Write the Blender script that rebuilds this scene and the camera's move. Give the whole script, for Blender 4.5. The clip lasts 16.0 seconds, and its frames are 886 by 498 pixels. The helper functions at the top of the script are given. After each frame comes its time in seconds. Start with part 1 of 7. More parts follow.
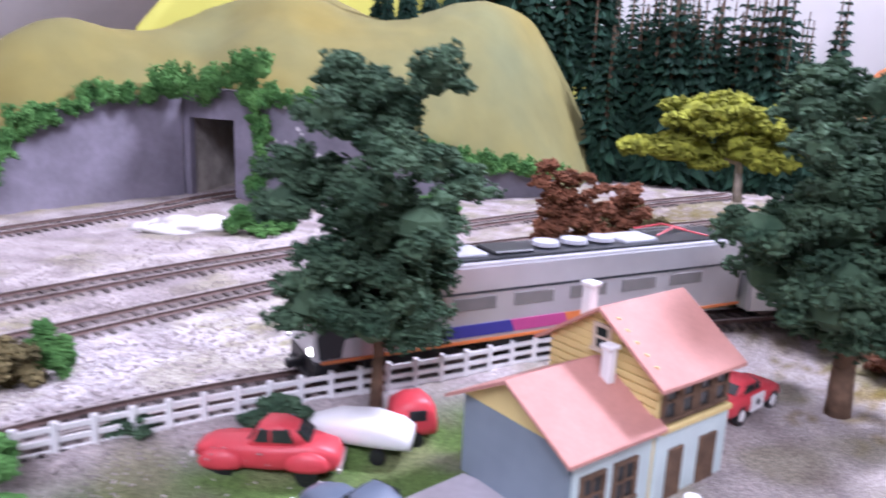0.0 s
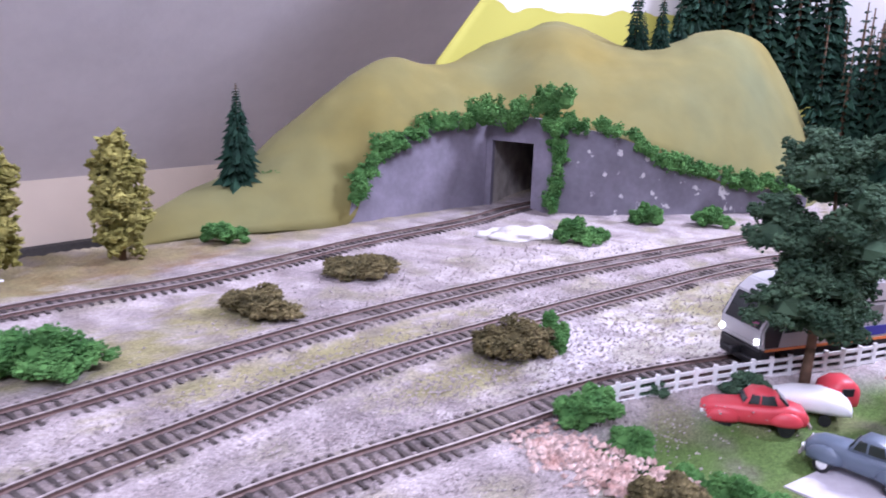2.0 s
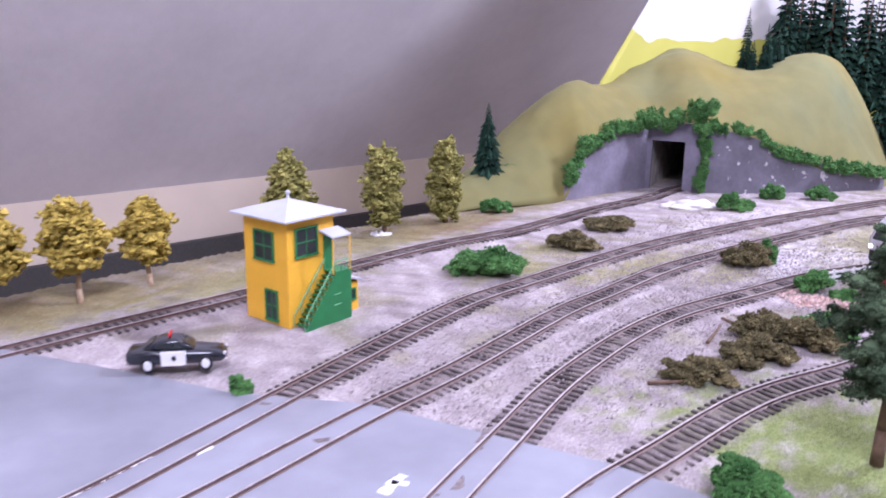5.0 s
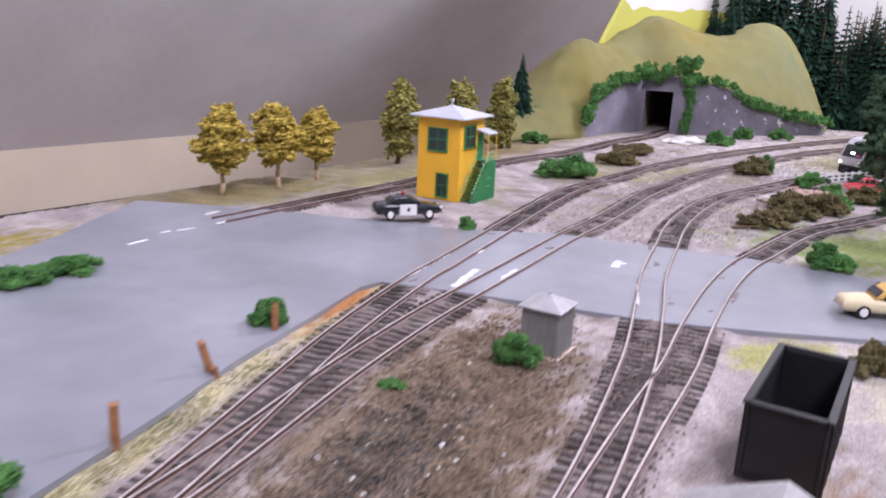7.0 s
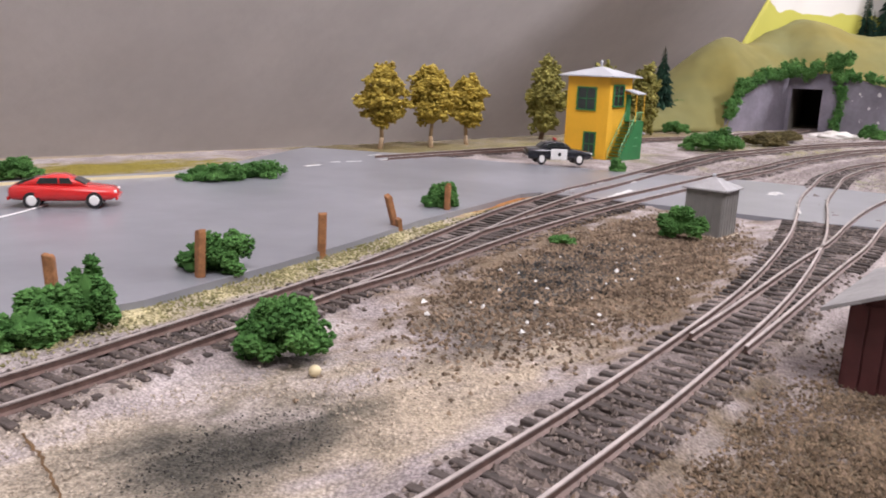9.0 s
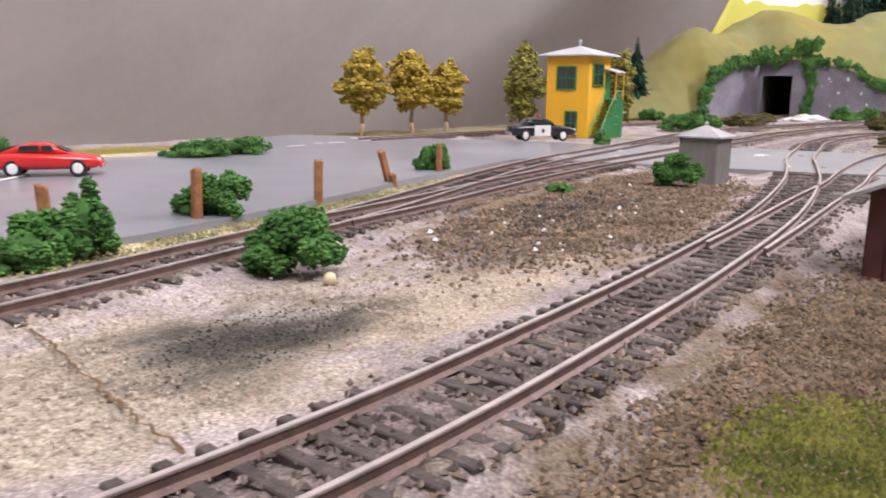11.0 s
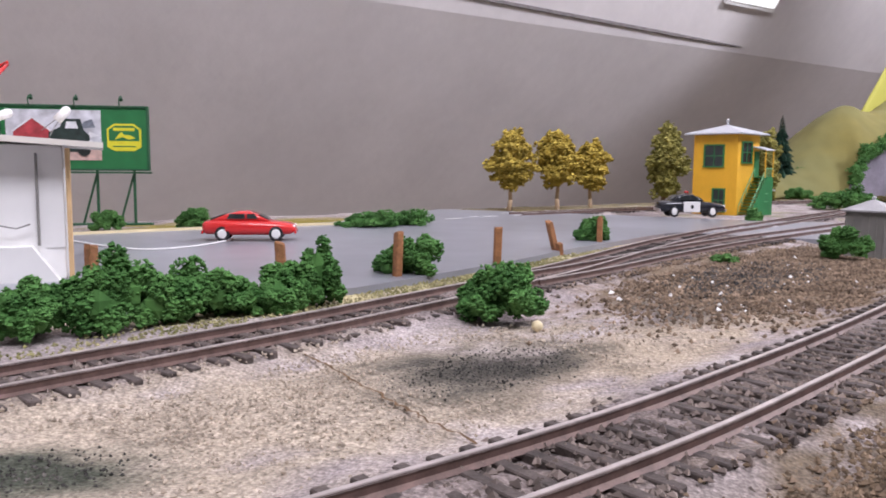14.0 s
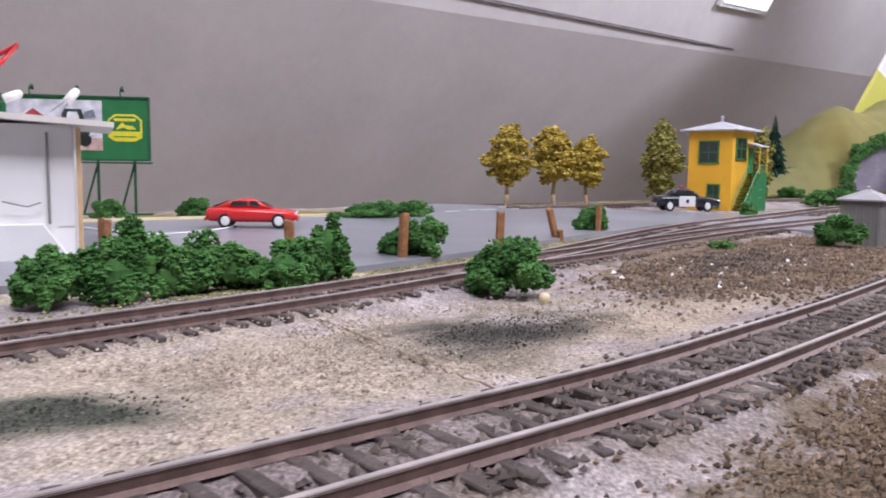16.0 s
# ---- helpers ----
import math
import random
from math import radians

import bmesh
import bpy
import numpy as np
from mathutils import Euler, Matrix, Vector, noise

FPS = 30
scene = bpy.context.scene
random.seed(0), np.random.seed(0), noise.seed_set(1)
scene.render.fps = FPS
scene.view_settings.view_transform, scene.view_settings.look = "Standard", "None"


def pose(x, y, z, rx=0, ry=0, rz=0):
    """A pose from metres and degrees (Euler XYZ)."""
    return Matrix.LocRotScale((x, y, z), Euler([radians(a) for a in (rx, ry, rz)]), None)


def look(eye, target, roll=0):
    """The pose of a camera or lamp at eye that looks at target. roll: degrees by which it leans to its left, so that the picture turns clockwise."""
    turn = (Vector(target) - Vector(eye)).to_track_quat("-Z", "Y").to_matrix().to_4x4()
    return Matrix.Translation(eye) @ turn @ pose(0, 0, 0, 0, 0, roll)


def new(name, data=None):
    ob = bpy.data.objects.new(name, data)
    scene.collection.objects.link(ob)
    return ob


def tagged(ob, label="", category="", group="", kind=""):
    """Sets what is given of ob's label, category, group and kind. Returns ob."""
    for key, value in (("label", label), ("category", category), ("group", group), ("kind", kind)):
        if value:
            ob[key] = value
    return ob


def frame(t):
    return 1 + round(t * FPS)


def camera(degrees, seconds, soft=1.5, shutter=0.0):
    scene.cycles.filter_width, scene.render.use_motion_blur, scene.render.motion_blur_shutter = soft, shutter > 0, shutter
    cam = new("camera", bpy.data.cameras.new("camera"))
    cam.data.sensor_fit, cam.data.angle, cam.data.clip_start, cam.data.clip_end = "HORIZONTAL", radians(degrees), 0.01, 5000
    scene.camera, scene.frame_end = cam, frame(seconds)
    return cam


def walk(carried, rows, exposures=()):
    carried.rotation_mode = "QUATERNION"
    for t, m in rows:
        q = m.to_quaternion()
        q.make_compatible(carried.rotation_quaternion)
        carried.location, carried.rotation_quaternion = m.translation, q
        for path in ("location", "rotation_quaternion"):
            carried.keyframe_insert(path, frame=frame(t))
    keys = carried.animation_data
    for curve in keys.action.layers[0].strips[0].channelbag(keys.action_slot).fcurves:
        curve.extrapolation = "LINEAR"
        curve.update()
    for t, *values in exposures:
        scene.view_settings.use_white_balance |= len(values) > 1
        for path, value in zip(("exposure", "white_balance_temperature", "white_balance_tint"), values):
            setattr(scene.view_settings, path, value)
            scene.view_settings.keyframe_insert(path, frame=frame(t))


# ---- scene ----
cam = camera(59.0, 16.0, soft=1.8, shutter=0.4)
PATH = [
    (0, (-0.021, 0.029, 0.138), (0.008, 1.969, -0.347), 2.6),
    (0.5, (-0.065, 0.001, 0.159), (-0.203, 1.939, -0.318), 0.4),
    (1, (-0.118, -0.038, 0.174), (-0.356, 1.893, -0.291), 0.1),
    (1.5, (-0.15, -0.063, 0.172), (-0.432, 1.861, -0.298), 1.0),
    (2, (-0.186, -0.095, 0.171), (-0.436, 1.822, -0.338), 2.0),
    (2.5, (-0.217, -0.134, 0.172), (-0.522, 1.779, -0.325), 1.5),
    (3, (-0.231, -0.176, 0.17), (-0.676, 1.716, -0.303), 1.5),
    (3.5, (-0.254, -0.221, 0.194), (-0.573, 1.693, -0.292), 1.4),
    (4, (-0.317, -0.308, 0.2), (-0.557, 1.613, -0.301), 0.7),
    (4.2, (-0.327, -0.335, 0.202), (-0.621, 1.58, -0.29), 0.8),
    (6.3, (-0.484, -0.557, 0.178), (-0.629, 1.364, -0.362), 3.0),
    (6.5, (-0.499, -0.574, 0.176), (-0.586, 1.345, -0.381), 3.0),
    (7, (-0.557, -0.659, 0.159), (-0.601, 1.266, -0.381), 2.6),
    (7.5, (-0.579, -0.69, 0.129), (-0.783, 1.222, -0.421), 3.2),
    (8, (-0.574, -0.699, 0.107), (-1.015, 1.175, -0.435), 1.9),
    (8.5, (-0.576, -0.716, 0.088), (-1.04, 1.166, -0.403), 3.0),
    (8.7, (-0.574, -0.707, 0.085), (-0.98, 1.196, -0.376), 3.2),
    (10.8, (-0.582, -0.707, 0.05), (-0.846, 1.23, -0.372), 0.7),
    (11, (-0.584, -0.709, 0.05), (-0.877, 1.227, -0.36), 0.6),
    (11.5, (-0.589, -0.717, 0.051), (-0.98, 1.21, -0.315), 0.7),
    (12, (-0.589, -0.724, 0.048), (-1.102, 1.18, -0.283), 1.1),
    (12.5, (-0.594, -0.732, 0.047), (-1.238, 1.137, -0.259), 1.3),
    (13, (-0.601, -0.737, 0.049), (-1.306, 1.109, -0.259), 1.1),
    (13.5, (-0.602, -0.738, 0.05), (-1.269, 1.127, -0.228), 0.8),
    (14, (-0.6, -0.739, 0.047), (-1.207, 1.155, -0.167), 0.5),
    (14.5, (-0.601, -0.74, 0.045), (-1.165, 1.168, -0.159), 0.5),
    (15, (-0.604, -0.739, 0.042), (-1.14, 1.178, -0.151), 0.5),
    (15.5, (-0.603, -0.739, 0.04), (-1.136, 1.178, -0.164), 0.8),
    (16, (-0.603, -0.746, 0.039), (-1.191, 1.155, -0.168), 0.8),
]
EXPOSURES = [(0, 0.34, 5550, 22), (1.5, 0.24, 5450, 24), (4.2, 0.30, 5450, 27), (6.4, 0.16, 5650, 22), (8.3, -0.10, 6550, 10), (11, 0.16, 6650, 11), (12.5, 0.14, 6450, 12), (14.5, -0.05, 6150, 12), (16, -0.05, 6050, 12)]
walk(cam, [(t, look(eye, target, roll)) for t, eye, target, roll in PATH], EXPOSURES)

# ---- world and light ----
world = bpy.data.worlds.new("room_light")
world.use_nodes = True
scene.world = world
world.node_tree.nodes["Background"].inputs[0].default_value = (0.86, 0.88, 1.0, 1)
world.node_tree.nodes["Background"].inputs[1].default_value = 0.55


def area(name, eye, target, sx, sy, watts, colour):
    data = bpy.data.lights.new(name, "AREA")
    data.shape, data.size, data.size_y, data.energy, data.color = "RECTANGLE", sx, sy, watts, colour
    ob = new(name, data)
    ob.matrix_world = look(eye, target)
    return tagged(ob, "rectangular area light of the room", "lamp", kind="structure")


area("ceiling_panel_light", (0.95, 0.75, 1.25), (-0.7, 0.9, 0.0), 0.20, 0.32, 35, (0.96, 0.93, 1.0))
# Unseen fill light, added and aimed at the slope to brighten the wall.
area("added_fill_light", (-0.2, -1.0, 1.25), (-1.2, 0.35, 0.30), 0.9, 0.5, 29, (0.97, 0.93, 1.0))


# ---- materials ----
def mat(name, colour, rough=0.6, metal=0.0, vary=0.15, scale=200.0, bump=0.0, coat=0.0, colour2=None, fine=0.0, per_object=0.0):
    m = bpy.data.materials.new(name)
    m.use_nodes = True
    nt = m.node_tree
    b = nt.nodes["Principled BSDF"]
    b.inputs["Roughness"].default_value, b.inputs["Metallic"].default_value = rough, metal
    if coat:
        b.inputs["Coat Weight"].default_value = coat
    co = nt.nodes.new("ShaderNodeTexCoord")
    n1 = nt.nodes.new("ShaderNodeTexNoise")
    n1.inputs["Scale"].default_value, n1.inputs["Detail"].default_value = scale, 6
    nt.links.new(co.outputs["Object"], n1.inputs["Vector"])
    ramp = nt.nodes.new("ShaderNodeValToRGB")
    c = Vector(colour)
    c2 = Vector(colour2) if colour2 else c * (1 - vary)
    c1 = c if colour2 else c * (1 + vary)
    ramp.color_ramp.elements[0].color, ramp.color_ramp.elements[1].color = (*c2, 1), (*c1, 1)
    ramp.color_ramp.elements[0].position, ramp.color_ramp.elements[1].position = 0.32, 0.68
    nt.links.new(n1.outputs["Fac"], ramp.inputs[0])
    out = ramp.outputs[0]
    if fine or per_object:
        n2 = nt.nodes.new("ShaderNodeTexNoise")
        n2.inputs["Scale"].default_value, n2.inputs["Detail"].default_value = scale * 7, 3
        nt.links.new(co.outputs["Object"], n2.inputs["Vector"])
        mul = nt.nodes.new("ShaderNodeMapRange")
        mul.inputs[1].default_value, mul.inputs[2].default_value = 0.3, 0.7
        mul.inputs[3].default_value, mul.inputs[4].default_value = 1 - fine, 1 + fine
        nt.links.new(n2.outputs["Fac"], mul.inputs[0])
        hsv = nt.nodes.new("ShaderNodeHueSaturation")
        nt.links.new(out, hsv.inputs["Color"])
        val = mul.outputs[0]
        if per_object:
            info = nt.nodes.new("ShaderNodeObjectInfo")
            mr = nt.nodes.new("ShaderNodeMapRange")
            mr.inputs[3].default_value, mr.inputs[4].default_value = 1 - per_object, 1 + per_object
            nt.links.new(info.outputs["Random"], mr.inputs[0])
            mm = nt.nodes.new("ShaderNodeMath")
            mm.operation = "MULTIPLY"
            nt.links.new(val, mm.inputs[0])
            nt.links.new(mr.outputs[0], mm.inputs[1])
            val = mm.outputs[0]
        nt.links.new(val, hsv.inputs["Value"])
        out = hsv.outputs[0]
    nt.links.new(out, b.inputs["Base Color"])
    if bump:
        bp = nt.nodes.new("ShaderNodeBump")
        bp.inputs["Strength"].default_value, bp.inputs["Distance"].default_value = 1.0, bump
        n3 = nt.nodes.new("ShaderNodeTexNoise")
        n3.inputs["Scale"].default_value, n3.inputs["Detail"].default_value = scale * 3, 5
        nt.links.new(co.outputs["Object"], n3.inputs["Vector"])
        nt.links.new(n3.outputs["Fac"], bp.inputs["Height"])
        nt.links.new(bp.outputs[0], b.inputs["Normal"])
    return m


def foliage(name, dark, light, island=0.35, scale=60.0):
    """Leaf colour that varies over a crown, from leaf to leaf and from plant to plant."""
    m = mat(name, light, 0.85, vary=0.2, scale=scale, colour2=dark)
    nt = m.node_tree
    b = nt.nodes["Principled BSDF"]
    b.inputs["Specular IOR Level"].default_value = 0.15
    src = b.inputs["Base Color"].links[0].from_socket
    geo = nt.nodes.new("ShaderNodeNewGeometry")
    mr = nt.nodes.new("ShaderNodeMapRange")
    mr.inputs[3].default_value, mr.inputs[4].default_value = 1 - island, 1 + island
    nt.links.new(geo.outputs["Random Per Island"], mr.inputs[0])
    hsv = nt.nodes.new("ShaderNodeHueSaturation")
    nt.links.new(src, hsv.inputs["Color"])
    nt.links.new(mr.outputs[0], hsv.inputs["Value"])
    nt.links.new(hsv.outputs[0], b.inputs["Base Color"])
    return m


def painted_ground():
    """Loose scenery material: its colour cover comes from the sheet's own cover layer, its grain from noise."""
    m = bpy.data.materials.new("ground_cover")
    m.use_nodes = True
    nt = m.node_tree
    b = nt.nodes["Principled BSDF"]
    b.inputs["Roughness"].default_value = 0.95
    b.inputs["Specular IOR Level"].default_value = 0.1
    at = nt.nodes.new("ShaderNodeAttribute")
    at.attribute_name = "cover"
    co = nt.nodes.new("ShaderNodeTexCoord")
    vals = []
    for sc, lo, hi in ((1500, 0.66, 1.28), (520, 0.80, 1.18), (60, 0.9, 1.1)):
        n = nt.nodes.new("ShaderNodeTexNoise")
        n.inputs["Scale"].default_value, n.inputs["Detail"].default_value = sc, 4
        nt.links.new(co.outputs["Object"], n.inputs["Vector"])
        r = nt.nodes.new("ShaderNodeMapRange")
        r.inputs[1].default_value, r.inputs[2].default_value = 0.35, 0.65
        r.inputs[3].default_value, r.inputs[4].default_value = lo, hi
        nt.links.new(n.outputs["Fac"], r.inputs[0])
        vals.append((r.outputs[0], n.outputs["Fac"]))
    m1 = nt.nodes.new("ShaderNodeMath"); m1.operation = "MULTIPLY"
    m2 = nt.nodes.new("ShaderNodeMath"); m2.operation = "MULTIPLY"
    nt.links.new(vals[0][0], m1.inputs[0]); nt.links.new(vals[1][0], m1.inputs[1])
    nt.links.new(m1.outputs[0], m2.inputs[0]); nt.links.new(vals[2][0], m2.inputs[1])
    hsv = nt.nodes.new("ShaderNodeHueSaturation")
    nt.links.new(at.outputs["Color"], hsv.inputs["Color"])
    nt.links.new(m2.outputs[0], hsv.inputs["Value"])
    nt.links.new(hsv.outputs[0], b.inputs["Base Color"])
    bp = nt.nodes.new("ShaderNodeBump")
    bp.inputs["Strength"].default_value, bp.inputs["Distance"].default_value = 0.8, 0.0007
    vor = nt.nodes.new("ShaderNodeTexVoronoi")
    vor.inputs["Scale"].default_value = 950
    nt.links.new(co.outputs["Object"], vor.inputs["Vector"])
    nt.links.new(vor.outputs["Distance"], bp.inputs["Height"])
    nt.links.new(bp.outputs[0], b.inputs["Normal"])
    return m


M = dict(
    cover=painted_ground(),
    asphalt=mat("grey_road_paint", (0.245, 0.25, 0.28), 0.31, vary=0.2, scale=9, fine=0.05, bump=0.0002),
    wall=mat("grey_wall_paint", (0.74, 0.70, 0.70), 0.55, vary=0.05, scale=5, fine=0.02, bump=0.002),
    tan=mat("tan_wall_paint", (0.62, 0.52, 0.40), 0.7, vary=0.05, scale=6),
    dark=mat("dark_underside", (0.05, 0.045, 0.04), 0.9),
    rail=mat("rusty_rail", (0.135, 0.085, 0.072), 0.55, metal=0.3, vary=0.25, scale=300, fine=0.1),
    rail_top=mat("polished_rail_head", (0.56, 0.50, 0.48), 0.36, metal=0.6, vary=0.2, scale=150),
    tie=mat("dark_tie_plastic", (0.06, 0.047, 0.042), 0.85, vary=0.35, scale=250, fine=0.2, per_object=0.35, bump=0.0003),
    concrete=mat("grey_purple_plaster", (0.19, 0.172, 0.21), 0.85, vary=0.2, scale=25, fine=0.08, bump=0.0006),
    tunnel=mat("tunnel_rock", (0.33, 0.30, 0.26), 0.9, vary=0.3, scale=60, bump=0.002),
    hill=mat("grass_hill_cloth", (0.21, 0.168, 0.036), 0.95, vary=0.1, scale=4.5, fine=0.08, colour2=(0.150, 0.158, 0.068), bump=0.0008),
    yellow=mat("yellow_wall_paint", (0.78, 0.42, 0.025), 0.6, vary=0.06, scale=60, fine=0.03),
    green=mat("green_paint", (0.02, 0.17, 0.05), 0.5, vary=0.12, scale=90),
    roof=mat("silver_roof", (0.47, 0.48, 0.52), 0.5, vary=0.06, scale=80),
    grey=mat("grey_plastic", (0.22, 0.21, 0.20), 0.7, vary=0.1, scale=120),
    plaster=mat("white_plaster", (0.60, 0.57, 0.54), 0.9, vary=0.15, scale=80, bump=0.001),
    white=mat("white_paint", (0.80, 0.79, 0.78), 0.6, vary=0.04, scale=60),
    black=mat("black_plastic", (0.012, 0.012, 0.014), 0.45, vary=0.2, scale=120),
    glass=mat("dark_glazing", (0.03, 0.035, 0.035), 0.12, vary=0.2, scale=40),
    red=mat("red_car_paint", (0.62, 0.02, 0.02), 0.25, vary=0.05, scale=50, coat=0.5),
    silver=mat("silver_train_paint", (0.58, 0.58, 0.60), 0.35, metal=0.35, vary=0.05, scale=60),
    trunk=mat("tree_bark", (0.14, 0.085, 0.05), 0.9, vary=0.3, scale=200, bump=0.0006),
    wood=mat("post_wood", (0.30, 0.135, 0.055), 0.8, vary=0.25, scale=250, fine=0.2, bump=0.0003),
    bush=foliage("bush_foam", (0.036, 0.105, 0.026), (0.115, 0.255, 0.070), 0.24),
    bush_olive=foliage("olive_foam", (0.065, 0.058, 0.025), (0.19, 0.155, 0.07), 0.45),
    oak=foliage("autumn_foam", (0.25, 0.178, 0.028), (0.52, 0.40, 0.085)),
    poplar=foliage("poplar_foam", (0.11, 0.105, 0.022), (0.33, 0.30, 0.09)),
    deep=foliage("deep_green_foam", (0.026, 0.056, 0.032), (0.085, 0.142, 0.080), 0.30),
    pine=foliage("pine_foam", (0.006, 0.020, 0.013), (0.018, 0.048, 0.028)),
    brown=foliage("brown_foam", (0.10, 0.04, 0.02), (0.26, 0.11, 0.06)),
)


# ---- mesh helpers ----
def mesh_ob(name, verts, faces, material, parent=None, label="", smooth=False):
    me = bpy.data.meshes.new(name)
    me.from_pydata([tuple(v) for v in verts], [], faces)
    me.update()
    if smooth:
        me.polygons.foreach_set("use_smooth", [True] * len(me.polygons))
    if material:
        me.materials.append(material)
    ob = new(name, me)
    if parent:
        ob.parent = parent
    if label:
        tagged(ob, label)
    return ob


def part(name, bm, material, parent=None, label="", smooth=False):
    me = bpy.data.meshes.new(name)
    bm.to_mesh(me)
    bm.free()
    if smooth:
        me.polygons.foreach_set("use_smooth", [True] * len(me.polygons))
    me.materials.append(material)
    ob = new(name, me)
    if parent:
        ob.parent = parent
    if label:
        tagged(ob, label)
    return ob


def box(bm, lo, hi, bevel=0.0, m=None):
    c, s = (Vector(lo) + Vector(hi)) / 2, Vector(hi) - Vector(lo)
    r = bmesh.ops.create_cube(bm, size=1, matrix=Matrix.Translation(c) @ Matrix.Diagonal((*s, 1)))
    vs = r["verts"]
    if bevel:
        es = {e for v in vs for e in v.link_edges}
        out = bmesh.ops.bevel(bm, geom=list(es), offset=bevel, segments=1, affect="EDGES", profile=0.5)
        vs = list({v for f in out["faces"] for v in f.verts} | {v for v in vs if v.is_valid})
    if m is not None:
        bmesh.ops.transform(bm, matrix=m, verts=vs)
    return vs


def rod(bm, a, b, r0, r1=None, n=8):
    a, b = Vector(a), Vector(b)
    d = b - a
    m = Matrix.Translation((a + b) / 2) @ d.to_track_quat("Z", "Y").to_matrix().to_4x4()
    bmesh.ops.create_cone(bm, cap_ends=True, segments=n, radius1=r0, radius2=r0 if r1 is None else r1, depth=d.length, matrix=m)


def boxpart(name, lo, hi, material, parent, bevel=0.0, label="", m=None):
    bm = bmesh.new()
    box(bm, lo, hi, bevel, m)
    return part(name, bm, material, parent, label)


def empty(name, label, category, m=None, group="", kind=""):
    ob = new(name)
    ob.empty_display_size = 0.01
    if m is not None:
        ob.matrix_world = m
    return tagged(ob, label, category, group, kind)


def curve_at(points, step):
    """A smooth line (Catmull-Rom) through plan points, resampled at an even step: rows of x, y, tangent."""
    p = [np.array(q, float) for q in points]
    p = [2 * p[0] - p[1], *p, 2 * p[-1] - p[-2]]
    out = []
    for i in range(1, len(p) - 2):
        for k in range(40):
            t = k / 40
            a, b, c, d = p[i - 1], p[i], p[i + 1], p[i + 2]
            out.append(0.5 * (2 * b + (c - a) * t + (2 * a - 5 * b + 4 * c - d) * t * t + (3 * b - a - 3 * c + d) * t ** 3))
    out.append(p[-2])
    out = np.array(out)
    seg = np.r_[0, np.cumsum(np.linalg.norm(np.diff(out, axis=0), axis=1))]
    s = np.arange(0, seg[-1], step)
    res = np.stack([np.interp(s, seg, out[:, k]) for k in range(out.shape[1])], 1)
    tan = np.gradient(res[:, :2], axis=0)
    tan /= np.linalg.norm(tan, axis=1)[:, None]
    return res, tan


# ---- plan of the layout ----
TRACKS = {
    "tunnel": [(-0.165, 0.80), (-0.222, 0.722), (-0.262, 0.648), (-0.338, 0.545), (-0.421, 0.414), (-0.50, 0.325), (-0.575, 0.212), (-0.620, 0.137), (-0.688, 0.041), (-0.728, -0.018), (-0.752, -0.054)],
    "back": [(0.30, 0.86), (0.062, 0.697), (-0.137, 0.524), (-0.228, 0.434), (-0.298, 0.355), (-0.349, 0.287), (-0.395, 0.222), (-0.444, 0.150), (-0.487, 0.054), (-0.526, -0.042), (-0.565, -0.137), (-0.585, -0.184), (-0.618, -0.285), (-0.655, -0.430), (-0.688, -0.525), (-0.704, -0.566), (-0.735, -0.635), (-0.77, -0.71), (-0.80, -0.80)],
    "middle": [(0.26, 0.72), (0.014, 0.577), (-0.118, 0.456), (-0.213, 0.356), (-0.276, 0.284), (-0.333, 0.197), (-0.371, 0.138), (-0.430, 0.022), (-0.473, -0.052), (-0.518, -0.138), (-0.548, -0.195), (-0.577, -0.252), (-0.608, -0.322), (-0.640, -0.405), (-0.661, -0.452)],
    "front": [(0.42, 0.50), (0.22, 0.462), (0.07, 0.412), (-0.052, 0.345), (-0.141, 0.290), (-0.212, 0.224), (-0.281, 0.157), (-0.326, 0.094), (-0.370, 0.008), (-0.397, -0.066), (-0.425, -0.147), (-0.442, -0.212), (-0.466, -0.297), (-0.505, -0.405), (-0.549, -0.502), (-0.585, -0.572), (-0.608, -0.613), (-0.637, -0.657), (-0.68, -0.72), (-0.74, -0.80)],
    "siding": [(0.05, 0.19), (-0.10, 0.125), (-0.197, 0.056), (-0.261, 0.004), (-0.321, -0.070), (-0.355, -0.114), (-0.389, -0.173), (-0.422, -0.242), (-0.447, -0.300), (-0.478, -0.362), (-0.512, -0.432), (-0.535, -0.478)],
}
ROAD = [(-1.08, -0.50), (-0.953, -0.324), (-0.907, -0.262), (-0.862, -0.205), (-0.848, -0.12), (-0.842, 0.004), (-0.737, -0.003), (-0.617, -0.026), (-0.556, -0.040), (-0.475, -0.040), (-0.410, -0.062), (-0.349, -0.081), (-0.253, -0.129), (-0.10, -0.205), (0.2, -0.36), (0.2, -0.50), (-0.12, -0.33), (-0.307, -0.246), (-0.374, -0.241), (-0.439, -0.234), (-0.519, -0.210), (-0.562, -0.198), (-0.606, -0.187), (-0.618, -0.200), (-0.637, -0.255), (-0.660, -0.315), (-0.676, -0.374), (-0.692, -0.423), (-0.714, -0.484), (-0.745, -0.53), (-0.80, -0.575), (-0.90, -0.63), (-1.15, -0.68)]
EDGE_A, EDGE_D = np.array([-0.923, -0.066]), np.array([0.563, 0.826])   # the layout's back edge
FENCE = [(-0.155, 0.262), (-0.112, 0.290), (-0.071, 0.314), (-0.010, 0.346), (0.034, 0.372), (0.11, 0.405)]


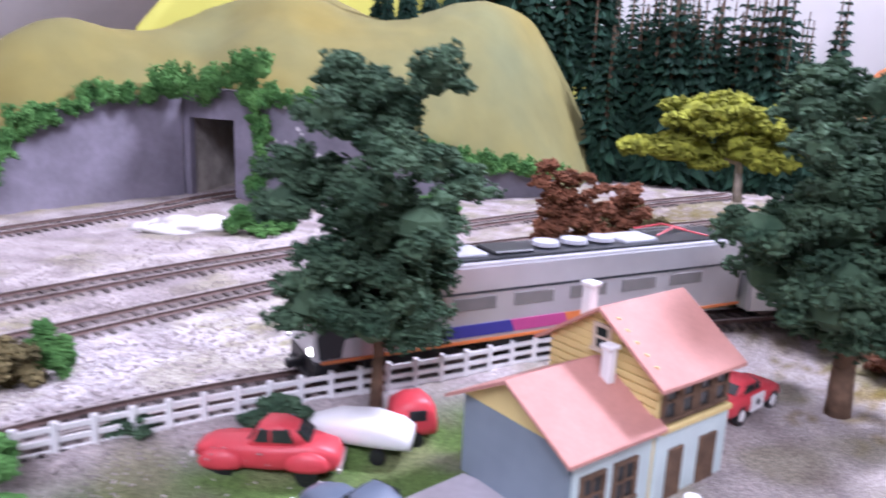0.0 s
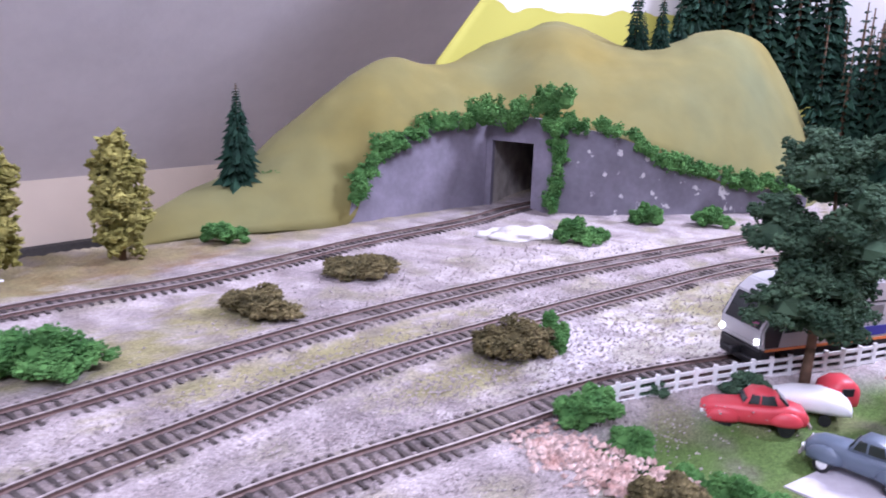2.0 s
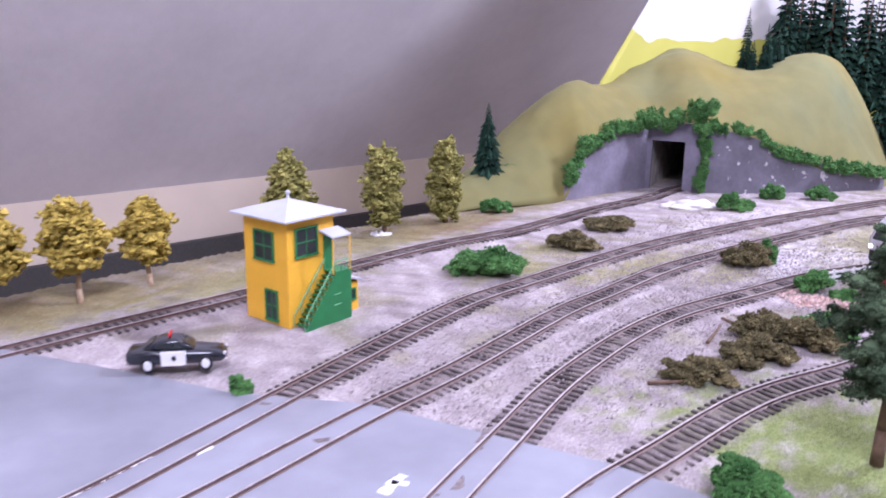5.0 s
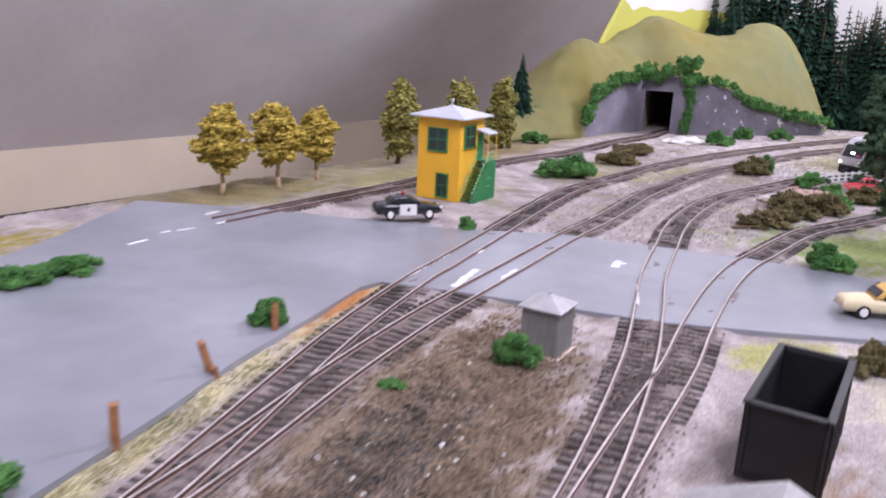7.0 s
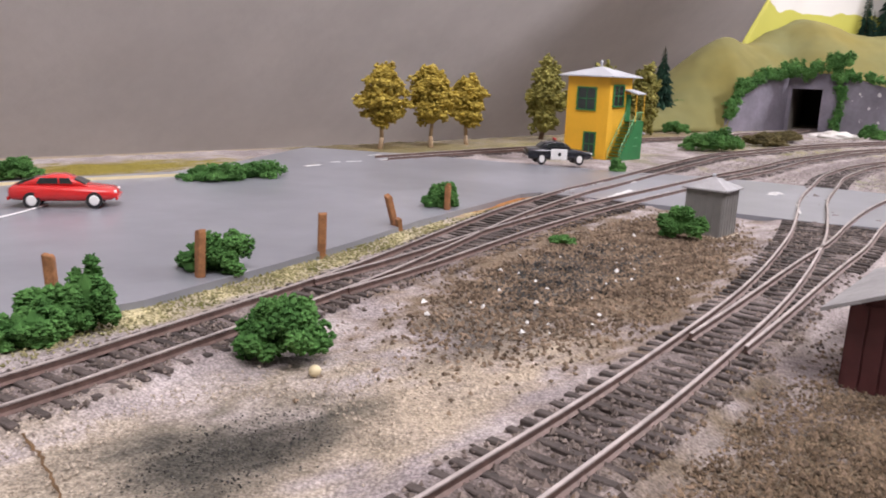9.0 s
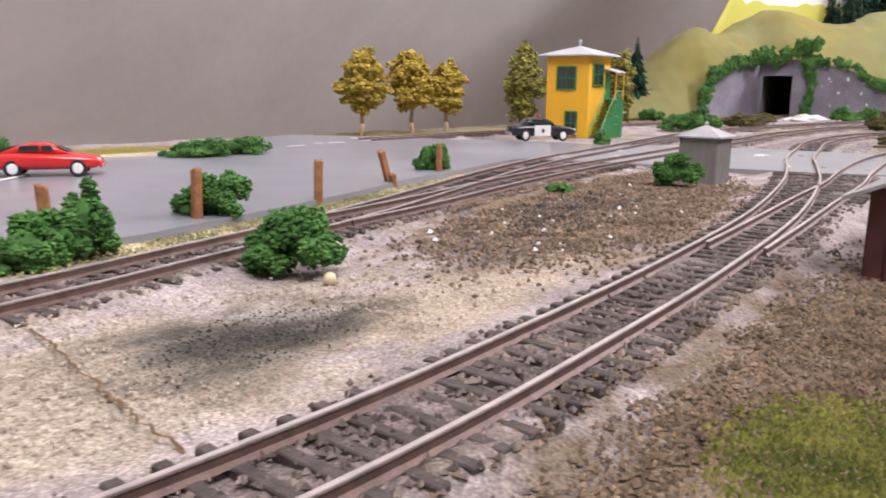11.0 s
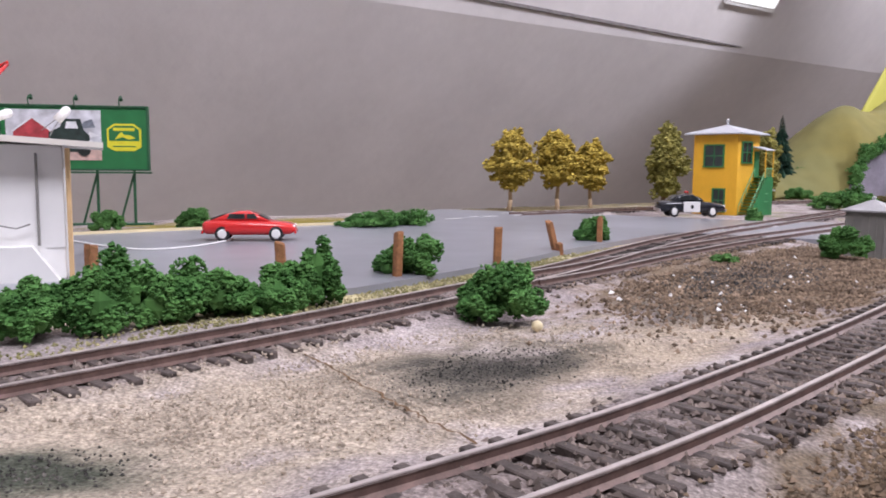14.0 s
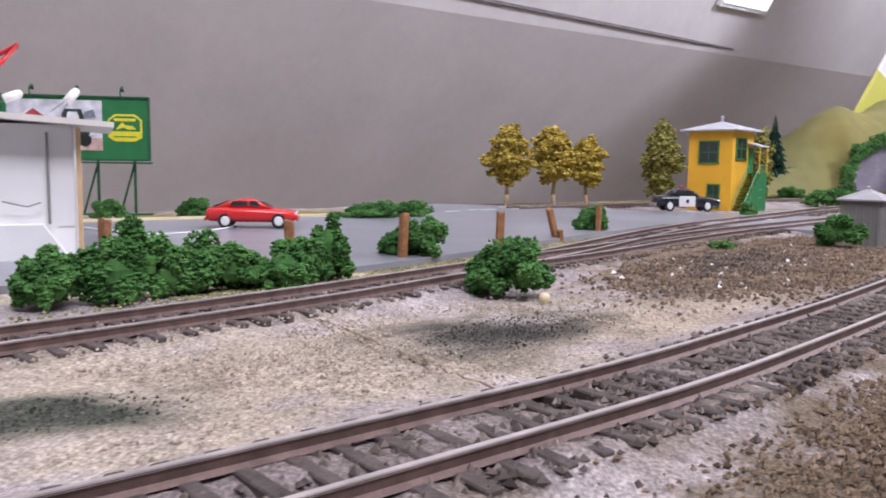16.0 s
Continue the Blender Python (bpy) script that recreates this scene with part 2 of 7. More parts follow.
def yard(x, y):
    """1 in the sunken house yard in front of the fence, 0 on the railway level."""
    t = np.clip((np.asarray(x) + 0.155) / 0.19, -1, 2)
    line = 0.262 + t * 0.11
    south = np.clip((line - np.asarray(y) - 0.006) / 0.03, 0, 1)
    north = np.clip((np.asarray(y) - 0.16) / 0.05, 0, 1)
    east = np.clip((np.asarray(x) + 0.165) / 0.04, 0, 1)
    return south * north * east


def ground_z(x, y):
    return -0.011 * yard(x, y)


# ---- the attic room round the layout ----
KNEE, ALONG, INTO = Vector((-1.26, 1.37, 0)), Vector((0.613, 0.790, 0)), Vector((0.790, -0.613, 0))
SECTION = [(0, -0.8), (0, -0.135), (0.487, 0.352), (1.14, 1.4), (4.2, 1.4), (4.2, -0.8)]
# The last three are out of view, added so the closed shell bounces ambient light.
NAMES = [("wall_knee", M["tan"], "tan painted low knee wall"), ("wall_slope", M["wall"], "smooth grey painted sloping attic wall"), ("wall_upper_slope", M["wall"], "grey painted upper attic slope"), ("ceiling", M["white"], "unseen white ceiling added to bounce light"), ("wall_room", M["white"], "unseen white wall added to bounce light"), ("floor", M["tan"], "unseen tan floor added to close the room")]


def room():
    for i, (name, material, label) in enumerate(NAMES):
        a, b = SECTION[i], SECTION[(i + 1) % 6]
        q = [KNEE + ALONG * s + INTO * d + Vector((0, 0, z)) for s, (d, z) in ((-2.6, a), (2.6, a), (2.6, b), (-2.6, b))]
        n = (q[1] - q[0]).cross(q[3] - q[0]).normalized() * 0.02
        mid = sum(q, Vector()) / 4
        inner = KNEE + INTO * 2 + Vector((0, 0, 0.3))
        n = n if (mid - inner).dot(n) > 0 else -n
        vs = q + [v + n for v in q]
        ob = mesh_ob(name, vs, [(0, 1, 2, 3), (7, 6, 5, 4), (0, 4, 5, 1), (1, 5, 6, 2), (2, 6, 7, 3), (3, 7, 4, 0)], material)
        tagged(ob, label, "ceiling" if name == "ceiling" else "floor" if name == "floor" else "wall", kind="structure")
    # End walls are added too, unseen, to keep the bounced light inside.
    for s, name in ((-2.6, "wall_end_near"), (2.6, "wall_end_far")):
        k = 0.02 if s > 0 else -0.02
        vs = [KNEE + ALONG * (s + e) + INTO * d + Vector((0, 0, z)) for e in (0, k) for d, z in SECTION]
        fs = [tuple(range(6)), tuple(range(11, 5, -1))] + [(i, (i + 1) % 6, (i + 1) % 6 + 6, i + 6) for i in range(6)]
        tagged(mesh_ob(name, vs, fs, M["white"]), "unseen white end wall added to bounce light", "wall", kind="structure")


room()
# Shade in the gap behind the table edge, put in as a near-black board.
q = [KNEE + ALONG * s + INTO * d + Vector((0, 0, z)) for z in (-0.79, -0.275) for s, d in ((-2.5, 0.0), (2.5, 0.0), (2.5, 0.02), (-2.5, 0.02))]
tagged(mesh_ob("baseboard", q, [(3, 2, 1, 0), (4, 5, 6, 7), (0, 1, 5, 4), (1, 2, 6, 5), (2, 3, 7, 6), (3, 0, 4, 7)], M["dark"]), "dark board standing in for the shaded gap below the knee wall", "baseboard", kind="structure")


# ---- ground sheet of the layout ----
def seg_dist(x, y, pts):
    best = np.full(x.shape, 9.0)
    for (ax, ay), (bx, by) in zip(pts[:-1], pts[1:]):
        dx, dy = bx - ax, by - ay
        t = np.clip(((x - ax) * dx + (y - ay) * dy) / (dx * dx + dy * dy), 0, 1)
        best = np.minimum(best, np.hypot(x - ax - t * dx, y - ay - t * dy))
    return best


def lumps(x, y, size, seed):
    """Smooth uneven noise over the plan, about 0 to 1."""
    rng = np.random.RandomState(seed)
    v = np.zeros(x.shape)
    for k in range(10):
        a = rng.rand() * 6.28
        f = (0.6 + rng.rand() * 1.6) / size
        v += np.sin((x * math.cos(a) + y * math.sin(a)) * 6.28 * f + rng.rand() * 6.28)
    return np.clip(0.5 + v / 7, 0, 1)


def spot(x, y, cx, cy, rx, ry, turn=0.0, soft=0.35):
    c, s = math.cos(turn), math.sin(turn)
    u, v = ((x - cx) * c + (y - cy) * s) / rx, (-(x - cx) * s + (y - cy) * c) / ry
    r = np.hypot(u, v) + (lumps(x, y, 0.03, 5) - 0.5) * 0.5 + (lumps(x, y, 0.010, 6) - 0.5) * 0.55
    return np.clip((1 + soft - r) / (2 * soft), 0, 1)


def ground():
    step = 0.005
    xs, ys = np.arange(-1.45, 1.0, step), np.arange(-1.05, 1.5, step)
    X, Y = np.meshgrid(xs, ys)
    over = (X - EDGE_A[0]) * EDGE_D[1] - (Y - EDGE_A[1]) * EDGE_D[0]      # positive on the layout
    keep = over > -0.002
    Z = ground_z(X, Y) + (lumps(X, Y, 0.05, 1) - 0.5) * 0.0012
    near = np.full(X.shape, 9.0)
    for pts in TRACKS.values():
        near = np.minimum(near, seg_dist(X, Y, pts))
    Z += (0.0022 + 0.0012 * (lumps(X, Y, 0.016, 8) - 0.5)) * np.clip((0.024 - near) / 0.010, 0, 1)
    C = np.empty(X.shape + (3,))
    C[:] = (0.39, 0.34, 0.33)

    def lay(mask, colour):
        C[:] = C * (1 - mask[..., None]) + np.array(colour) * mask[..., None]

    n1, n2 = lumps(X, Y, 0.11, 2), lumps(X, Y, 0.04, 3)
    lay(np.clip(n1 * 1.6 - 0.6, 0, 1) * 0.8, (0.28, 0.24, 0.24))
    lay(np.clip(n2 * 2 - 1.1, 0, 1) * 0.5, (0.56, 0.50, 0.49))
    # pale dust between the far tracks, olive turf between the tracks
    lay(spot(X, Y, -0.09, 0.40, 0.16, 0.05, 0.75), (0.57, 0.53, 0.53))
    lay(spot(X, Y, -0.14, 0.56, 0.14, 0.03, 0.75), (0.50, 0.45, 0.43))
    for cx, cy, rx, ry, a in ((-0.30, 0.30, 0.10, 0.014, 0.9), (-0.22, 0.29, 0.05, 0.020, 0.8), (-0.42, 0.27, 0.05, 0.03, 0.6), (-0.01, 0.46, 0.11, 0.05, 0.5), (-0.38, 0.35, 0.04, 0.03, 0.5), (-0.64, 0.19, 0.11, 0.03, 0.95), (-0.55, 0.36, 0.08, 0.03, 0.95), (-0.76, 0.06, 0.09, 0.035, 0.95)):
        lay(spot(X, Y, cx, cy, rx, ry, a) * 0.85, (0.27, 0.25, 0.10))
    lay(spot(X, Y, -0.77, 0.075, 0.09, 0.03, 0.95) * 0.7, (0.20, 0.12, 0.05))
    lay(spot(X, Y, -0.50, 0.44, 0.08, 0.035, 0.95) * 0.8, (0.22, 0.13, 0.06))
    # lawn of the house yard and of the corner by the siding
    lay(np.clip(yard(X, Y) * 1.5, 0, 1) * np.clip((0.03 - X) / 0.02, 0, 1), (0.10, 0.16, 0.045))
    lay(np.clip((X - 0.02) / 0.02, 0, 1) * np.clip((0.42 - Y) / 0.05, 0, 1) * np.clip((Y - 0.05) / 0.05, 0, 1), (0.45, 0.40, 0.38))
    lay(spot(X, Y, 0.27, 0.40, 0.09, 0.05, 0.6), (0.28, 0.20, 0.03))
    lay(spot(X, Y, -0.17, -0.06, 0.14, 0.08, -0.4), (0.22, 0.26, 0.09))
    # rusty earth at the road's corner, verge along the parking ground
    lay(spot(X, Y, -0.625, -0.215, 0.045, 0.014, 1.25), (0.42, 0.17, 0.05))
    verge = np.clip((0.020 - seg_dist(X, Y, ROAD[22:31])) / 0.008, 0, 1)
    lay(verge * (0.35 + 0.6 * n2), (0.52, 0.46, 0.27))
    # the big gravel field between the near tracks
    lay(spot(X, Y, -0.565, -0.37, 0.15, 0.055, 1.25, 0.25), (0.20, 0.15, 0.105))
    lay(spot(X, Y, -0.578, -0.385, 0.055, 0.02, 1.2) * 0.75, (0.13, 0.125, 0.12))
    lay(spot(X, Y, -0.60, -0.465, 0.04, 0.02, 1.2) * 0.55, (0.15, 0.14, 0.13))
    lay(spot(X, Y, -0.675, -0.612, 0.11, 0.034, 0.98, 0.3), (0.43, 0.365, 0.29))
    lay(spot(X, Y, -0.610, -0.535, 0.07, 0.013, 1.05, 0.3) * 0.9, (0.41, 0.34, 0.26))
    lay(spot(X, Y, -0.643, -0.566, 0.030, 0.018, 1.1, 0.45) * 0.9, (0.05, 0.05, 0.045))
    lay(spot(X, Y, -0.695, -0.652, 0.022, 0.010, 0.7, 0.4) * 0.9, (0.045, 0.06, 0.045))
    lay(spot(X, Y, -0.515, -0.60, 0.19, 0.062, 1.05), (0.165, 0.128, 0.088))
    lay(spot(X, Y, -0.44, -0.46, 0.06, 0.03, 1.1) * 0.8, (0.36, 0.20, 0.09))
    lay(spot(X, Y, -0.515, -0.655, 0.06, 0.028, 0.9) * 0.9, (0.20, 0.17, 0.05))
    lay(spot(X, Y, -0.38, -0.27, 0.03, 0.02, 0.2) * 0.8, (0.36, 0.36, 0.10))
    lay(spot(X, Y, -0.30, -0.31, 0.07, 0.04, 0.2) * 0.8, (0.48, 0.44, 0.33))
    lay(spot(X, Y, 0.28, 0.62, 0.20, 0.20), (0.17, 0.14, 0.06))
    lay(spot(X, Y, 0.02, 0.55, 0.07, 0.035, 0.5) * 0.8, (0.30, 0.27, 0.17))
    lay(spot(X, Y, -0.628, -0.222, 0.050, 0.013, 1.25) * 0.9, (0.40, 0.165, 0.055))
    lay(spot(X, Y, -0.925, -0.195, 0.11, 0.035, 0.95), (0.27, 0.22, 0.05))
    lay(np.clip(lumps(X, Y, 0.07, 12) * 2.4 - 1.5, 0, 1) * np.clip((Y + 0.02) / 0.05, 0, 1) * 0.6, (0.24, 0.225, 0.12))
    lay(np.clip(lumps(X, Y, 0.05, 14) * 2.4 - 1.6, 0, 1) * np.clip((Y + 0.02) / 0.05, 0, 1) * 0.6, (0.185, 0.15, 0.14))
    # dry turf along the back edge under the trees
    lay(np.clip((0.10 - over) / 0.03, 0, 1) * np.clip((Y + 0.03) / 0.06, 0, 1) * (0.45 + 0.5 * n2), (0.25, 0.21, 0.105))
    # oily strip between the rails
    lay(np.clip((0.017 - near) / 0.008, 0, 1) * 0.75, (0.165, 0.132, 0.122))
    idx = -np.ones(X.shape, int)
    ok = keep
    idx[ok] = np.arange(ok.sum())
    verts = np.stack([X[ok], Y[ok], Z[ok]], 1)
    q = np.stack([idx[:-1, :-1], idx[:-1, 1:], idx[1:, 1:], idx[1:, :-1]], -1).reshape(-1, 4)
    q = q[(q >= 0).all(1)]
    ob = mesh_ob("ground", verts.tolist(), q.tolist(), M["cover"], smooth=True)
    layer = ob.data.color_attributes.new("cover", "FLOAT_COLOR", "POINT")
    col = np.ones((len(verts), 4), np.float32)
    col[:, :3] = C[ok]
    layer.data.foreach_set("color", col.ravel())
    tagged(ob, "sandy gravel scenery ground with grass patches", "ground", kind="structure")
    a = EDGE_A - EDGE_D * 0.55
    b = EDGE_A + EDGE_D * 1.45
    lo, hi = Vector((*a, -0.022)), Vector((*b, -0.022))
    nrm = Vector((EDGE_D[1], -EDGE_D[0], 0))
    top = [lo, hi, hi + nrm * 2.2, lo + nrm * 2.2]
    vs = top + [v + Vector((0, 0, -0.06)) for v in top]
    table = mesh_ob("table", vs, [(0, 1, 2, 3), (7, 6, 5, 4), (0, 4, 5, 1), (1, 5, 6, 2), (2, 6, 7, 3), (3, 7, 4, 0)], M["dark"])
    tagged(table, "dark wooden table under the layout", "table", kind="structure")
    for u, v in ((0.1, 0.1), (1.9, 0.1), (0.1, 2.1), (1.9, 2.1)):
        c = lo.lerp(hi, u / 2.0) + nrm * v
        boxpart("leg", (c.x - 0.03, c.y - 0.03, -0.80), (c.x + 0.03, c.y + 0.03, -0.082), M["dark"], table)


ground()


def road():
    n = len(ROAD)
    top = [(x, y, 0.0030) for x, y in ROAD]
    low = [(x, y, -0.004) for x, y in ROAD]
    fs = [tuple(range(n))[::-1]] + [(i, (i + 1) % n, (i + 1) % n + n, i + n) for i in range(n)]
    ob = mesh_ob("road", top + low, fs, M["asphalt"])
    tagged(ob, "smooth blue-grey painted road and parking area", "road", kind="structure")
    return ob


ROAD_OB = road()


# ---- tracks ----
GAUGE, RAIL_TOP = 0.0165, 0.0052


def in_poly(x, y, poly):
    c = False
    for (ax, ay), (bx, by) in zip(poly, poly[1:] + poly[:1]):
        if (ay > y) != (by > y) and x < (bx - ax) * (y - ay) / (by - ay) + ax:
            c = not c
    return c


def sweep(path, tan, offset, profile):
    """Verts and faces of a profile (side, height) swept along a line at a side offset."""
    k, vs, fs = len(profile), [], []
    for (x, y), (tx, ty) in zip(path, tan):
        for s, h in profile:
            vs.append((x - ty * (offset + s), y + tx * (offset + s), h))
    for i in range(len(path) - 1):
        for j in range(k):
            a, b = i * k + j, i * k + (j + 1) % k
            fs.append((a, b, b + k, a + k))
    fs += [tuple(range(k))[::-1], tuple(range((len(path) - 1) * k, len(path) * k))]
    return vs, fs


TIE_MESH = None


def tie_mesh():
    bm = bmesh.new()
    box(bm, (-0.0155, -0.00125, 0.0006), (0.0155, 0.00125, 0.0029), 0.00025)
    me = bpy.data.meshes.new("tie")
    bm.to_mesh(me)
    bm.free()
    me.materials.append(M["tie"])
    return me


def track(name, pts, label):
    global TIE_MESH
    TIE_MESH = TIE_MESH or tie_mesh()
    top = empty("track", label, "railway track", group="railway tracks")
    path, tan = curve_at(pts, 0.006)
    foot = [(-0.0012, 0.0028), (0.0012, 0.0028), (0.0004, 0.0034), (0.0004, 0.0043), (0.0006, RAIL_TOP - 0.0002), (-0.0006, RAIL_TOP - 0.0002), (-0.0004, 0.0043), (-0.0004, 0.0034)]
    head = [(-0.00058, RAIL_TOP - 0.0004), (0.00058, RAIL_TOP - 0.0004), (0.00048, RAIL_TOP), (-0.00048, RAIL_TOP)]
    for side in (1, -1):
        vs, fs = sweep(path, tan, side * GAUGE / 2, foot)
        rail = mesh_ob("rail", vs, fs, M["rail"], top)
        vs, fs = sweep(path, tan, side * GAUGE / 2, head)
        mesh_ob("rail_head", vs, fs, M["rail_top"], rail, "worn bright rail head")
    tp, tt = curve_at(pts, 0.0066)
    rest_v, rest_f = [], []
    base = np.array([v.co[:] for v in TIE_MESH.vertices])
    faces = [tuple(p.vertices) for p in TIE_MESH.polygons]
    rng = random.Random(len(pts))
    single = 0
    for (x, y), (tx, ty) in zip(tp, tt):
        if in_poly(x, y, ROAD):
            continue
        if name in ("middle", "siding") and seg_dist(np.array([x]), np.array([y]), TRACKS["back" if name == "middle" else "front"])[0] < 0.012:
            continue
        a = math.atan2(ty, tx) + math.pi / 2 + rng.gauss(0, 0.02)
        near = y < 0.35 and single < 120
        if near:
            ob = new("tie", TIE_MESH)
            ob.parent = top
            ob.matrix_basis = Matrix.Translation((x, y, rng.gauss(0, 0.0002))) @ Matrix.Rotation(a, 4, "Z")
            single += 1
        else:
            c, s, k = math.cos(a), math.sin(a), len(rest_v)
            rest_v += [(x + c * v[0] - s * v[1], y + s * v[0] + c * v[1], v[2]) for v in base]
            rest_f += [tuple(i + k for i in f) for f in faces]
    if rest_v:
        tagged(mesh_ob("ties_beyond", rest_v, rest_f, M["tie"], top), kind="stuff")
    return top


for key, words in (("tunnel", "rusty model track running into the tunnel"), ("back", "curving brown rusty model track with dark ties"), ("middle", "brown rusty model track joining at a turnout"), ("front", "curved brown rusty main track with worn rail heads"), ("siding", "weathered siding track ending at a turnout")):
    track(key, TRACKS[key], words)


# ---- hill, retaining wall, tunnel ----
STATIONS = [  # foot x, y, z and crest x, y, z
    (-0.522, 0.488, -0.004, -0.540, 0.515, 0.006), (-0.482, 0.528, 0.0, -0.515, 0.585, 0.026), (-0.42, 0.57, 0.0, -0.47, 0.65, 0.052), (-0.372, 0.620, 0.0, -0.415, 0.71, 0.110),
    (-0.350, 0.652, 0.056, -0.365, 0.765, 0.148), (-0.30, 0.706, 0.078, -0.315, 0.835, 0.143), (-0.25, 0.758, 0.088, -0.25, 0.93, 0.172), (-0.19, 0.745, 0.088, -0.19, 1.00, 0.200),
    (-0.12, 0.742, 0.074, -0.08, 0.98, 0.172), (-0.07, 0.755, 0.058, 0.01, 1.00, 0.192), (0.0, 0.780, 0.032, 0.075, 1.03, 0.186), (0.06, 0.812, 0.014, 0.125, 1.0, 0.105), (0.11, 0.838, -0.006, 0.175, 0.97, 0.0)]


def hill():
    rows, _ = curve_at(STATIONS, 0.008)
    vs, fs, k = [], [], 26
    for r in rows:
        a, b = Vector(r[:3]), Vector(r[3:])
        for j in range(k):
            t = j / (k - 8) if j < k - 7 else 1.0
            back = max(0, j - (k - 8)) * 0.03 * min(1.0, max(0.05, b.z / 0.15) ** 2)
            p = a.lerp(b, min(t, 1))
            ease = math.sin(min(t, 1) * math.pi / 2) ** 0.85
            z = a.z + (b.z - a.z) * ease - back * back * 2.0
            d = (b - a).normalized()
            bump = (noise.noise(Vector((p.x * 14, p.y * 14, 0))) * 0.008 + noise.noise(Vector((p.x * 45, p.y * 45, 3))) * 0.0022) * min(1, t * 3) * min(1, b.z / 0.05)
            vs.append((p.x + d.x * back, p.y + d.y * back, z + bump))
    n = len(rows)
    for i in range(n - 1):
        for j in range(k - 1):
            a = i * k + j
            fs.append((a, a + k, a + k + 1, a + 1))
    ob = mesh_ob("hill", vs, fs, M["hill"], smooth=True)
    sol = ob.modifiers.new("thickness", "SOLIDIFY")
    sol.thickness, sol.offset = 0.004, 1
    tagged(ob, "rounded hill covered in mustard green turf", "hill", kind="structure")


hill()


def flaked():
    m = mat("flaked_plaster", (0.18, 0.168, 0.20), 0.85, vary=0.2, scale=25, fine=0.08, bump=0.0006)
    nt = m.node_tree
    b = nt.nodes["Principled BSDF"]
    src = b.inputs["Base Color"].links[0].from_socket
    co = nt.nodes.new("ShaderNodeTexCoord")
    n = nt.nodes.new("ShaderNodeTexNoise")
    n.inputs["Scale"].default_value, n.inputs["Detail"].default_value = 75, 4
    nt.links.new(co.outputs["Object"], n.inputs["Vector"])
    ramp = nt.nodes.new("ShaderNodeValToRGB")
    ramp.color_ramp.elements[0].position, ramp.color_ramp.elements[1].position = 0.63, 0.67
    nt.links.new(n.outputs["Fac"], ramp.inputs[0])
    mix = nt.nodes.new("ShaderNodeMix")
    mix.data_type = "RGBA"
    nt.links.new(ramp.outputs[0], mix.inputs["Factor"])
    nt.links.new(src, mix.inputs[6])
    mix.inputs[7].default_value = (0.62, 0.60, 0.60, 1)
    nt.links.new(mix.outputs[2], b.inputs["Base Color"])
    return m


def wall_strip(name, pts, label, thick=0.006, parent=None):
    """An upright plaster wall on plan points, each with its top height."""
    rows, tan = curve_at(pts, 0.006)
    vs, fs = [], []
    for (x, y, z), (tx, ty) in zip(rows, tan):
        nx, ny = -ty * thick, tx * thick
        vs += [(x, y, -0.004), (x, y, z), (x + nx, y + ny, z), (x + nx, y + ny, -0.004)]
    for i in range(len(rows) - 1):
        for j in range(4):
            a, b = i * 4 + j, i * 4 + (j + 1) % 4
            fs.append((a, a + 4, b + 4, b))
    e = (len(rows) - 1) * 4
    fs += [(0, 1, 2, 3), (e + 3, e + 2, e + 1, e)]
    ob = mesh_ob(name, vs, fs, flaked() if name == "wall_retaining" else M["concrete"], parent)
    if not parent:
        tagged(ob, label, "wall", kind="structure")
    return ob


wall_strip("wall_tunnel_wing", [(-0.372, 0.618, 0.004), (-0.362, 0.630, 0.036), (-0.345, 0.650, 0.066), (-0.318, 0.682, 0.084), (-0.285, 0.716, 0.090), (-0.252, 0.750, 0.094)], "grey purple plaster retaining wall beside the tunnel")
wall_strip("wall_retaining", [(-0.178, 0.727, 0.094), (-0.13, 0.732, 0.086), (-0.09, 0.742, 0.074), (-0.03, 0.765, 0.052), (0.04, 0.795, 0.030), (0.11, 0.832, 0.016)], "grey plaster retaining wall with flaked pale patches")


def portal():
    top = empty("tunnel_portal", "square concrete tunnel portal in the plaster wall", "tunnel", kind="structure")
    a, b = Vector((-0.252, 0.752, 0)), Vector((-0.178, 0.727, 0))
    d = (b - a).normalized()
    back = Vector((-d.y, d.x, 0))
    m = Matrix(((d.x, back.x, 0, a.x), (d.y, back.y, 0, a.y), (0, 0, 1, 0), (0, 0, 0, 1)))
    w = (b - a).length
    o0, o1 = 0.006, 0.0535
    boxpart("jamb", (-0.001, 0, -0.004), (o0, 0.008, 0.098), M["concrete"], top, m=m)
    boxpart("jamb", (o1, -0.001, -0.004), (w, 0.008, 0.098), M["concrete"], top, m=m)
    boxpart("lintel", (o0, 0.0005, 0.0715), (o1, 0.008, 0.098), M["concrete"], top, m=m)
    boxpart("tunnel_lining", (-0.012, 0.008, -0.004), (o0 - 0.002, 0.26, 0.09), M["tunnel"], top, m=m)
    boxpart("tunnel_lining", (o1 + 0.002, 0.008, -0.004), (o1 + 0.03, 0.26, 0.09), M["tunnel"], top, m=m)
    boxpart("tunnel_lining", (-0.012, 0.008, 0.09), (o1 + 0.03, 0.26, 0.094), M["tunnel"], top, m=m)
    boxpart("tunnel_lining", (-0.012, 0.26, -0.004), (o1 + 0.03, 0.266, 0.094), M["dark"], top, m=m)


portal()


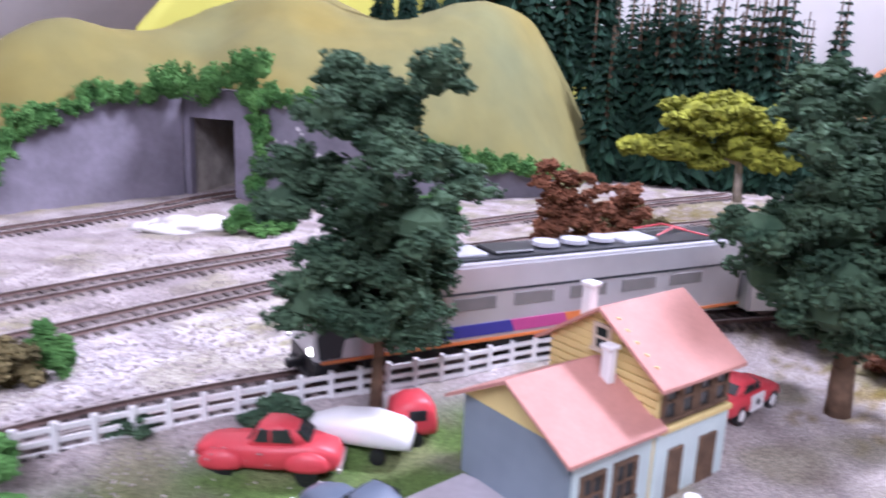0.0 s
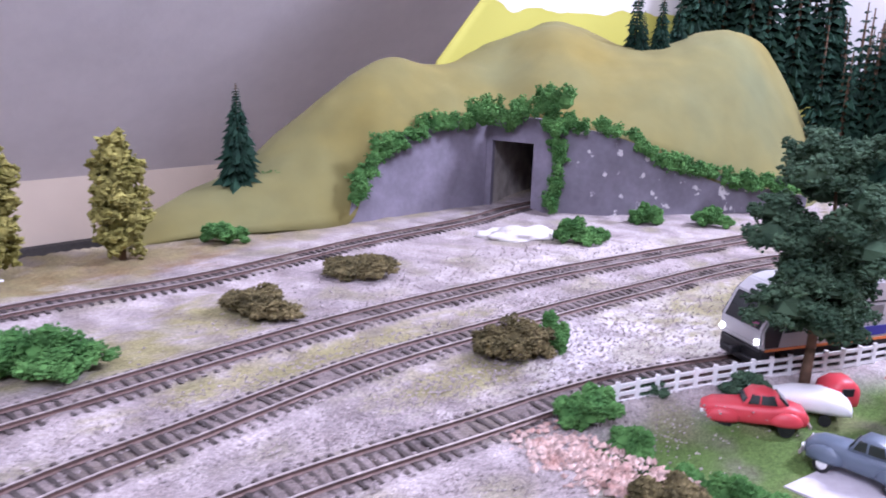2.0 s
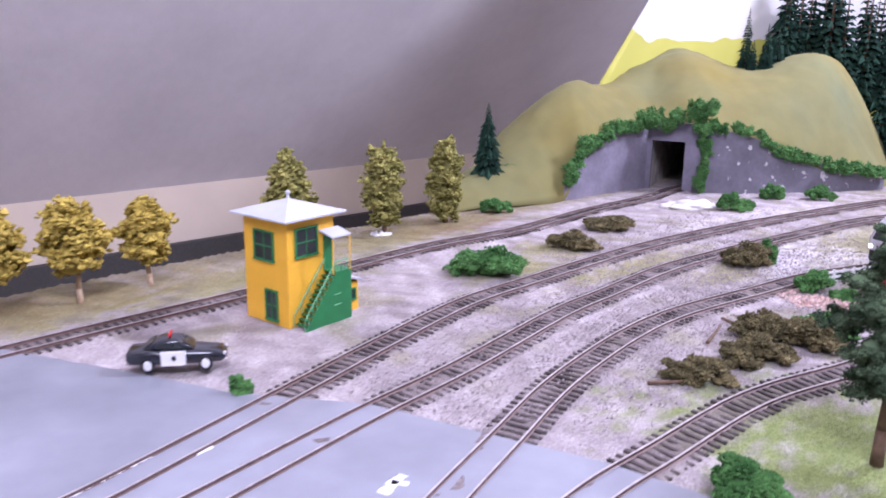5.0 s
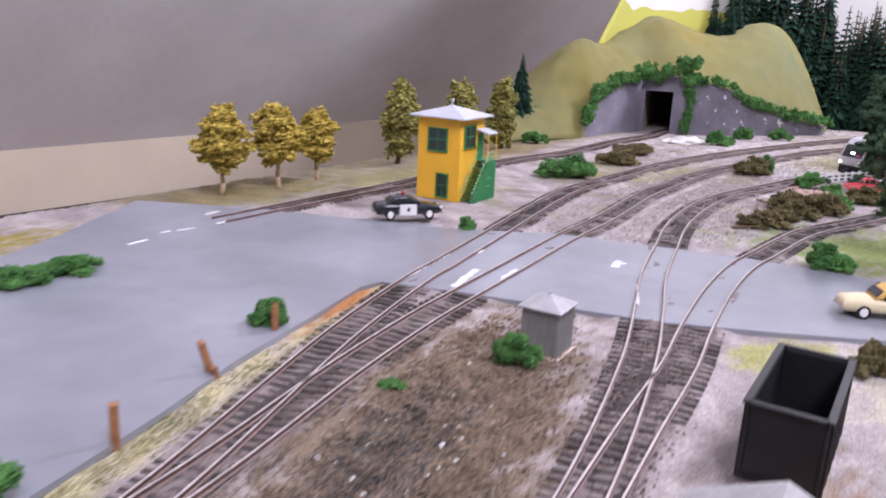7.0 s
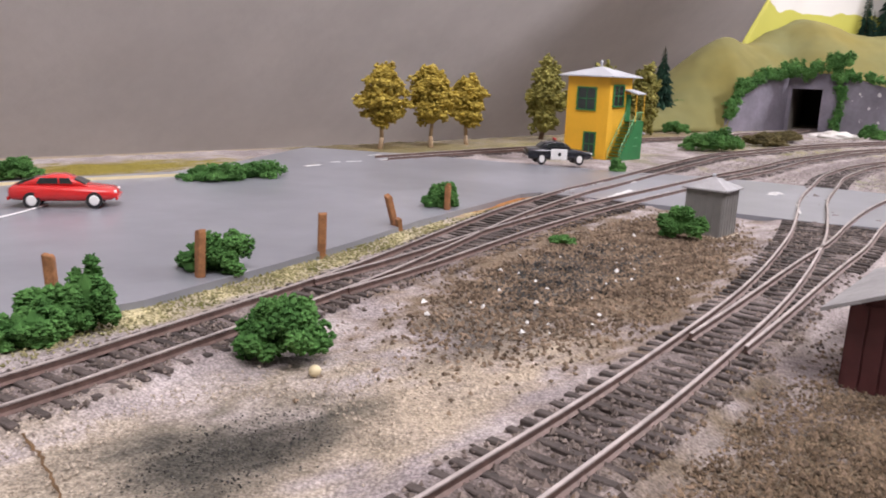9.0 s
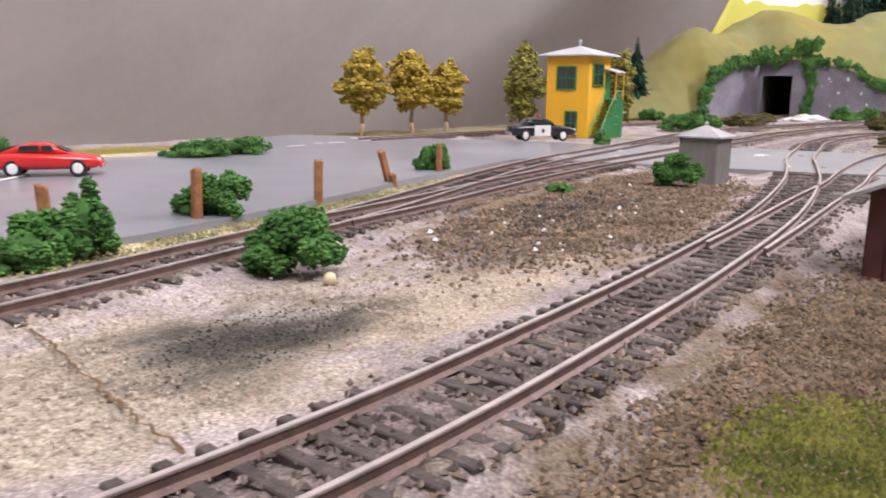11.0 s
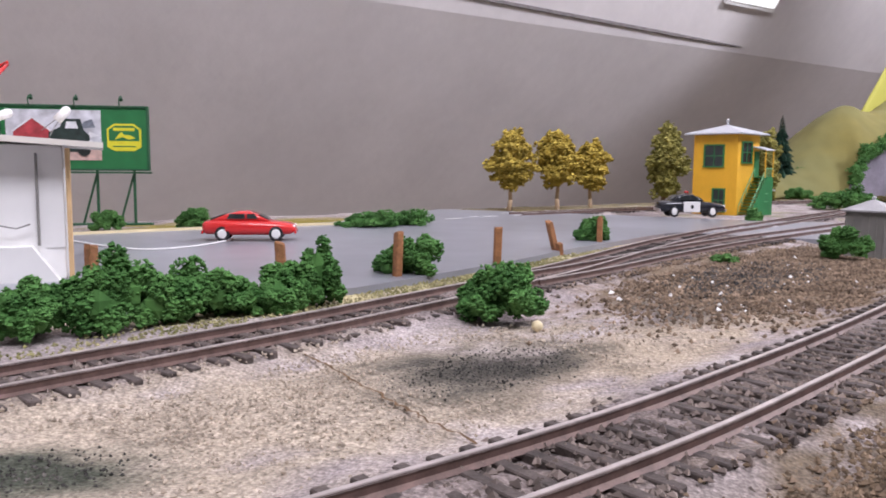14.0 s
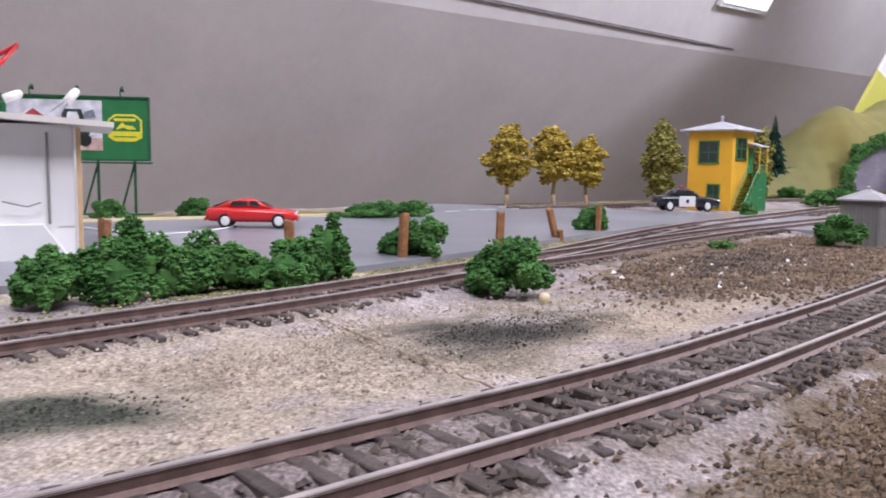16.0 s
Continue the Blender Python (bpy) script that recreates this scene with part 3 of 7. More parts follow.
# ---- painted backdrop ----
def backdrop():
    m = mat("painted_backdrop", (0.60, 0.58, 0.55), 0.8, vary=0.04, scale=8)
    nt = m.node_tree
    b = nt.nodes["Principled BSDF"]
    src = b.inputs["Base Color"].links[0].from_socket
    co = nt.nodes.new("ShaderNodeTexCoord")
    sep = nt.nodes.new("ShaderNodeSeparateXYZ")
    nt.links.new(co.outputs["Object"], sep.inputs[0])
    n = nt.nodes.new("ShaderNodeTexNoise")
    n.inputs["Scale"].default_value, n.inputs["Detail"].default_value = 6, 3
    nt.links.new(co.outputs["Object"], n.inputs["Vector"])
    ma = nt.nodes.new("ShaderNodeMath"); ma.operation = "MULTIPLY_ADD"
    ma.inputs[1].default_value, ma.inputs[2].default_value = 0.15, 0.138
    nt.links.new(n.outputs["Fac"], ma.inputs[0])
    lt = nt.nodes.new("ShaderNodeMath"); lt.operation = "LESS_THAN"
    fall = nt.nodes.new("ShaderNodeMapRange")
    fall.inputs[1].default_value, fall.inputs[2].default_value, fall.inputs[3].default_value, fall.inputs[4].default_value = 0.0, 0.35, 0.0, 0.16
    nt.links.new(sep.outputs[0], fall.inputs[0])
    add = nt.nodes.new("ShaderNodeMath"); add.operation = "ADD"
    nt.links.new(sep.outputs[2], add.inputs[0]); nt.links.new(fall.outputs[0], add.inputs[1])
    nt.links.new(add.outputs[0], lt.inputs[0]); nt.links.new(ma.outputs[0], lt.inputs[1])
    mix = nt.nodes.new("ShaderNodeMix"); mix.data_type = "RGBA"
    nt.links.new(lt.outputs[0], mix.inputs["Factor"])
    nt.links.new(src, mix.inputs[6])
    mix.inputs[7].default_value = (0.44, 0.42, 0.075, 1)
    nt.links.new(mix.outputs[2], b.inputs["Base Color"])
    line = [(-0.325, 0.83), (-0.25, 0.94), (-0.15, 1.05), (0.02, 1.13), (0.25, 1.18), (0.55, 1.16), (0.85, 1.05)]
    rows, tan = curve_at(line, 0.02)
    vs, fs, k = [], [], 48
    for i, ((x, y), (tx, ty)) in enumerate(zip(rows, tan)):
        for j in range(k):
            z = -0.01 + j * 0.02
            s = max(0.0, (z - 0.143) * 1.05) if i < 30 else 0.0
            s *= max(0.0, 1 - i * 0.02 / 0.6)
            vs.append((x + tx * s, y + ty * s, z))
    for i in range(len(rows) - 1):
        for j in range(k - 1):
            a = i * k + j
            fs.append((a, a + k, a + k + 1, a + 1))
    ob = mesh_ob("backdrop", vs, fs, m, smooth=True)
    sol = ob.modifiers.new("thickness", "SOLIDIFY")
    sol.thickness = 0.003
    tagged(ob, "cream backdrop board with painted yellow hills", "backdrop", kind="structure")


backdrop()


# ---- plants ----
def clump_mesh(verts, faces, c, r, rng, flat=0.8):
    """A small ragged knob of foam: a rough low ball with pushed corners."""
    k = len(verts)
    t = rng.uniform(0, 6.283)
    g = [(0, 0, 1), (1, 0, 0.1), (0, 1, -0.1), (-1, 0, 0.1), (0, -1, -0.1), (0, 0, -1)]
    f = [(0, 1, 2), (0, 2, 3), (0, 3, 4), (0, 4, 1), (5, 2, 1), (5, 3, 2), (5, 4, 3), (5, 1, 4)]
    ct, st = math.cos(t), math.sin(t)
    for x, y, z in g:
        s = r * rng.uniform(0.5, 1.6)
        x, z = x + z * rng.uniform(-0.5, 0.5), z + x * rng.uniform(-0.5, 0.5)
        verts.append((c[0] + (x * ct - y * st) * s, c[1] + (x * st + y * ct) * s, c[2] + z * s * flat))
    faces += [(a + k, b + k, d + k) for a, b, d in f]


def core(verts, faces, c, r, rng):
    """A lumpy dark-side heart of a foam knob, so that no light falls straight through it."""
    k, n, m = len(verts), 7, 4
    for i in range(m):
        ph = math.pi * (i + 0.5) / m
        for j in range(n):
            a = 6.283 * j / n
            s = rng.uniform(0.72, 1.0)
            verts.append((c[0] + r[0] * s * math.sin(ph) * math.cos(a), c[1] + r[1] * s * math.sin(ph) * math.sin(a), c[2] + r[2] * s * math.cos(ph)))
    for i in range(m - 1):
        for j in range(n):
            p, q = k + i * n + j, k + i * n + (j + 1) % n
            faces.append((p, p + n, q + n, q))
    faces += [tuple(range(k, k + n)), tuple(range(k + (m - 1) * n, k + m * n))[::-1]]


def crown(blobs, grain, n, rng, knobs=8, swell=0.46):
    """Foam clumps over knobs that sit on the shells of several uneven blobs: (centre, radii)."""
    vs, fs = [], []
    tot = sum(b[1][0] * b[1][2] for b in blobs)
    for c, r in blobs:
        core(vs, fs, c, [v * 0.70 for v in r], rng)
        share = n * r[0] * r[2] / tot
        for i in range(knobs):
            z = rng.uniform(-0.75, 1) if i else 0.9
            a = i * 2.4 + rng.uniform(-0.4, 0.4)
            q = math.sqrt(1 - z * z)
            d = rng.uniform(0.66, 0.66 + 0.9 * (1 - swell) * 0.5)
            kc = (c[0] + r[0] * q * math.cos(a) * d, c[1] + r[1] * q * math.sin(a) * d, c[2] + r[2] * z * d)
            kr = [v * swell * rng.uniform(0.75, 1.2) for v in r]
            core(vs, fs, kc, [v * 0.66 for v in kr], rng)
            for _ in range(int(share / knobs)):
                w = rng.uniform(-1, 1)
                t = rng.uniform(0, 6.283)
                p = math.sqrt(1 - w * w)
                e = rng.uniform(0.7, 1.1)
                clump_mesh(vs, fs, (kc[0] + kr[0] * p * math.cos(t) * e, kc[1] + kr[1] * p * math.sin(t) * e, kc[2] + kr[2] * w * e), grain * rng.uniform(0.55, 1.3), rng)
    return vs, fs


def bush(x, y, w, h, material, label, seed, depth=None, turn=0.0, zbase=None):
    rng = random.Random(seed)
    w, h = w * 1.06, h * 1.08
    depth = depth or w * 0.8
    grain = 0.00075 if y < -0.15 else 0.0011
    blobs = []
    for i in range(max(5, int(w / 0.006))):
        u = rng.uniform(-0.40, 0.40)
        hh = h * rng.uniform(0.30, 0.52) * (1.12 - abs(u))
        blobs.append(((u * w, rng.uniform(-0.24, 0.24) * depth, hh), (w * rng.uniform(0.17, 0.25), depth * rng.uniform(0.20, 0.30), hh * rng.uniform(0.85, 1.0))))
    blobs.append(((rng.uniform(-0.1, 0.1) * w, 0, h * 0.5), (w * 0.33, depth * 0.36, h * 0.46)))
    n = int(min(4200, max(700, 2.4 * (w * h * 3.2) / (grain * grain))))
    z = float(ground_z(x, y)) if zbase is None else zbase
    top = empty("bush", label, "bush", pose(x, y, z, 0, 0, turn), "scenery bushes")
    blobs.sort(key=lambda q: q[0][0])
    cut = (len(blobs) + 2) // 3
    for k in range(0, len(blobs), cut):
        vs, fs = crown(blobs[k:k + cut], grain, n * len(blobs[k:k + cut]) // len(blobs), rng, 7, 0.44)
        mesh_ob("foam_clump", [(a, b, max(c, -0.001)) for a, b, c in vs], fs, material, top)
    return top


def tree(x, y, h, trunk_h, blobs, material, label, seed, trunk_r=0.003, grain=0.004, n=700, limbs=5, name="tree", bark=None, lean=(0, 0)):
    rng = random.Random(seed)
    top = empty(name, label, "tree", pose(x, y, float(ground_z(x, y))), "trees")
    bm = bmesh.new()
    pts = [Vector((lean[0] * t * t + rng.gauss(0, 0.0008), lean[1] * t * t + rng.gauss(0, 0.0008), h * 0.85 * t - 0.002)) for t in (0, 0.2, 0.4, 0.6, 0.8, 1.0)]
    for i in range(5):
        rod(bm, pts[i], pts[i + 1], trunk_r * (1.25 - 0.2 * i), trunk_r * (1.05 - 0.2 * i), 8)
    part("trunk", bm, bark or M["trunk"], top, smooth=True)
    for i in range(limbs):
        c, r = blobs[i % len(blobs)]
        bm = bmesh.new()
        t = min(0.95, max(trunk_h, c[2] - r[2] * 0.6) / (h * 0.85))
        s = Vector((lean[0] * t * t, lean[1] * t * t, h * 0.85 * t))
        e = Vector(c) + Vector((rng.uniform(-0.5, 0.5) * r[0], rng.uniform(-0.5, 0.5) * r[1], 0))
        mid = s.lerp(e, 0.5) + Vector((0, 0, h * 0.015))
        rod(bm, s, mid, trunk_r * 0.45, trunk_r * 0.35, 6)
        rod(bm, mid, e, trunk_r * 0.35, trunk_r * 0.15, 6)
        part("limb", bm, bark or M["trunk"], top, smooth=True)
    vs, fs = crown(blobs, grain, n, rng, 12, 0.38)
    mesh_ob("crown", vs, fs, material, top)
    return top


def conifer(x, y, h, w, label, seed, z=0.0, n=26, material=None, group="pine trees"):
    rng = random.Random(seed)
    top = empty("pine_tree", label, "tree", pose(x, y, z), group)
    bm = bmesh.new()
    rod(bm, (0, 0, -0.004), (0, 0, h * 0.97), w * 0.07, w * 0.01, 6)
    part("trunk", bm, M["trunk"], top)
    vs, fs = [], []
    for i in range(n):
        t = i / (n - 1)
        z0 = h * (0.07 + 0.9 * t)
        r = w / 2 * (1 - t) ** 0.8 * rng.uniform(0.8, 1.15) + w * 0.02
        k = max(6, int(15 * (1 - t) + 6))
        for j in range(k):
            a = 6.283 * (j + rng.random()) / k
            rr = r * rng.uniform(0.7, 1.15)
            ca, sa = math.cos(a), math.sin(a)
            b = len(vs)
            wd = rr * 0.17 + w * 0.008
            droop = rr * rng.uniform(0.1, 0.5)
            vs += [(0, 0, z0), (ca * rr * 0.6 - sa * wd, sa * rr * 0.6 + ca * wd, z0 - droop * 0.5), (ca * rr, sa * rr, z0 - droop), (ca * rr * 0.6 + sa * wd, sa * rr * 0.6 - ca * wd, z0 - droop * 0.5), (ca * rr * 0.55, sa * rr * 0.55, z0 + rr * 0.16)]
            fs += [(b, b + 1, b + 4), (b + 1, b + 2, b + 4), (b + 2, b + 3, b + 4), (b + 3, b, b + 4), (b, b + 3, b + 2, b + 1)]
    mesh_ob("crown", vs, fs, material or M["pine"], top)
    return top


# ---- plants in their places ----
BUSHES = [
    # x, y, width, height, material, label
    (-0.652, -0.512, 0.029, 0.0165, "bush", "bright green foam bush beside the rusty track"),
    (-0.653, -0.268, 0.024, 0.016, "bush", "small green bush behind a wooden post"),
    (-0.527, -0.302, 0.020, 0.0165, "bush", "green bush at the foot of the grey hut"),
    (-0.709, -0.441, 0.027, 0.0175, "bush", "green bush growing round a wooden post"),
    (-0.554, -0.038, 0.014, 0.012, "bush", "small green bush at the road crossing"),
    (-0.437, 0.245, 0.062, 0.024, "bush", "wide bright green bush between the tracks"),
    (-0.360, 0.355, 0.046, 0.015, "bush_olive", "brown olive bush between the tracks"),
    (-0.317, 0.455, 0.054, 0.015, "bush_olive", "brown olive bush on pale gravel"),
    (-0.198, 0.318, 0.040, 0.022, "bush_olive", "brown olive bush near the main track"),
    (-0.178, 0.332, 0.018, 0.022, "bush", "green bush grown onto the olive one"),
    (-0.455, 0.518, 0.034, 0.018, "bush", "green bush below the hill"),
    (-0.160, 0.602, 0.038, 0.020, "bush", "green bush at the white rock"),
    (-0.136, 0.612, 0.020, 0.012, "bush", "low green bush at the white rock"),
    (-0.083, 0.703, 0.032, 0.018, "bush", "green bush below the retaining wall"),
    (-0.016, 0.708, 0.036, 0.018, "bush", "green bush below the retaining wall"),
    (-0.289, -0.100, 0.030, 0.020, "bush", "green bush on the lawn by the road"),
    (-0.816, -0.228, 0.044, 0.013, "bush", "green bush at the parking edge"),
    (-0.793, -0.200, 0.040, 0.014, "bush", "green bush at the parking edge"),
    (-0.936, -0.265, 0.030, 0.013, "bush", "green bush near the billboard"),
    (-0.982, -0.300, 0.024, 0.013, "bush", "green bush under the billboard"),
    (-0.480, -0.620, 0.026, 0.014, "deep", "dark green bush beside the near track"),
    (-0.286, 0.034, 0.038, 0.014, "bush_olive", "dry olive brush beside the siding"),
    (-0.245, 0.072, 0.046, 0.017, "bush_olive", "dry olive brush beside the siding"),
    (-0.205, 0.108, 0.046, 0.018, "bush_olive", "dry olive brush beside the siding"),
    (-0.180, 0.138, 0.044, 0.014, "bush", "green brush among dry scrub"),
    (-0.225, 0.125, 0.040, 0.015, "bush_olive", "dry brown scrub beside the main track"),
    (-0.135, 0.170, 0.040, 0.018, "bush_olive", "dry brown scrub beside the yard"),
    (-0.345, -0.285, 0.026, 0.014, "bush_olive", "dry tuft on the pale verge"),
    (-0.300, -0.250, 0.024, 0.018, "bush", "green bush at the road edge"),
    (0.040, 0.500, 0.040, 0.014, "bush", "low green hedge round the flower bed"),
    (0.062, 0.482, 0.040, 0.014, "bush", "low green hedge round the flower bed"),
    (0.095, 0.480, 0.040, 0.014, "bush", "low green hedge round the flower bed"),
    (-0.158, 0.246, 0.030, 0.018, "bush", "green hedge bush at the end of the fence"),
    (-0.140, 0.230, 0.028, 0.014, "bush", "low green hedge along the lawn"),
    (-0.122, 0.212, 0.026, 0.012, "bush", "low green hedge along the lawn"),
    (-0.104, 0.196, 0.028, 0.015, "bush", "low green hedge along the lawn"),
    (-0.088, 0.186, 0.022, 0.012, "bush", "low green hedge along the lawn"),
    (-0.125, 0.285, 0.018, 0.009, "deep", "dark low shrub by the white fence"),
    (-0.075, 0.300, 0.022, 0.010, "deep", "dark low shrub by the white fence"),
    (0.17, 0.46, 0.05, 0.026, "deep", "dark green undergrowth beyond the house"),
    (0.24, 0.52, 0.06, 0.03, "deep", "dark green undergrowth below the yellow tree"),
    (0.20, 0.44, 0.06, 0.030, "deep", "dark green undergrowth beyond the house"),
    (0.27, 0.58, 0.07, 0.034, "deep", "dark green undergrowth below the yellow tree"),
    (0.17, 0.56, 0.05, 0.024, "bush_olive", "olive undergrowth behind the train"),
    (0.24, 0.40, 0.06, 0.018, "brown", "rusty low undergrowth beside the dark tree"),
    (0.15, 0.50, 0.05, 0.024, "deep", "dark green undergrowth behind the train"),
    (0.13, 0.62, 0.06, 0.03, "bush_olive", "olive undergrowth behind the train"),
]
for i, (x, y, w, h, key, words) in enumerate(BUSHES):
    bush(x, y, w, h, M[key], words, 11 + i)

# hedge along the near end of the parking ground
for i, (x, y, w, h, turn, words) in enumerate((
        (-0.716, -0.508, 0.014, 0.0215, 55, "tall narrow green foam hedge bush by the track"),
        (-0.724, -0.519, 0.020, 0.0140, 55, "dense green foam hedge bush by the track"),
        (-0.733, -0.532, 0.018, 0.0105, 55, "low green foam hedge bush by the track"),
        (-0.742, -0.546, 0.030, 0.0165, 55, "dense green foam hedge bush by the track"),
        (-0.752, -0.562, 0.032, 0.0185, 55, "dense green foam hedge bush by the track"),
        (-0.766, -0.580, 0.018, 0.0150, 55, "dense green foam hedge bush by the track"),
        (-0.778, -0.606, 0.030, 0.0165, 55, "dense green foam hedge bush by the track"))):
    bush(x, y, w, h, M["bush"], words, 70 + i, depth=0.016, turn=turn)


def oval(w, h0, h1, rng, k=5):
    """Blobs for an upright egg-shaped crown between two heights."""
    out = []
    for i in range(k):
        t = (i + 0.5) / k
        r = w / 2 * math.sin(math.pi * (0.22 + 0.62 * t)) * rng.uniform(0.88, 1.02)
        out.append(((rng.gauss(0, w * 0.05), rng.gauss(0, w * 0.05), h0 + (h1 - h0) * (0.17 + 0.66 * i / (k - 1))), (r, r, (h1 - h0) * max(0.19, 1.05 / k))))
    return out


rng = random.Random(4)
for i, (x, y, h, w) in enumerate(((-0.783, 0.056, 0.080, 0.048), (-0.740, 0.098, 0.080, 0.046), (-0.712, 0.152, 0.072, 0.042))):
    tree(x, y, h, h * 0.25, oval(w * 0.98, h * 0.26, h * 1.03, rng, 7), M["oak"], "small autumn tree with golden foam leaves", 30 + i, 0.0021, 0.0023, 2000, 4, bark=mat("pale_bark", (0.42, 0.30, 0.19), 0.85, vary=0.2, scale=200))
for i, (x, y, h, w) in enumerate(((-0.637, 0.278, 0.098, 0.044), (-0.563, 0.378, 0.100, 0.042), (-0.507, 0.451, 0.098, 0.040))):
    tree(x, y, h, h * 0.12, oval(w * 1.10, h * 0.03, h, rng, 9), M["poplar"], "upright poplar with speckled olive yellow foam", 40 + i, 0.0026, 0.0024, 2000, 4)

conifer(-0.474, 0.604, 0.106, 0.046, "dark green pine tree on the mound", 3, 0.026, 40)
bush(-0.447, 0.618, 0.030, 0.022, M["bush"], "green bush on the mound by the pine", 99, zbase=0.024)
for i, (x, y, z, h, w) in enumerate(((-0.088, 0.945, 0.160, 0.112, 0.030), (-0.080, 0.930, 0.158, 0.062, 0.026), (-0.058, 0.935, 0.160, 0.086, 0.032), (-0.034, 0.965, 0.166, 0.074, 0.030), (0.001, 0.822, 0.042, 0.030, 0.016))):
    conifer(x, y, h, w, "dark green pine tree on the grassy hill", 200 + i, z)
rng = random.Random(12)
for i in range(112):
    u = rng.random()
    if i < 30:
        x, y, z, h = 0.0 + 0.20 * u, 1.07 + 0.04 * rng.random(), 0.10, rng.uniform(0.19, 0.28)
    elif i < 76:
        x, y, z, h = 0.175 + 0.22 * u, 0.95 + 0.06 * rng.random() - 0.06 * u, 0.0, rng.uniform(0.17, 0.25)
    else:
        x, y, z, h = 0.17 + 0.34 * u, 1.04 + 0.06 * rng.random(), 0.0, rng.uniform(0.18, 0.26)
    conifer(x, y, h, rng.uniform(0.055, 0.085), "tall dark fir in the dense wood behind the hill", 300 + i, z, 20, group="fir wood")

def ragged(w, h0, h1, seed, n, r0=0.010, r1=0.017):
    """Blobs for a loose, gappy crown: knots of leaves at uneven places in a tall outline."""
    g = random.Random(seed)
    out = []
    for i in range(n):
        t = (i + 0.5) / n
        reach = w / 2 * (0.45 + 0.75 * math.sin(math.pi * (0.12 + 0.70 * t))) * g.uniform(0.15, 0.9)
        a = i * 2.4 + g.uniform(-0.5, 0.5)
        s = g.uniform(r0, r1) * (1.15 - 0.4 * t)
        out.append(((math.cos(a) * reach, math.sin(a) * reach, h0 + (h1 - h0) * t), (s, s, s * 0.72)))
    return out


# big foam trees in the yard
tree(-0.041, 0.319, 0.140, 0.028, ragged(0.072, 0.034, 0.134, 61, 40, 0.0105, 0.0160), M["deep"], "tall ragged blue-green foam tree beside the fence", 51, 0.0024, 0.0011, 17000, 10)
tree(-0.216, -0.056, 0.130, 0.022, ragged(0.050, 0.036, 0.124, 62, 38, 0.0080, 0.0120), foliage("olive_green_foam", (0.034, 0.060, 0.030), (0.115, 0.165, 0.085), 0.3), "tall ragged dark green foam tree on the lawn", 52, 0.0026, 0.0006, 26000, 7)
tree(0.165, 0.352, 0.142, 0.02, ragged(0.100, 0.038, 0.146, 63, 44, 0.014, 0.021), M["deep"], "broad dark green foam tree beside the house drive", 53, 0.0048, 0.0016, 15000, 7)
tree(0.203, 0.600, 0.125, 0.05, [((-0.03, 0, 0.104), (0.034, 0.03, 0.014)), ((0.03, 0, 0.098), (0.040, 0.03, 0.011)), ((-0.05, 0, 0.076), (0.034, 0.03, 0.012)), ((0.0, 0.0, 0.078), (0.036, 0.03, 0.012)), ((0.05, 0, 0.080), (0.03, 0.026, 0.010))], foliage("lime_foam", (0.12, 0.13, 0.015), (0.36, 0.38, 0.05)), "spreading lime yellow tree with pale crooked trunk", 54, 0.0040, 0.0026, 6000, 5, bark=mat("birch_bark", (0.5, 0.42, 0.33), 0.8, vary=0.3, scale=150))
for i, (x, y) in enumerate(((0.056, 0.528), (0.078, 0.524), (0.108, 0.542))):
    tree(x, y, 0.060, 0.012, ragged(0.030, 0.012, 0.074 - 0.008 * i, 80 + i, 16, 0.006, 0.009), M["brown"], "small rusty brown tree in the flower bed", 56 + i, 0.0022, 0.0014, 3000, 4)


# ---- signal tower ----
def frame2(o, ex, z=0.0):
    """A pose with its x axis along ex in the plan and its origin at o."""
    a = math.atan2(ex[1], ex[0])
    return Matrix.Translation((o[0], o[1], z)) @ Matrix.Rotation(a, 4, "Z")


def window(parent, lo, hi, axis, out, cols, rows_, frame_mat, name="window", label=""):
    """A glazed window lying on a wall face: lo and hi are (side, height) corners, axis is the side axis, out the outward offset sign and face place."""
    face, sgn = out

    def q(a0, a1, z0, z1, d0, d1):
        lo3, hi3 = [0, 0, 0], [0, 0, 0]
        oth = 1 - axis
        lo3[axis], hi3[axis] = a0, a1
        lo3[oth], hi3[oth] = sorted((face + sgn * d0, face + sgn * d1))
        lo3[2], hi3[2] = z0, z1
        return lo3, hi3
    bm = bmesh.new()
    t = 0.0013
    box(bm, *q(lo[0] - t, lo[0], lo[1] - t, hi[1] + t, -0.0004, 0.0012))
    box(bm, *q(hi[0], hi[0] + t, lo[1] - t, hi[1] + t, -0.0004, 0.0012))
    box(bm, *q(lo[0], hi[0], hi[1], hi[1] + t, -0.0004, 0.0012))
    box(bm, *q(lo[0] - t * 1.3, hi[0] + t * 1.3, lo[1] - t, lo[1], -0.0004, 0.0017))
    w = part(name, bm, frame_mat, parent, label)
    for i in range(1, cols):
        a = lo[0] + (hi[0] - lo[0]) * i / cols
        boxpart("glazing_bar", *q(a - 0.0003, a + 0.0003, lo[1], hi[1], 0.0, 0.0008), frame_mat, w)
    for i in range(1, rows_):
        z = lo[1] + (hi[1] - lo[1]) * i / rows_
        boxpart("glazing_bar", *q(lo[0], hi[0], z - 0.0004, z + 0.0004, 0.0, 0.0009), frame_mat, w)
    boxpart("pane", *q(lo[0], hi[0], lo[1], hi[1], -0.0003, 0.0003), M["glass"], w)
    return w


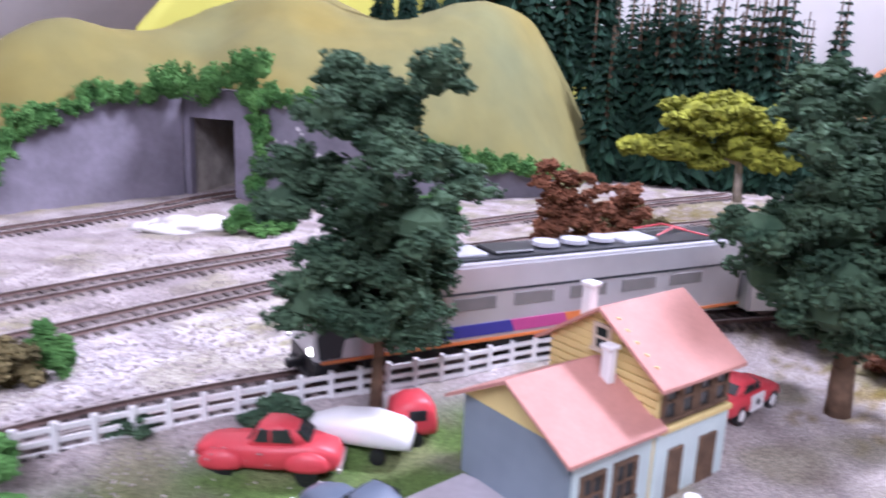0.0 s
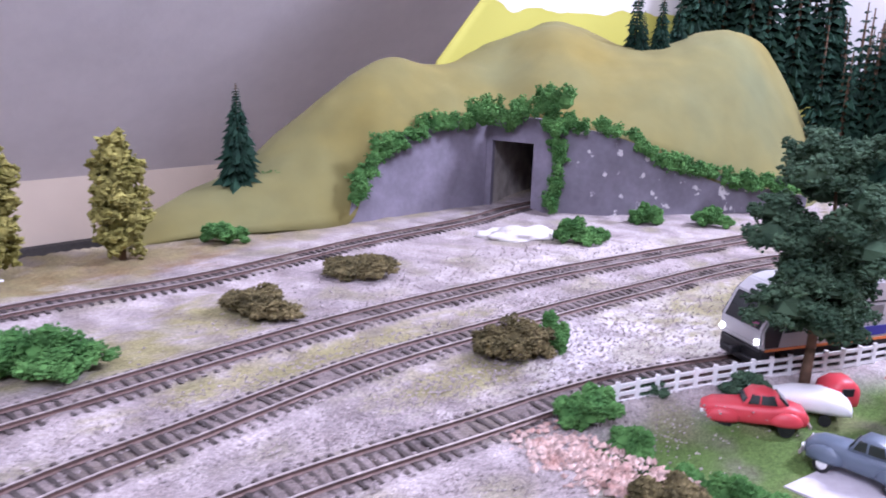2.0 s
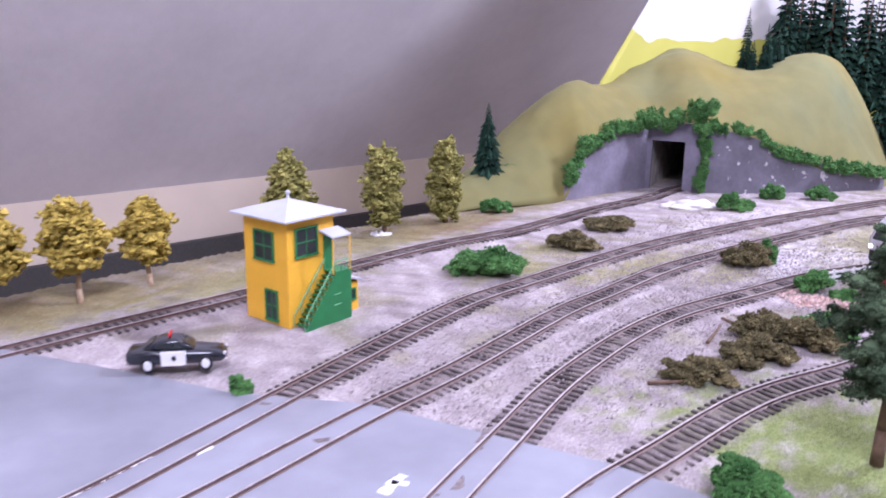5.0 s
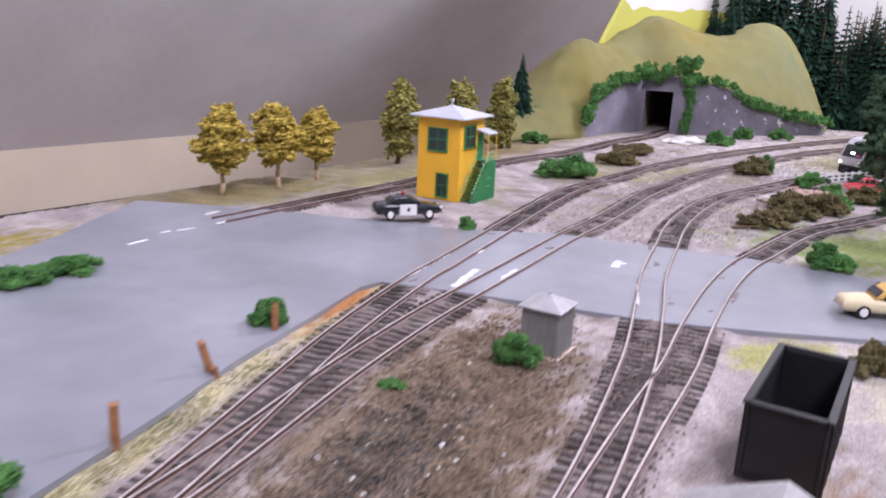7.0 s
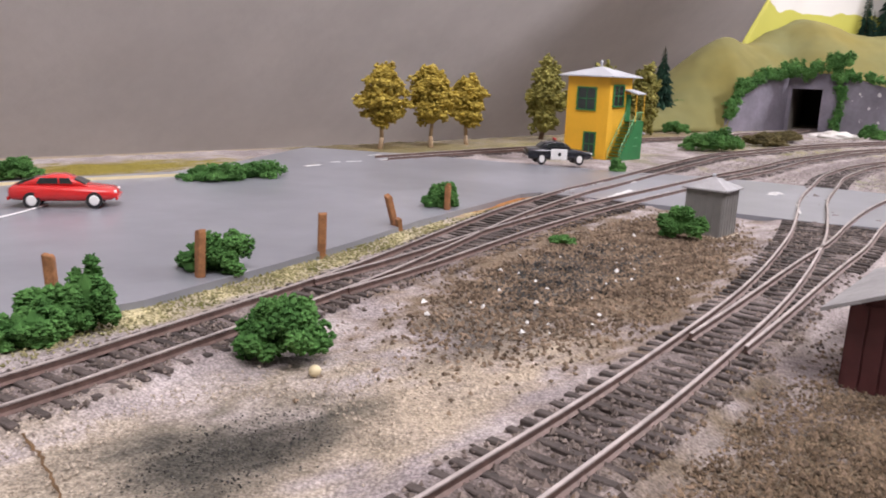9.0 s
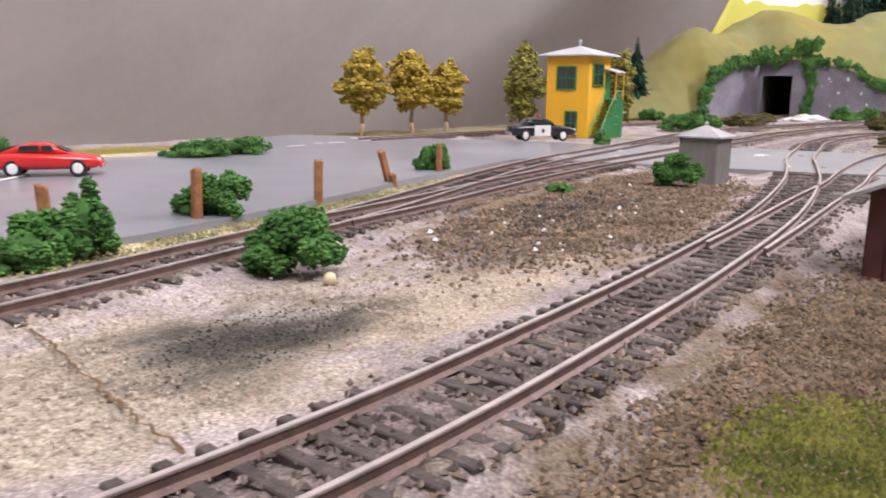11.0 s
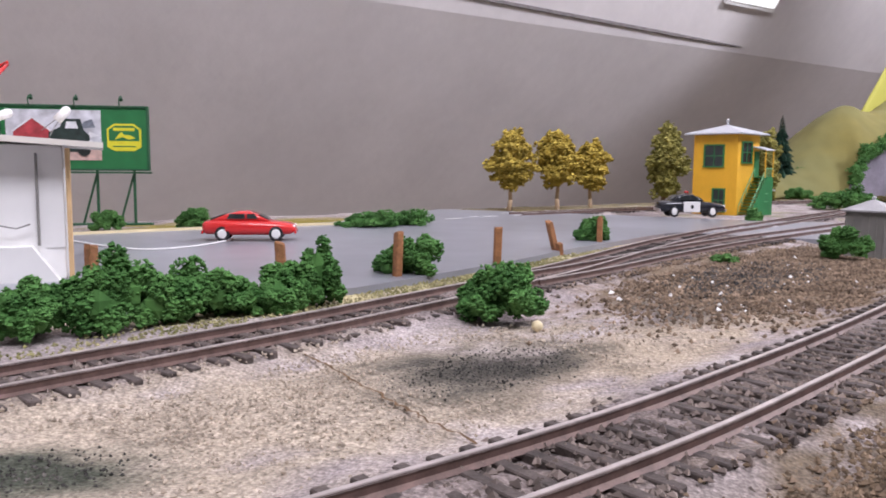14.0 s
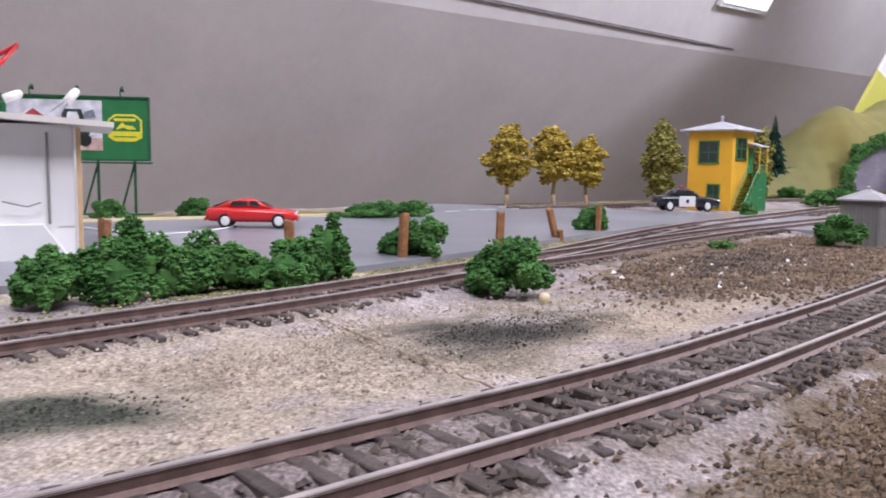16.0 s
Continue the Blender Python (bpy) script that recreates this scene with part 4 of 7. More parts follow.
def hip_roof(name, x0, x1, y0, y1, z, peak, material, parent, t=0.0012, label=""):
    cx, cy = (x0 + x1) / 2, (y0 + y1) / 2
    vs = [(x0, y0, z), (x1, y0, z), (x1, y1, z), (x0, y1, z), (x0, y0, z + t), (x1, y0, z + t), (x1, y1, z + t), (x0, y1, z + t), (cx, cy, peak)]
    fs = [(3, 2, 1, 0), (0, 1, 5, 4), (1, 2, 6, 5), (2, 3, 7, 6), (3, 0, 4, 7), (4, 5, 8), (5, 6, 8), (6, 7, 8), (7, 4, 8)]
    return mesh_ob(name, vs, fs, material, parent, label)


def tower():
    top = empty("signal_tower", "yellow two-storey signal tower with green stairs", "signal tower", frame2((-0.562, 0.073), (-0.872, 0.489)))
    W, D, Hh = 0.047, 0.045, 0.079
    # plan axes: x along the window face, y along the stair face (mirrored: y runs to minus)
    y = lambda v: -v
    walls = boxpart("wall", (0, y(D), 0), (W, 0, Hh), M["yellow"], top, 0.0004)
    window(walls, (0.0150, 0.048), (0.0340, 0.068), 0, (0.0, 1), 2, 2, M["green"], label="green framed upper window")
    window(walls, (0.0125, 0.004), (0.0235, 0.025), 0, (0.0, 1), 2, 2, M["green"], label="green framed lower window")
    window(walls, (y(0.0270), 0.052), (y(0.0080), 0.071), 1, (0.0, -1), 2, 2, M["green"], label="bright green framed window above the stairs")
    roof = hip_roof("roof", -0.007, W + 0.007, y(D + 0.007), 0.007, Hh, 0.0895, M["roof"], top, label="silver hipped roof")
    bm = bmesh.new()
    rod(bm, (W / 2, y(D / 2), 0.088), (W / 2, y(D / 2), 0.0925), 0.0014, 0.0009)
    bmesh.ops.create_uvsphere(bm, u_segments=10, v_segments=8, radius=0.0018, matrix=Matrix.Translation((W / 2, y(D / 2), 0.0935)))
    part("finial", bm, M["roof"], roof, smooth=True)
    boxpart("door", (-0.0012, y(0.0430), 0.038), (0.0005, y(0.0340), 0.063), M["green"], top, label="green upper door")
    can = mesh_ob("canopy", [(0, y(0.049), 0.067), (0, y(0.030), 0.067), (-0.014, y(0.030), 0.0635), (-0.014, y(0.049), 0.0635), (0, y(0.049), 0.068), (0, y(0.030), 0.068), (-0.014, y(0.030), 0.0645), (-0.014, y(0.049), 0.0645)], [(0, 1, 2, 3), (7, 6, 5, 4), (0, 4, 5, 1), (1, 5, 6, 2), (2, 6, 7, 3), (3, 7, 4, 0)], M["roof"], top, "small silver canopy over the door")
    for yy in (0.031, 0.048):
        bm = bmesh.new()
        rod(bm, (-0.0132, y(yy), 0.037), (-0.0132, y(yy), 0.0645), 0.0005, n=6)
        part("canopy_post", bm, M["yellow"], top)
    # stairs: closed green side, treads, rails
    st = mesh_ob("stair_side", [(-0.0135, y(0.003), 0), (-0.0135, y(0.049), 0), (-0.0135, y(0.049), 0.037), (-0.0135, y(0.034), 0.037), (-0.0125, y(0.003), 0), (-0.0125, y(0.049), 0), (-0.0125, y(0.049), 0.037), (-0.0125, y(0.034), 0.037)], [(0, 1, 2, 3), (7, 6, 5, 4), (0, 4, 5, 1), (1, 5, 6, 2), (2, 6, 7, 3), (3, 7, 4, 0)], M["green"], top, "closed green stair side panel")
    boxpart("stair_end", (-0.0125, y(0.049), 0), (-0.0005, y(0.048), 0.037), M["green"], top)
    for i in range(11):
        t = (i + 1) / 12
        boxpart("tread", (-0.0125, y(0.003 + 0.031 * t + 0.0030), 0.037 * t - 0.0007), (-0.0003, y(0.003 + 0.031 * t), 0.037 * t), M["green"], top)
    boxpart("landing", (-0.0135, y(0.049), 0.0365), (-0.0003, y(0.034), 0.0378), M["green"], top)
    light = mat("light_green_paint", (0.16, 0.42, 0.20), 0.5, vary=0.1, scale=90)
    for side in (-0.0130, -0.0012):
        bm = bmesh.new()
        rod(bm, (side, y(0.003), 0.009), (side, y(0.034), 0.046), 0.00045, n=6)
        if side < -0.005:
            rod(bm, (side, y(0.034), 0.046), (side, y(0.049), 0.046), 0.00045, n=6)
        part("handrail", bm, light, top, "light green handrail")
        for i in range(9 if side < -0.005 else 5):
            t = i / 8 if side < -0.005 else i / 4
            bm = bmesh.new()
            rod(bm, (side, y(0.003 + 0.031 * t), 0.037 * t), (side, y(0.003 + 0.031 * t), 0.037 * t + 0.009), 0.0003, n=5)
            part("baluster", bm, light, top)
    for i in range(4):
        bm = bmesh.new()
        rod(bm, (-0.013, y(0.037 + i * 0.004), 0.0375), (-0.013, y(0.037 + i * 0.004), 0.046), 0.0003, n=5)
        part("baluster", bm, light, top)
    for z in (0.013, 0.021):
        boxpart("vent_strip", (-0.0142, y(0.038), z), (-0.0135, y(0.031), z + 0.0007), light, top)
    # lean-to behind the stairs
    ann = boxpart("lean_to", (-0.004, y(0.066), 0), (0.014, y(0.0500), 0.023), M["yellow"], top, 0.0003, "small yellow lean-to")
    window(ann, (y(0.0615), 0.010), (y(0.0540), 0.017), 1, (-0.004, -1), 2, 1, M["green"])
    mesh_ob("lean_to_roof", [(-0.007, y(0.069), 0.023), (0.017, y(0.069), 0.023), (0.017, y(0.0495), 0.029), (-0.007, y(0.0495), 0.029), (-0.007, y(0.069), 0.024), (0.017, y(0.069), 0.024), (0.017, y(0.0495), 0.030), (-0.007, y(0.0495), 0.030)], [(0, 1, 2, 3), (7, 6, 5, 4), (0, 4, 5, 1), (1, 5, 6, 2), (2, 6, 7, 3), (3, 7, 4, 0)], M["roof"], top, "silver lean-to roof")


tower()


# ---- vehicles ----
def loft(stations, k=14, power=3.5):
    """A closed body from stations (x, half width, z low, z high): rounded box sections, capped."""
    vs, fs = [], []
    for x, w, z0, z1 in stations:
        for i in range(k):
            a = 2 * math.pi * (i + 0.5) / k
            c, s = math.cos(a), math.sin(a)
            c, s = (abs(v) ** (2 / power) * (1 if v > 0 else -1) for v in (c, s))
            vs.append((x, w * c, (z0 + z1) / 2 + (z1 - z0) / 2 * s))
    for i in range(len(stations) - 1):
        for j in range(k):
            a, b = i * k + j, i * k + (j + 1) % k
            fs.append((a, a + k, b + k, b))
    fs += [tuple(range(k)), tuple(range((len(stations) - 1) * k, len(stations) * k))[::-1]]
    return vs, fs


def car(m, label, paint, L=0.054, W=0.0205, style="sedan", door=None, roof=None, name="model_car", hub=None, fenders=False):
    top = empty(name, label, "car", m)
    h = L / 2
    if style == "coupe":
        body = [(-h, 0.5, 0.0045, 0.008), (-h * 0.93, 0.72, 0.0032, 0.0105), (-h * 0.6, 0.80, 0.003, 0.0128), (-h * 0.1, 0.86, 0.003, 0.0120), (h * 0.35, 0.80, 0.003, 0.0122), (h * 0.75, 0.62, 0.003, 0.0118), (h * 0.93, 0.50, 0.003, 0.0100), (h, 0.36, 0.004, 0.0080)]
        cab = [(-h * 0.62, 0.42, 0.010, 0.0122), (-h * 0.42, 0.62, 0.010, 0.0162), (-h * 0.20, 0.68, 0.010, 0.0180), (h * 0.02, 0.68, 0.010, 0.0180), (h * 0.16, 0.66, 0.010, 0.0150), (h * 0.24, 0.62, 0.010, 0.0122)]
    elif style == "wagon":
        body = [(-h, 0.8, 0.004, 0.0105), (-h * 0.95, 0.93, 0.003, 0.0118), (0, 1, 0.003, 0.0120), (h * 0.6, 0.98, 0.003, 0.0115), (h * 0.93, 0.9, 0.003, 0.0105), (h, 0.75, 0.004, 0.008)]
        cab = [(-h * 0.96, 0.80, 0.011, 0.0165), (-h * 0.85, 0.85, 0.011, 0.0185), (-h * 0.4, 0.86, 0.011, 0.0188), (h * 0.05, 0.86, 0.011, 0.0188), (h * 0.22, 0.82, 0.011, 0.0165), (h * 0.38, 0.78, 0.011, 0.0120)]
    else:
        body = [(-h, 0.78, 0.005, 0.0098), (-h * 0.93, 0.94, 0.0035, 0.0110), (-h * 0.5, 1.0, 0.003, 0.0116), (0, 1.0, 0.003, 0.0113), (h * 0.5, 0.98, 0.003, 0.0106), (h * 0.9, 0.90, 0.0035, 0.0094), (h, 0.70, 0.005, 0.0080)]
        cab = [(-h * 0.66, 0.66, 0.010, 0.0112), (-h * 0.45, 0.74, 0.010, 0.0148), (-h * 0.28, 0.78, 0.010, 0.0160), (h * 0.02, 0.78, 0.010, 0.0160), (h * 0.16, 0.76, 0.010, 0.0142), (h * 0.36, 0.70, 0.010, 0.0108)]
    if style == "fastback":
        cab = [(-h * 0.90, 0.60, 0.0098, 0.0108), (-h * 0.52, 0.72, 0.010, 0.0142), (-h * 0.22, 0.76, 0.010, 0.0158), (h * 0.02, 0.76, 0.010, 0.0157), (h * 0.20, 0.74, 0.010, 0.0138), (h * 0.46, 0.68, 0.010, 0.0106)]
    w2 = W / 2
    vs, fs = loft([(x, w * w2, a, b) for x, w, a, b in body])
    mesh_ob("body", vs, fs, paint, top, smooth=True)
    vs, fs = loft([(x, w * w2, a, b) for x, w, a, b in cab])
    mesh_ob("cabin", vs, fs, roof or paint, top, smooth=True)
    zt, zb = cab[2][3] - 0.0014, 0.0118 if style != "coupe" else 0.0128
    cw = cab[2][1] * w2
    for s in (1, -1):
        for x0, x1, k in ((cab[1][0] + 0.001, -0.0022, 0), (-0.0012, cab[4][0] - 0.0002, 1)):
            d0, d1 = cw * 1.015, cw * 1.04
            xa0, xa1 = (x0 + 0.0018, x1) if k == 0 else (x0, x1 - 0.0018)
            q = [(x0, s * d1, zb), (x1, s * d1, zb), (xa1, s * d0, zt), (xa0, s * d0, zt)]
            vs = q + [(x, yy - s * 0.0016, z) for x, yy, z in q]
            mesh_ob("side_window", vs, [(0, 1, 2, 3), (7, 6, 5, 4), (0, 4, 5, 1), (1, 5, 6, 2), (2, 6, 7, 3), (3, 7, 4, 0)], M["glass"], top)
    for a, b, nm in ((4, 5, "windscreen"), (1, 0, "rear_window")):
        x0, z0, x1, z1 = cab[b][0], cab[b][3], cab[a][0], cab[a][3]
        dx = 0.0005 if nm == "windscreen" else -0.0005
        q = [(x0 * 0.82 + x1 * 0.18 + dx, -cw * 0.8, z0 * 0.82 + z1 * 0.18 + 0.0003), (x0 * 0.82 + x1 * 0.18 + dx, cw * 0.8, z0 * 0.82 + z1 * 0.18 + 0.0003), (x1 + dx, cw * 0.74, z1 + 0.0002), (x1 + dx, -cw * 0.74, z1 + 0.0002)]
        vs = q + [(x - dx * 2, yy, z - 0.0008) for x, yy, z in q]
        mesh_ob(nm, vs, [(0, 1, 2, 3), (7, 6, 5, 4), (0, 4, 5, 1), (1, 5, 6, 2), (2, 6, 7, 3), (3, 7, 4, 0)], M["glass"], top)
    top.scale = (1, 1, 1.18 if style == "coupe" else 1.08)
    hub = hub or M["white"]
    for x in (-h * 0.57, h * 0.59):
        for s in (1, -1):
            bm = bmesh.new()
            rod(bm, (x, s * (w2 * 0.72), 0.0040), (x, s * (w2 * 0.985), 0.0040), 0.0040, n=18)
            wheel = part("tyre", bm, M["black"], top)
            bm = bmesh.new()
            rod(bm, (x, s * (w2 * 0.98), 0.0040), (x, s * (w2 * 1.02), 0.0040), 0.0026, 0.0020, n=16)
            part("hub_cap", bm, hub, wheel, "bright hub cap")
            if fenders:
                bm = bmesh.new()
                bmesh.ops.create_uvsphere(bm, u_segments=14, v_segments=10, radius=1, matrix=Matrix.Translation((x, s * w2 * 0.74, 0.0058)) @ Matrix.Diagonal((0.0082, 0.0031, 0.0046, 1)))
                for v in bm.verts:
                    v.co.z = max(v.co.z, 0.0046)
                part("fender", bm, paint, top, smooth=True)
    chrome = M["rail_top"]
    for x, nm in ((h * 1.005, "front_bumper"), (-h * 1.005, "rear_bumper")):
        boxpart(nm, (x - 0.0006, -w2 * 0.85, 0.0040), (x + 0.0006, w2 * 0.85, 0.0058), paint if paint == M["red"] else chrome, top, 0.0003)
    for s in (1, -1):
        bm = bmesh.new()
        rod(bm, (h * 0.96, s * w2 * 0.62, 0.0076), (h * 1.0, s * w2 * 0.62, 0.0076), 0.0010, n=10)
        part("headlight", bm, M["white"], top)
    if door:
        for s in (1, -1):
            boxpart("door", (-h * 0.30, min(s * w2 * 0.96, s * w2 * 1.012), 0.0036), (h * 0.20, max(s * w2 * 0.96, s * w2 * 1.012), 0.0108), door, top, 0.0004, "white painted door")
            bm = bmesh.new()
            rod(bm, (-h * 0.04, s * w2 * 1.005, 0.0072), (-h * 0.04, s * w2 * 1.03, 0.0072), 0.0014, n=8)
            part("door_badge", bm, M["black"], top)
    return top


BLACKP = mat("black_car_paint", (0.012, 0.013, 0.02), 0.2, vary=0.1, scale=60, coat=0.6)
MATTE_RED = mat("matte_red_plastic", (0.60, 0.055, 0.07), 0.45, vary=0.06, scale=80)
SLATE = mat("slate_blue_plastic", (0.12, 0.15, 0.20), 0.4, vary=0.08, scale=80)
CREAM = mat("cream_plastic", (0.70, 0.60, 0.38), 0.45, vary=0.08, scale=80)
car(frame2((-0.842, -0.346), (0.028, 0.013), 0.003), "shiny red fastback car parked on the grey lot", M["red"], L=0.051, style="fastback")
pol = car(frame2((-0.604, -0.010), (0.029, 0.010), 0.003), "black and white patrol car near the tower", BLACKP, L=0.058, door=M["white"], name="patrol_car")
bm = bmesh.new()
box(bm, (-0.0045, -0.0045, 0.0162), (-0.0030, 0.0045, 0.0178), 0.0004)
part("roof_light", bm, M["red"], pol)
pol.scale = (1, 1, 1.28)
car(frame2((-0.076, 0.284), (-1.0, 0.02), -0.011), "matte red vintage coupe parked on the lawn", MATTE_RED, L=0.052, W=0.020, style="coupe", name="vintage_coupe", hub=M["black"], fenders=True)
car(frame2((-0.038, 0.240), (-0.85, 0.62), -0.010), "dark blue vintage coupe parked on the drive", SLATE, L=0.050, W=0.020, style="coupe", name="vintage_coupe", fenders=True)
car(frame2((-0.298, -0.203), (-1.0, 0.1), 0.003), "cream and wood vintage station wagon on the road", CREAM, L=0.054, style="wagon", name="station_wagon", roof=mat("wood_panel", (0.60, 0.36, 0.10), 0.5, vary=0.2, scale=120))
car(frame2((0.118, 0.352), (0.75, 0.66), -0.011), "red and white vintage car behind the house", MATTE_RED, L=0.048, style="sedan", name="vintage_car", door=M["white"])


def cart():
    top = empty("camper_trailer", "small red rounded camper trailer on the lawn", "trailer", frame2((-0.026, 0.313), (0.95, 0.25), -0.011))
    vs, fs = loft([(-0.009, 0.0055, 0.004, 0.012), (-0.008, 0.0075, 0.003, 0.017), (-0.003, 0.008, 0.003, 0.0195), (0.004, 0.008, 0.003, 0.0195), (0.008, 0.0072, 0.003, 0.016), (0.009, 0.0055, 0.004, 0.011)])
    mesh_ob("body", vs, fs, MATTE_RED, top, smooth=True)
    for s in (1, -1):
        boxpart("window", (-0.003, min(s * 0.0076, s * 0.0083), 0.011), (0.004, max(s * 0.0076, s * 0.0083), 0.0155), M["black"], top, 0.0003)
        bm = bmesh.new()
        rod(bm, (0, s * 0.0070, 0.003), (0, s * 0.0086, 0.003), 0.003, n=14)
        part("tyre", bm, M["black"], top)
    bm = bmesh.new()
    rod(bm, (-0.009, 0, 0.004), (-0.016, 0, 0.004), 0.0006, n=6)
    part("drawbar", bm, M["black"], top)


cart()


def boat():
    top = empty("covered_boat", "white covered boat on a trailer on the lawn", "boat", frame2((-0.045, 0.300), (0.98, -0.12), -0.011))
    vs, fs = loft([(-0.024, 0.001, 0.010, 0.012), (-0.018, 0.0055, 0.006, 0.014), (-0.008, 0.0082, 0.005, 0.017), (0.006, 0.0092, 0.0045, 0.0175), (0.016, 0.0088, 0.0045, 0.015), (0.020, 0.0080, 0.005, 0.012)], power=2.6)
    mesh_ob("cover", vs, fs, M["white"], top, "white cloth cover", smooth=True)
    for s in (1, -1):
        bm = bmesh.new()
        rod(bm, (0.008, s * 0.0070, 0.003), (0.008, s * 0.0086, 0.003), 0.003, n=14)
        part("tyre", bm, M["black"], top)
    bm = bmesh.new()
    rod(bm, (-0.026, 0, 0.004), (0.016, 0, 0.004), 0.0009, n=6)
    part("trailer_beam", bm, M["grey"], top)


boat()


# ---- train ----
def on_track(s0, length):
    """Chord of the main track: pose of a car whose front lies s0 metres along it."""
    path, _ = curve_at(TRACKS["front"][::-1], 0.002)
    seg = np.r_[0, np.cumsum(np.linalg.norm(np.diff(path, axis=0), axis=1))]
    at = lambda s: np.array([np.interp(s, seg, path[:, 0]), np.interp(s, seg, path[:, 1])])
    a, b = at(s0 + length * 0.17), at(s0 + length * 0.83)
    c, d = (a + b) / 2, a - b
    return frame2(c, d, RAIL_TOP)


def arc_of(x, y):
    path, _ = curve_at(TRACKS["front"][::-1], 0.002)
    seg = np.r_[0, np.cumsum(np.linalg.norm(np.diff(path, axis=0), axis=1))]
    return float(seg[np.argmin(np.hypot(path[:, 0] - x, path[:, 1] - y))])


def prism(name, pts, y0, y1, material, parent, label="", bevel=0.0):
    """A side outline (x, z) extruded across from y0 to y1."""
    bm = bmesh.new()
    a = [bm.verts.new((x, y0, z)) for x, z in pts]
    b = [bm.verts.new((x, y1, z)) for x, z in pts]
    n = len(pts)
    bm.faces.new(a)
    bm.faces.new(b[::-1])
    for i in range(n):
        bm.faces.new((a[i], b[i], b[(i + 1) % n], a[(i + 1) % n]))
    bmesh.ops.recalc_face_normals(bm, faces=bm.faces)
    if bevel:
        bmesh.ops.bevel(bm, geom=bm.edges[:], offset=bevel, segments=2, affect="EDGES")
    return part(name, bm, material, parent, label)


def bogie(parent, x, w=0.0125, n=2, span=0.03):
    b = boxpart("bogie", (x - span / 2 - 0.006, -w, 0.003), (x + span / 2 + 0.006, w, 0.0105), M["black"], parent, 0.001)
    for i in range(n):
        xx = x - span / 2 + span * i / (n - 1)
        for s in (1, -1):
            bm = bmesh.new()
            rod(bm, (xx, s * 0.0072, 0.0055), (xx, s * 0.0094, 0.0055), 0.0055, n=18)
            part("wheel", bm, M["rail"], b)


LAMP = bpy.data.materials.new("lit_headlamp")
LAMP.use_nodes = True
LAMP.node_tree.nodes["Principled BSDF"].inputs["Emission Color"].default_value = (1.0, 0.95, 0.82, 1)
LAMP.node_tree.nodes["Principled BSDF"].inputs["Emission Strength"].default_value = 9.0
STRIPES = [mat("stripe_orange", (0.75, 0.22, 0.06), 0.4, vary=0.05), mat("stripe_magenta", (0.55, 0.08, 0.28), 0.4, vary=0.05), mat("stripe_blue", (0.05, 0.05, 0.30), 0.4, vary=0.05)]
CHAR = mat("charcoal_train_paint", (0.018, 0.021, 0.024), 0.4, vary=0.1, scale=60)


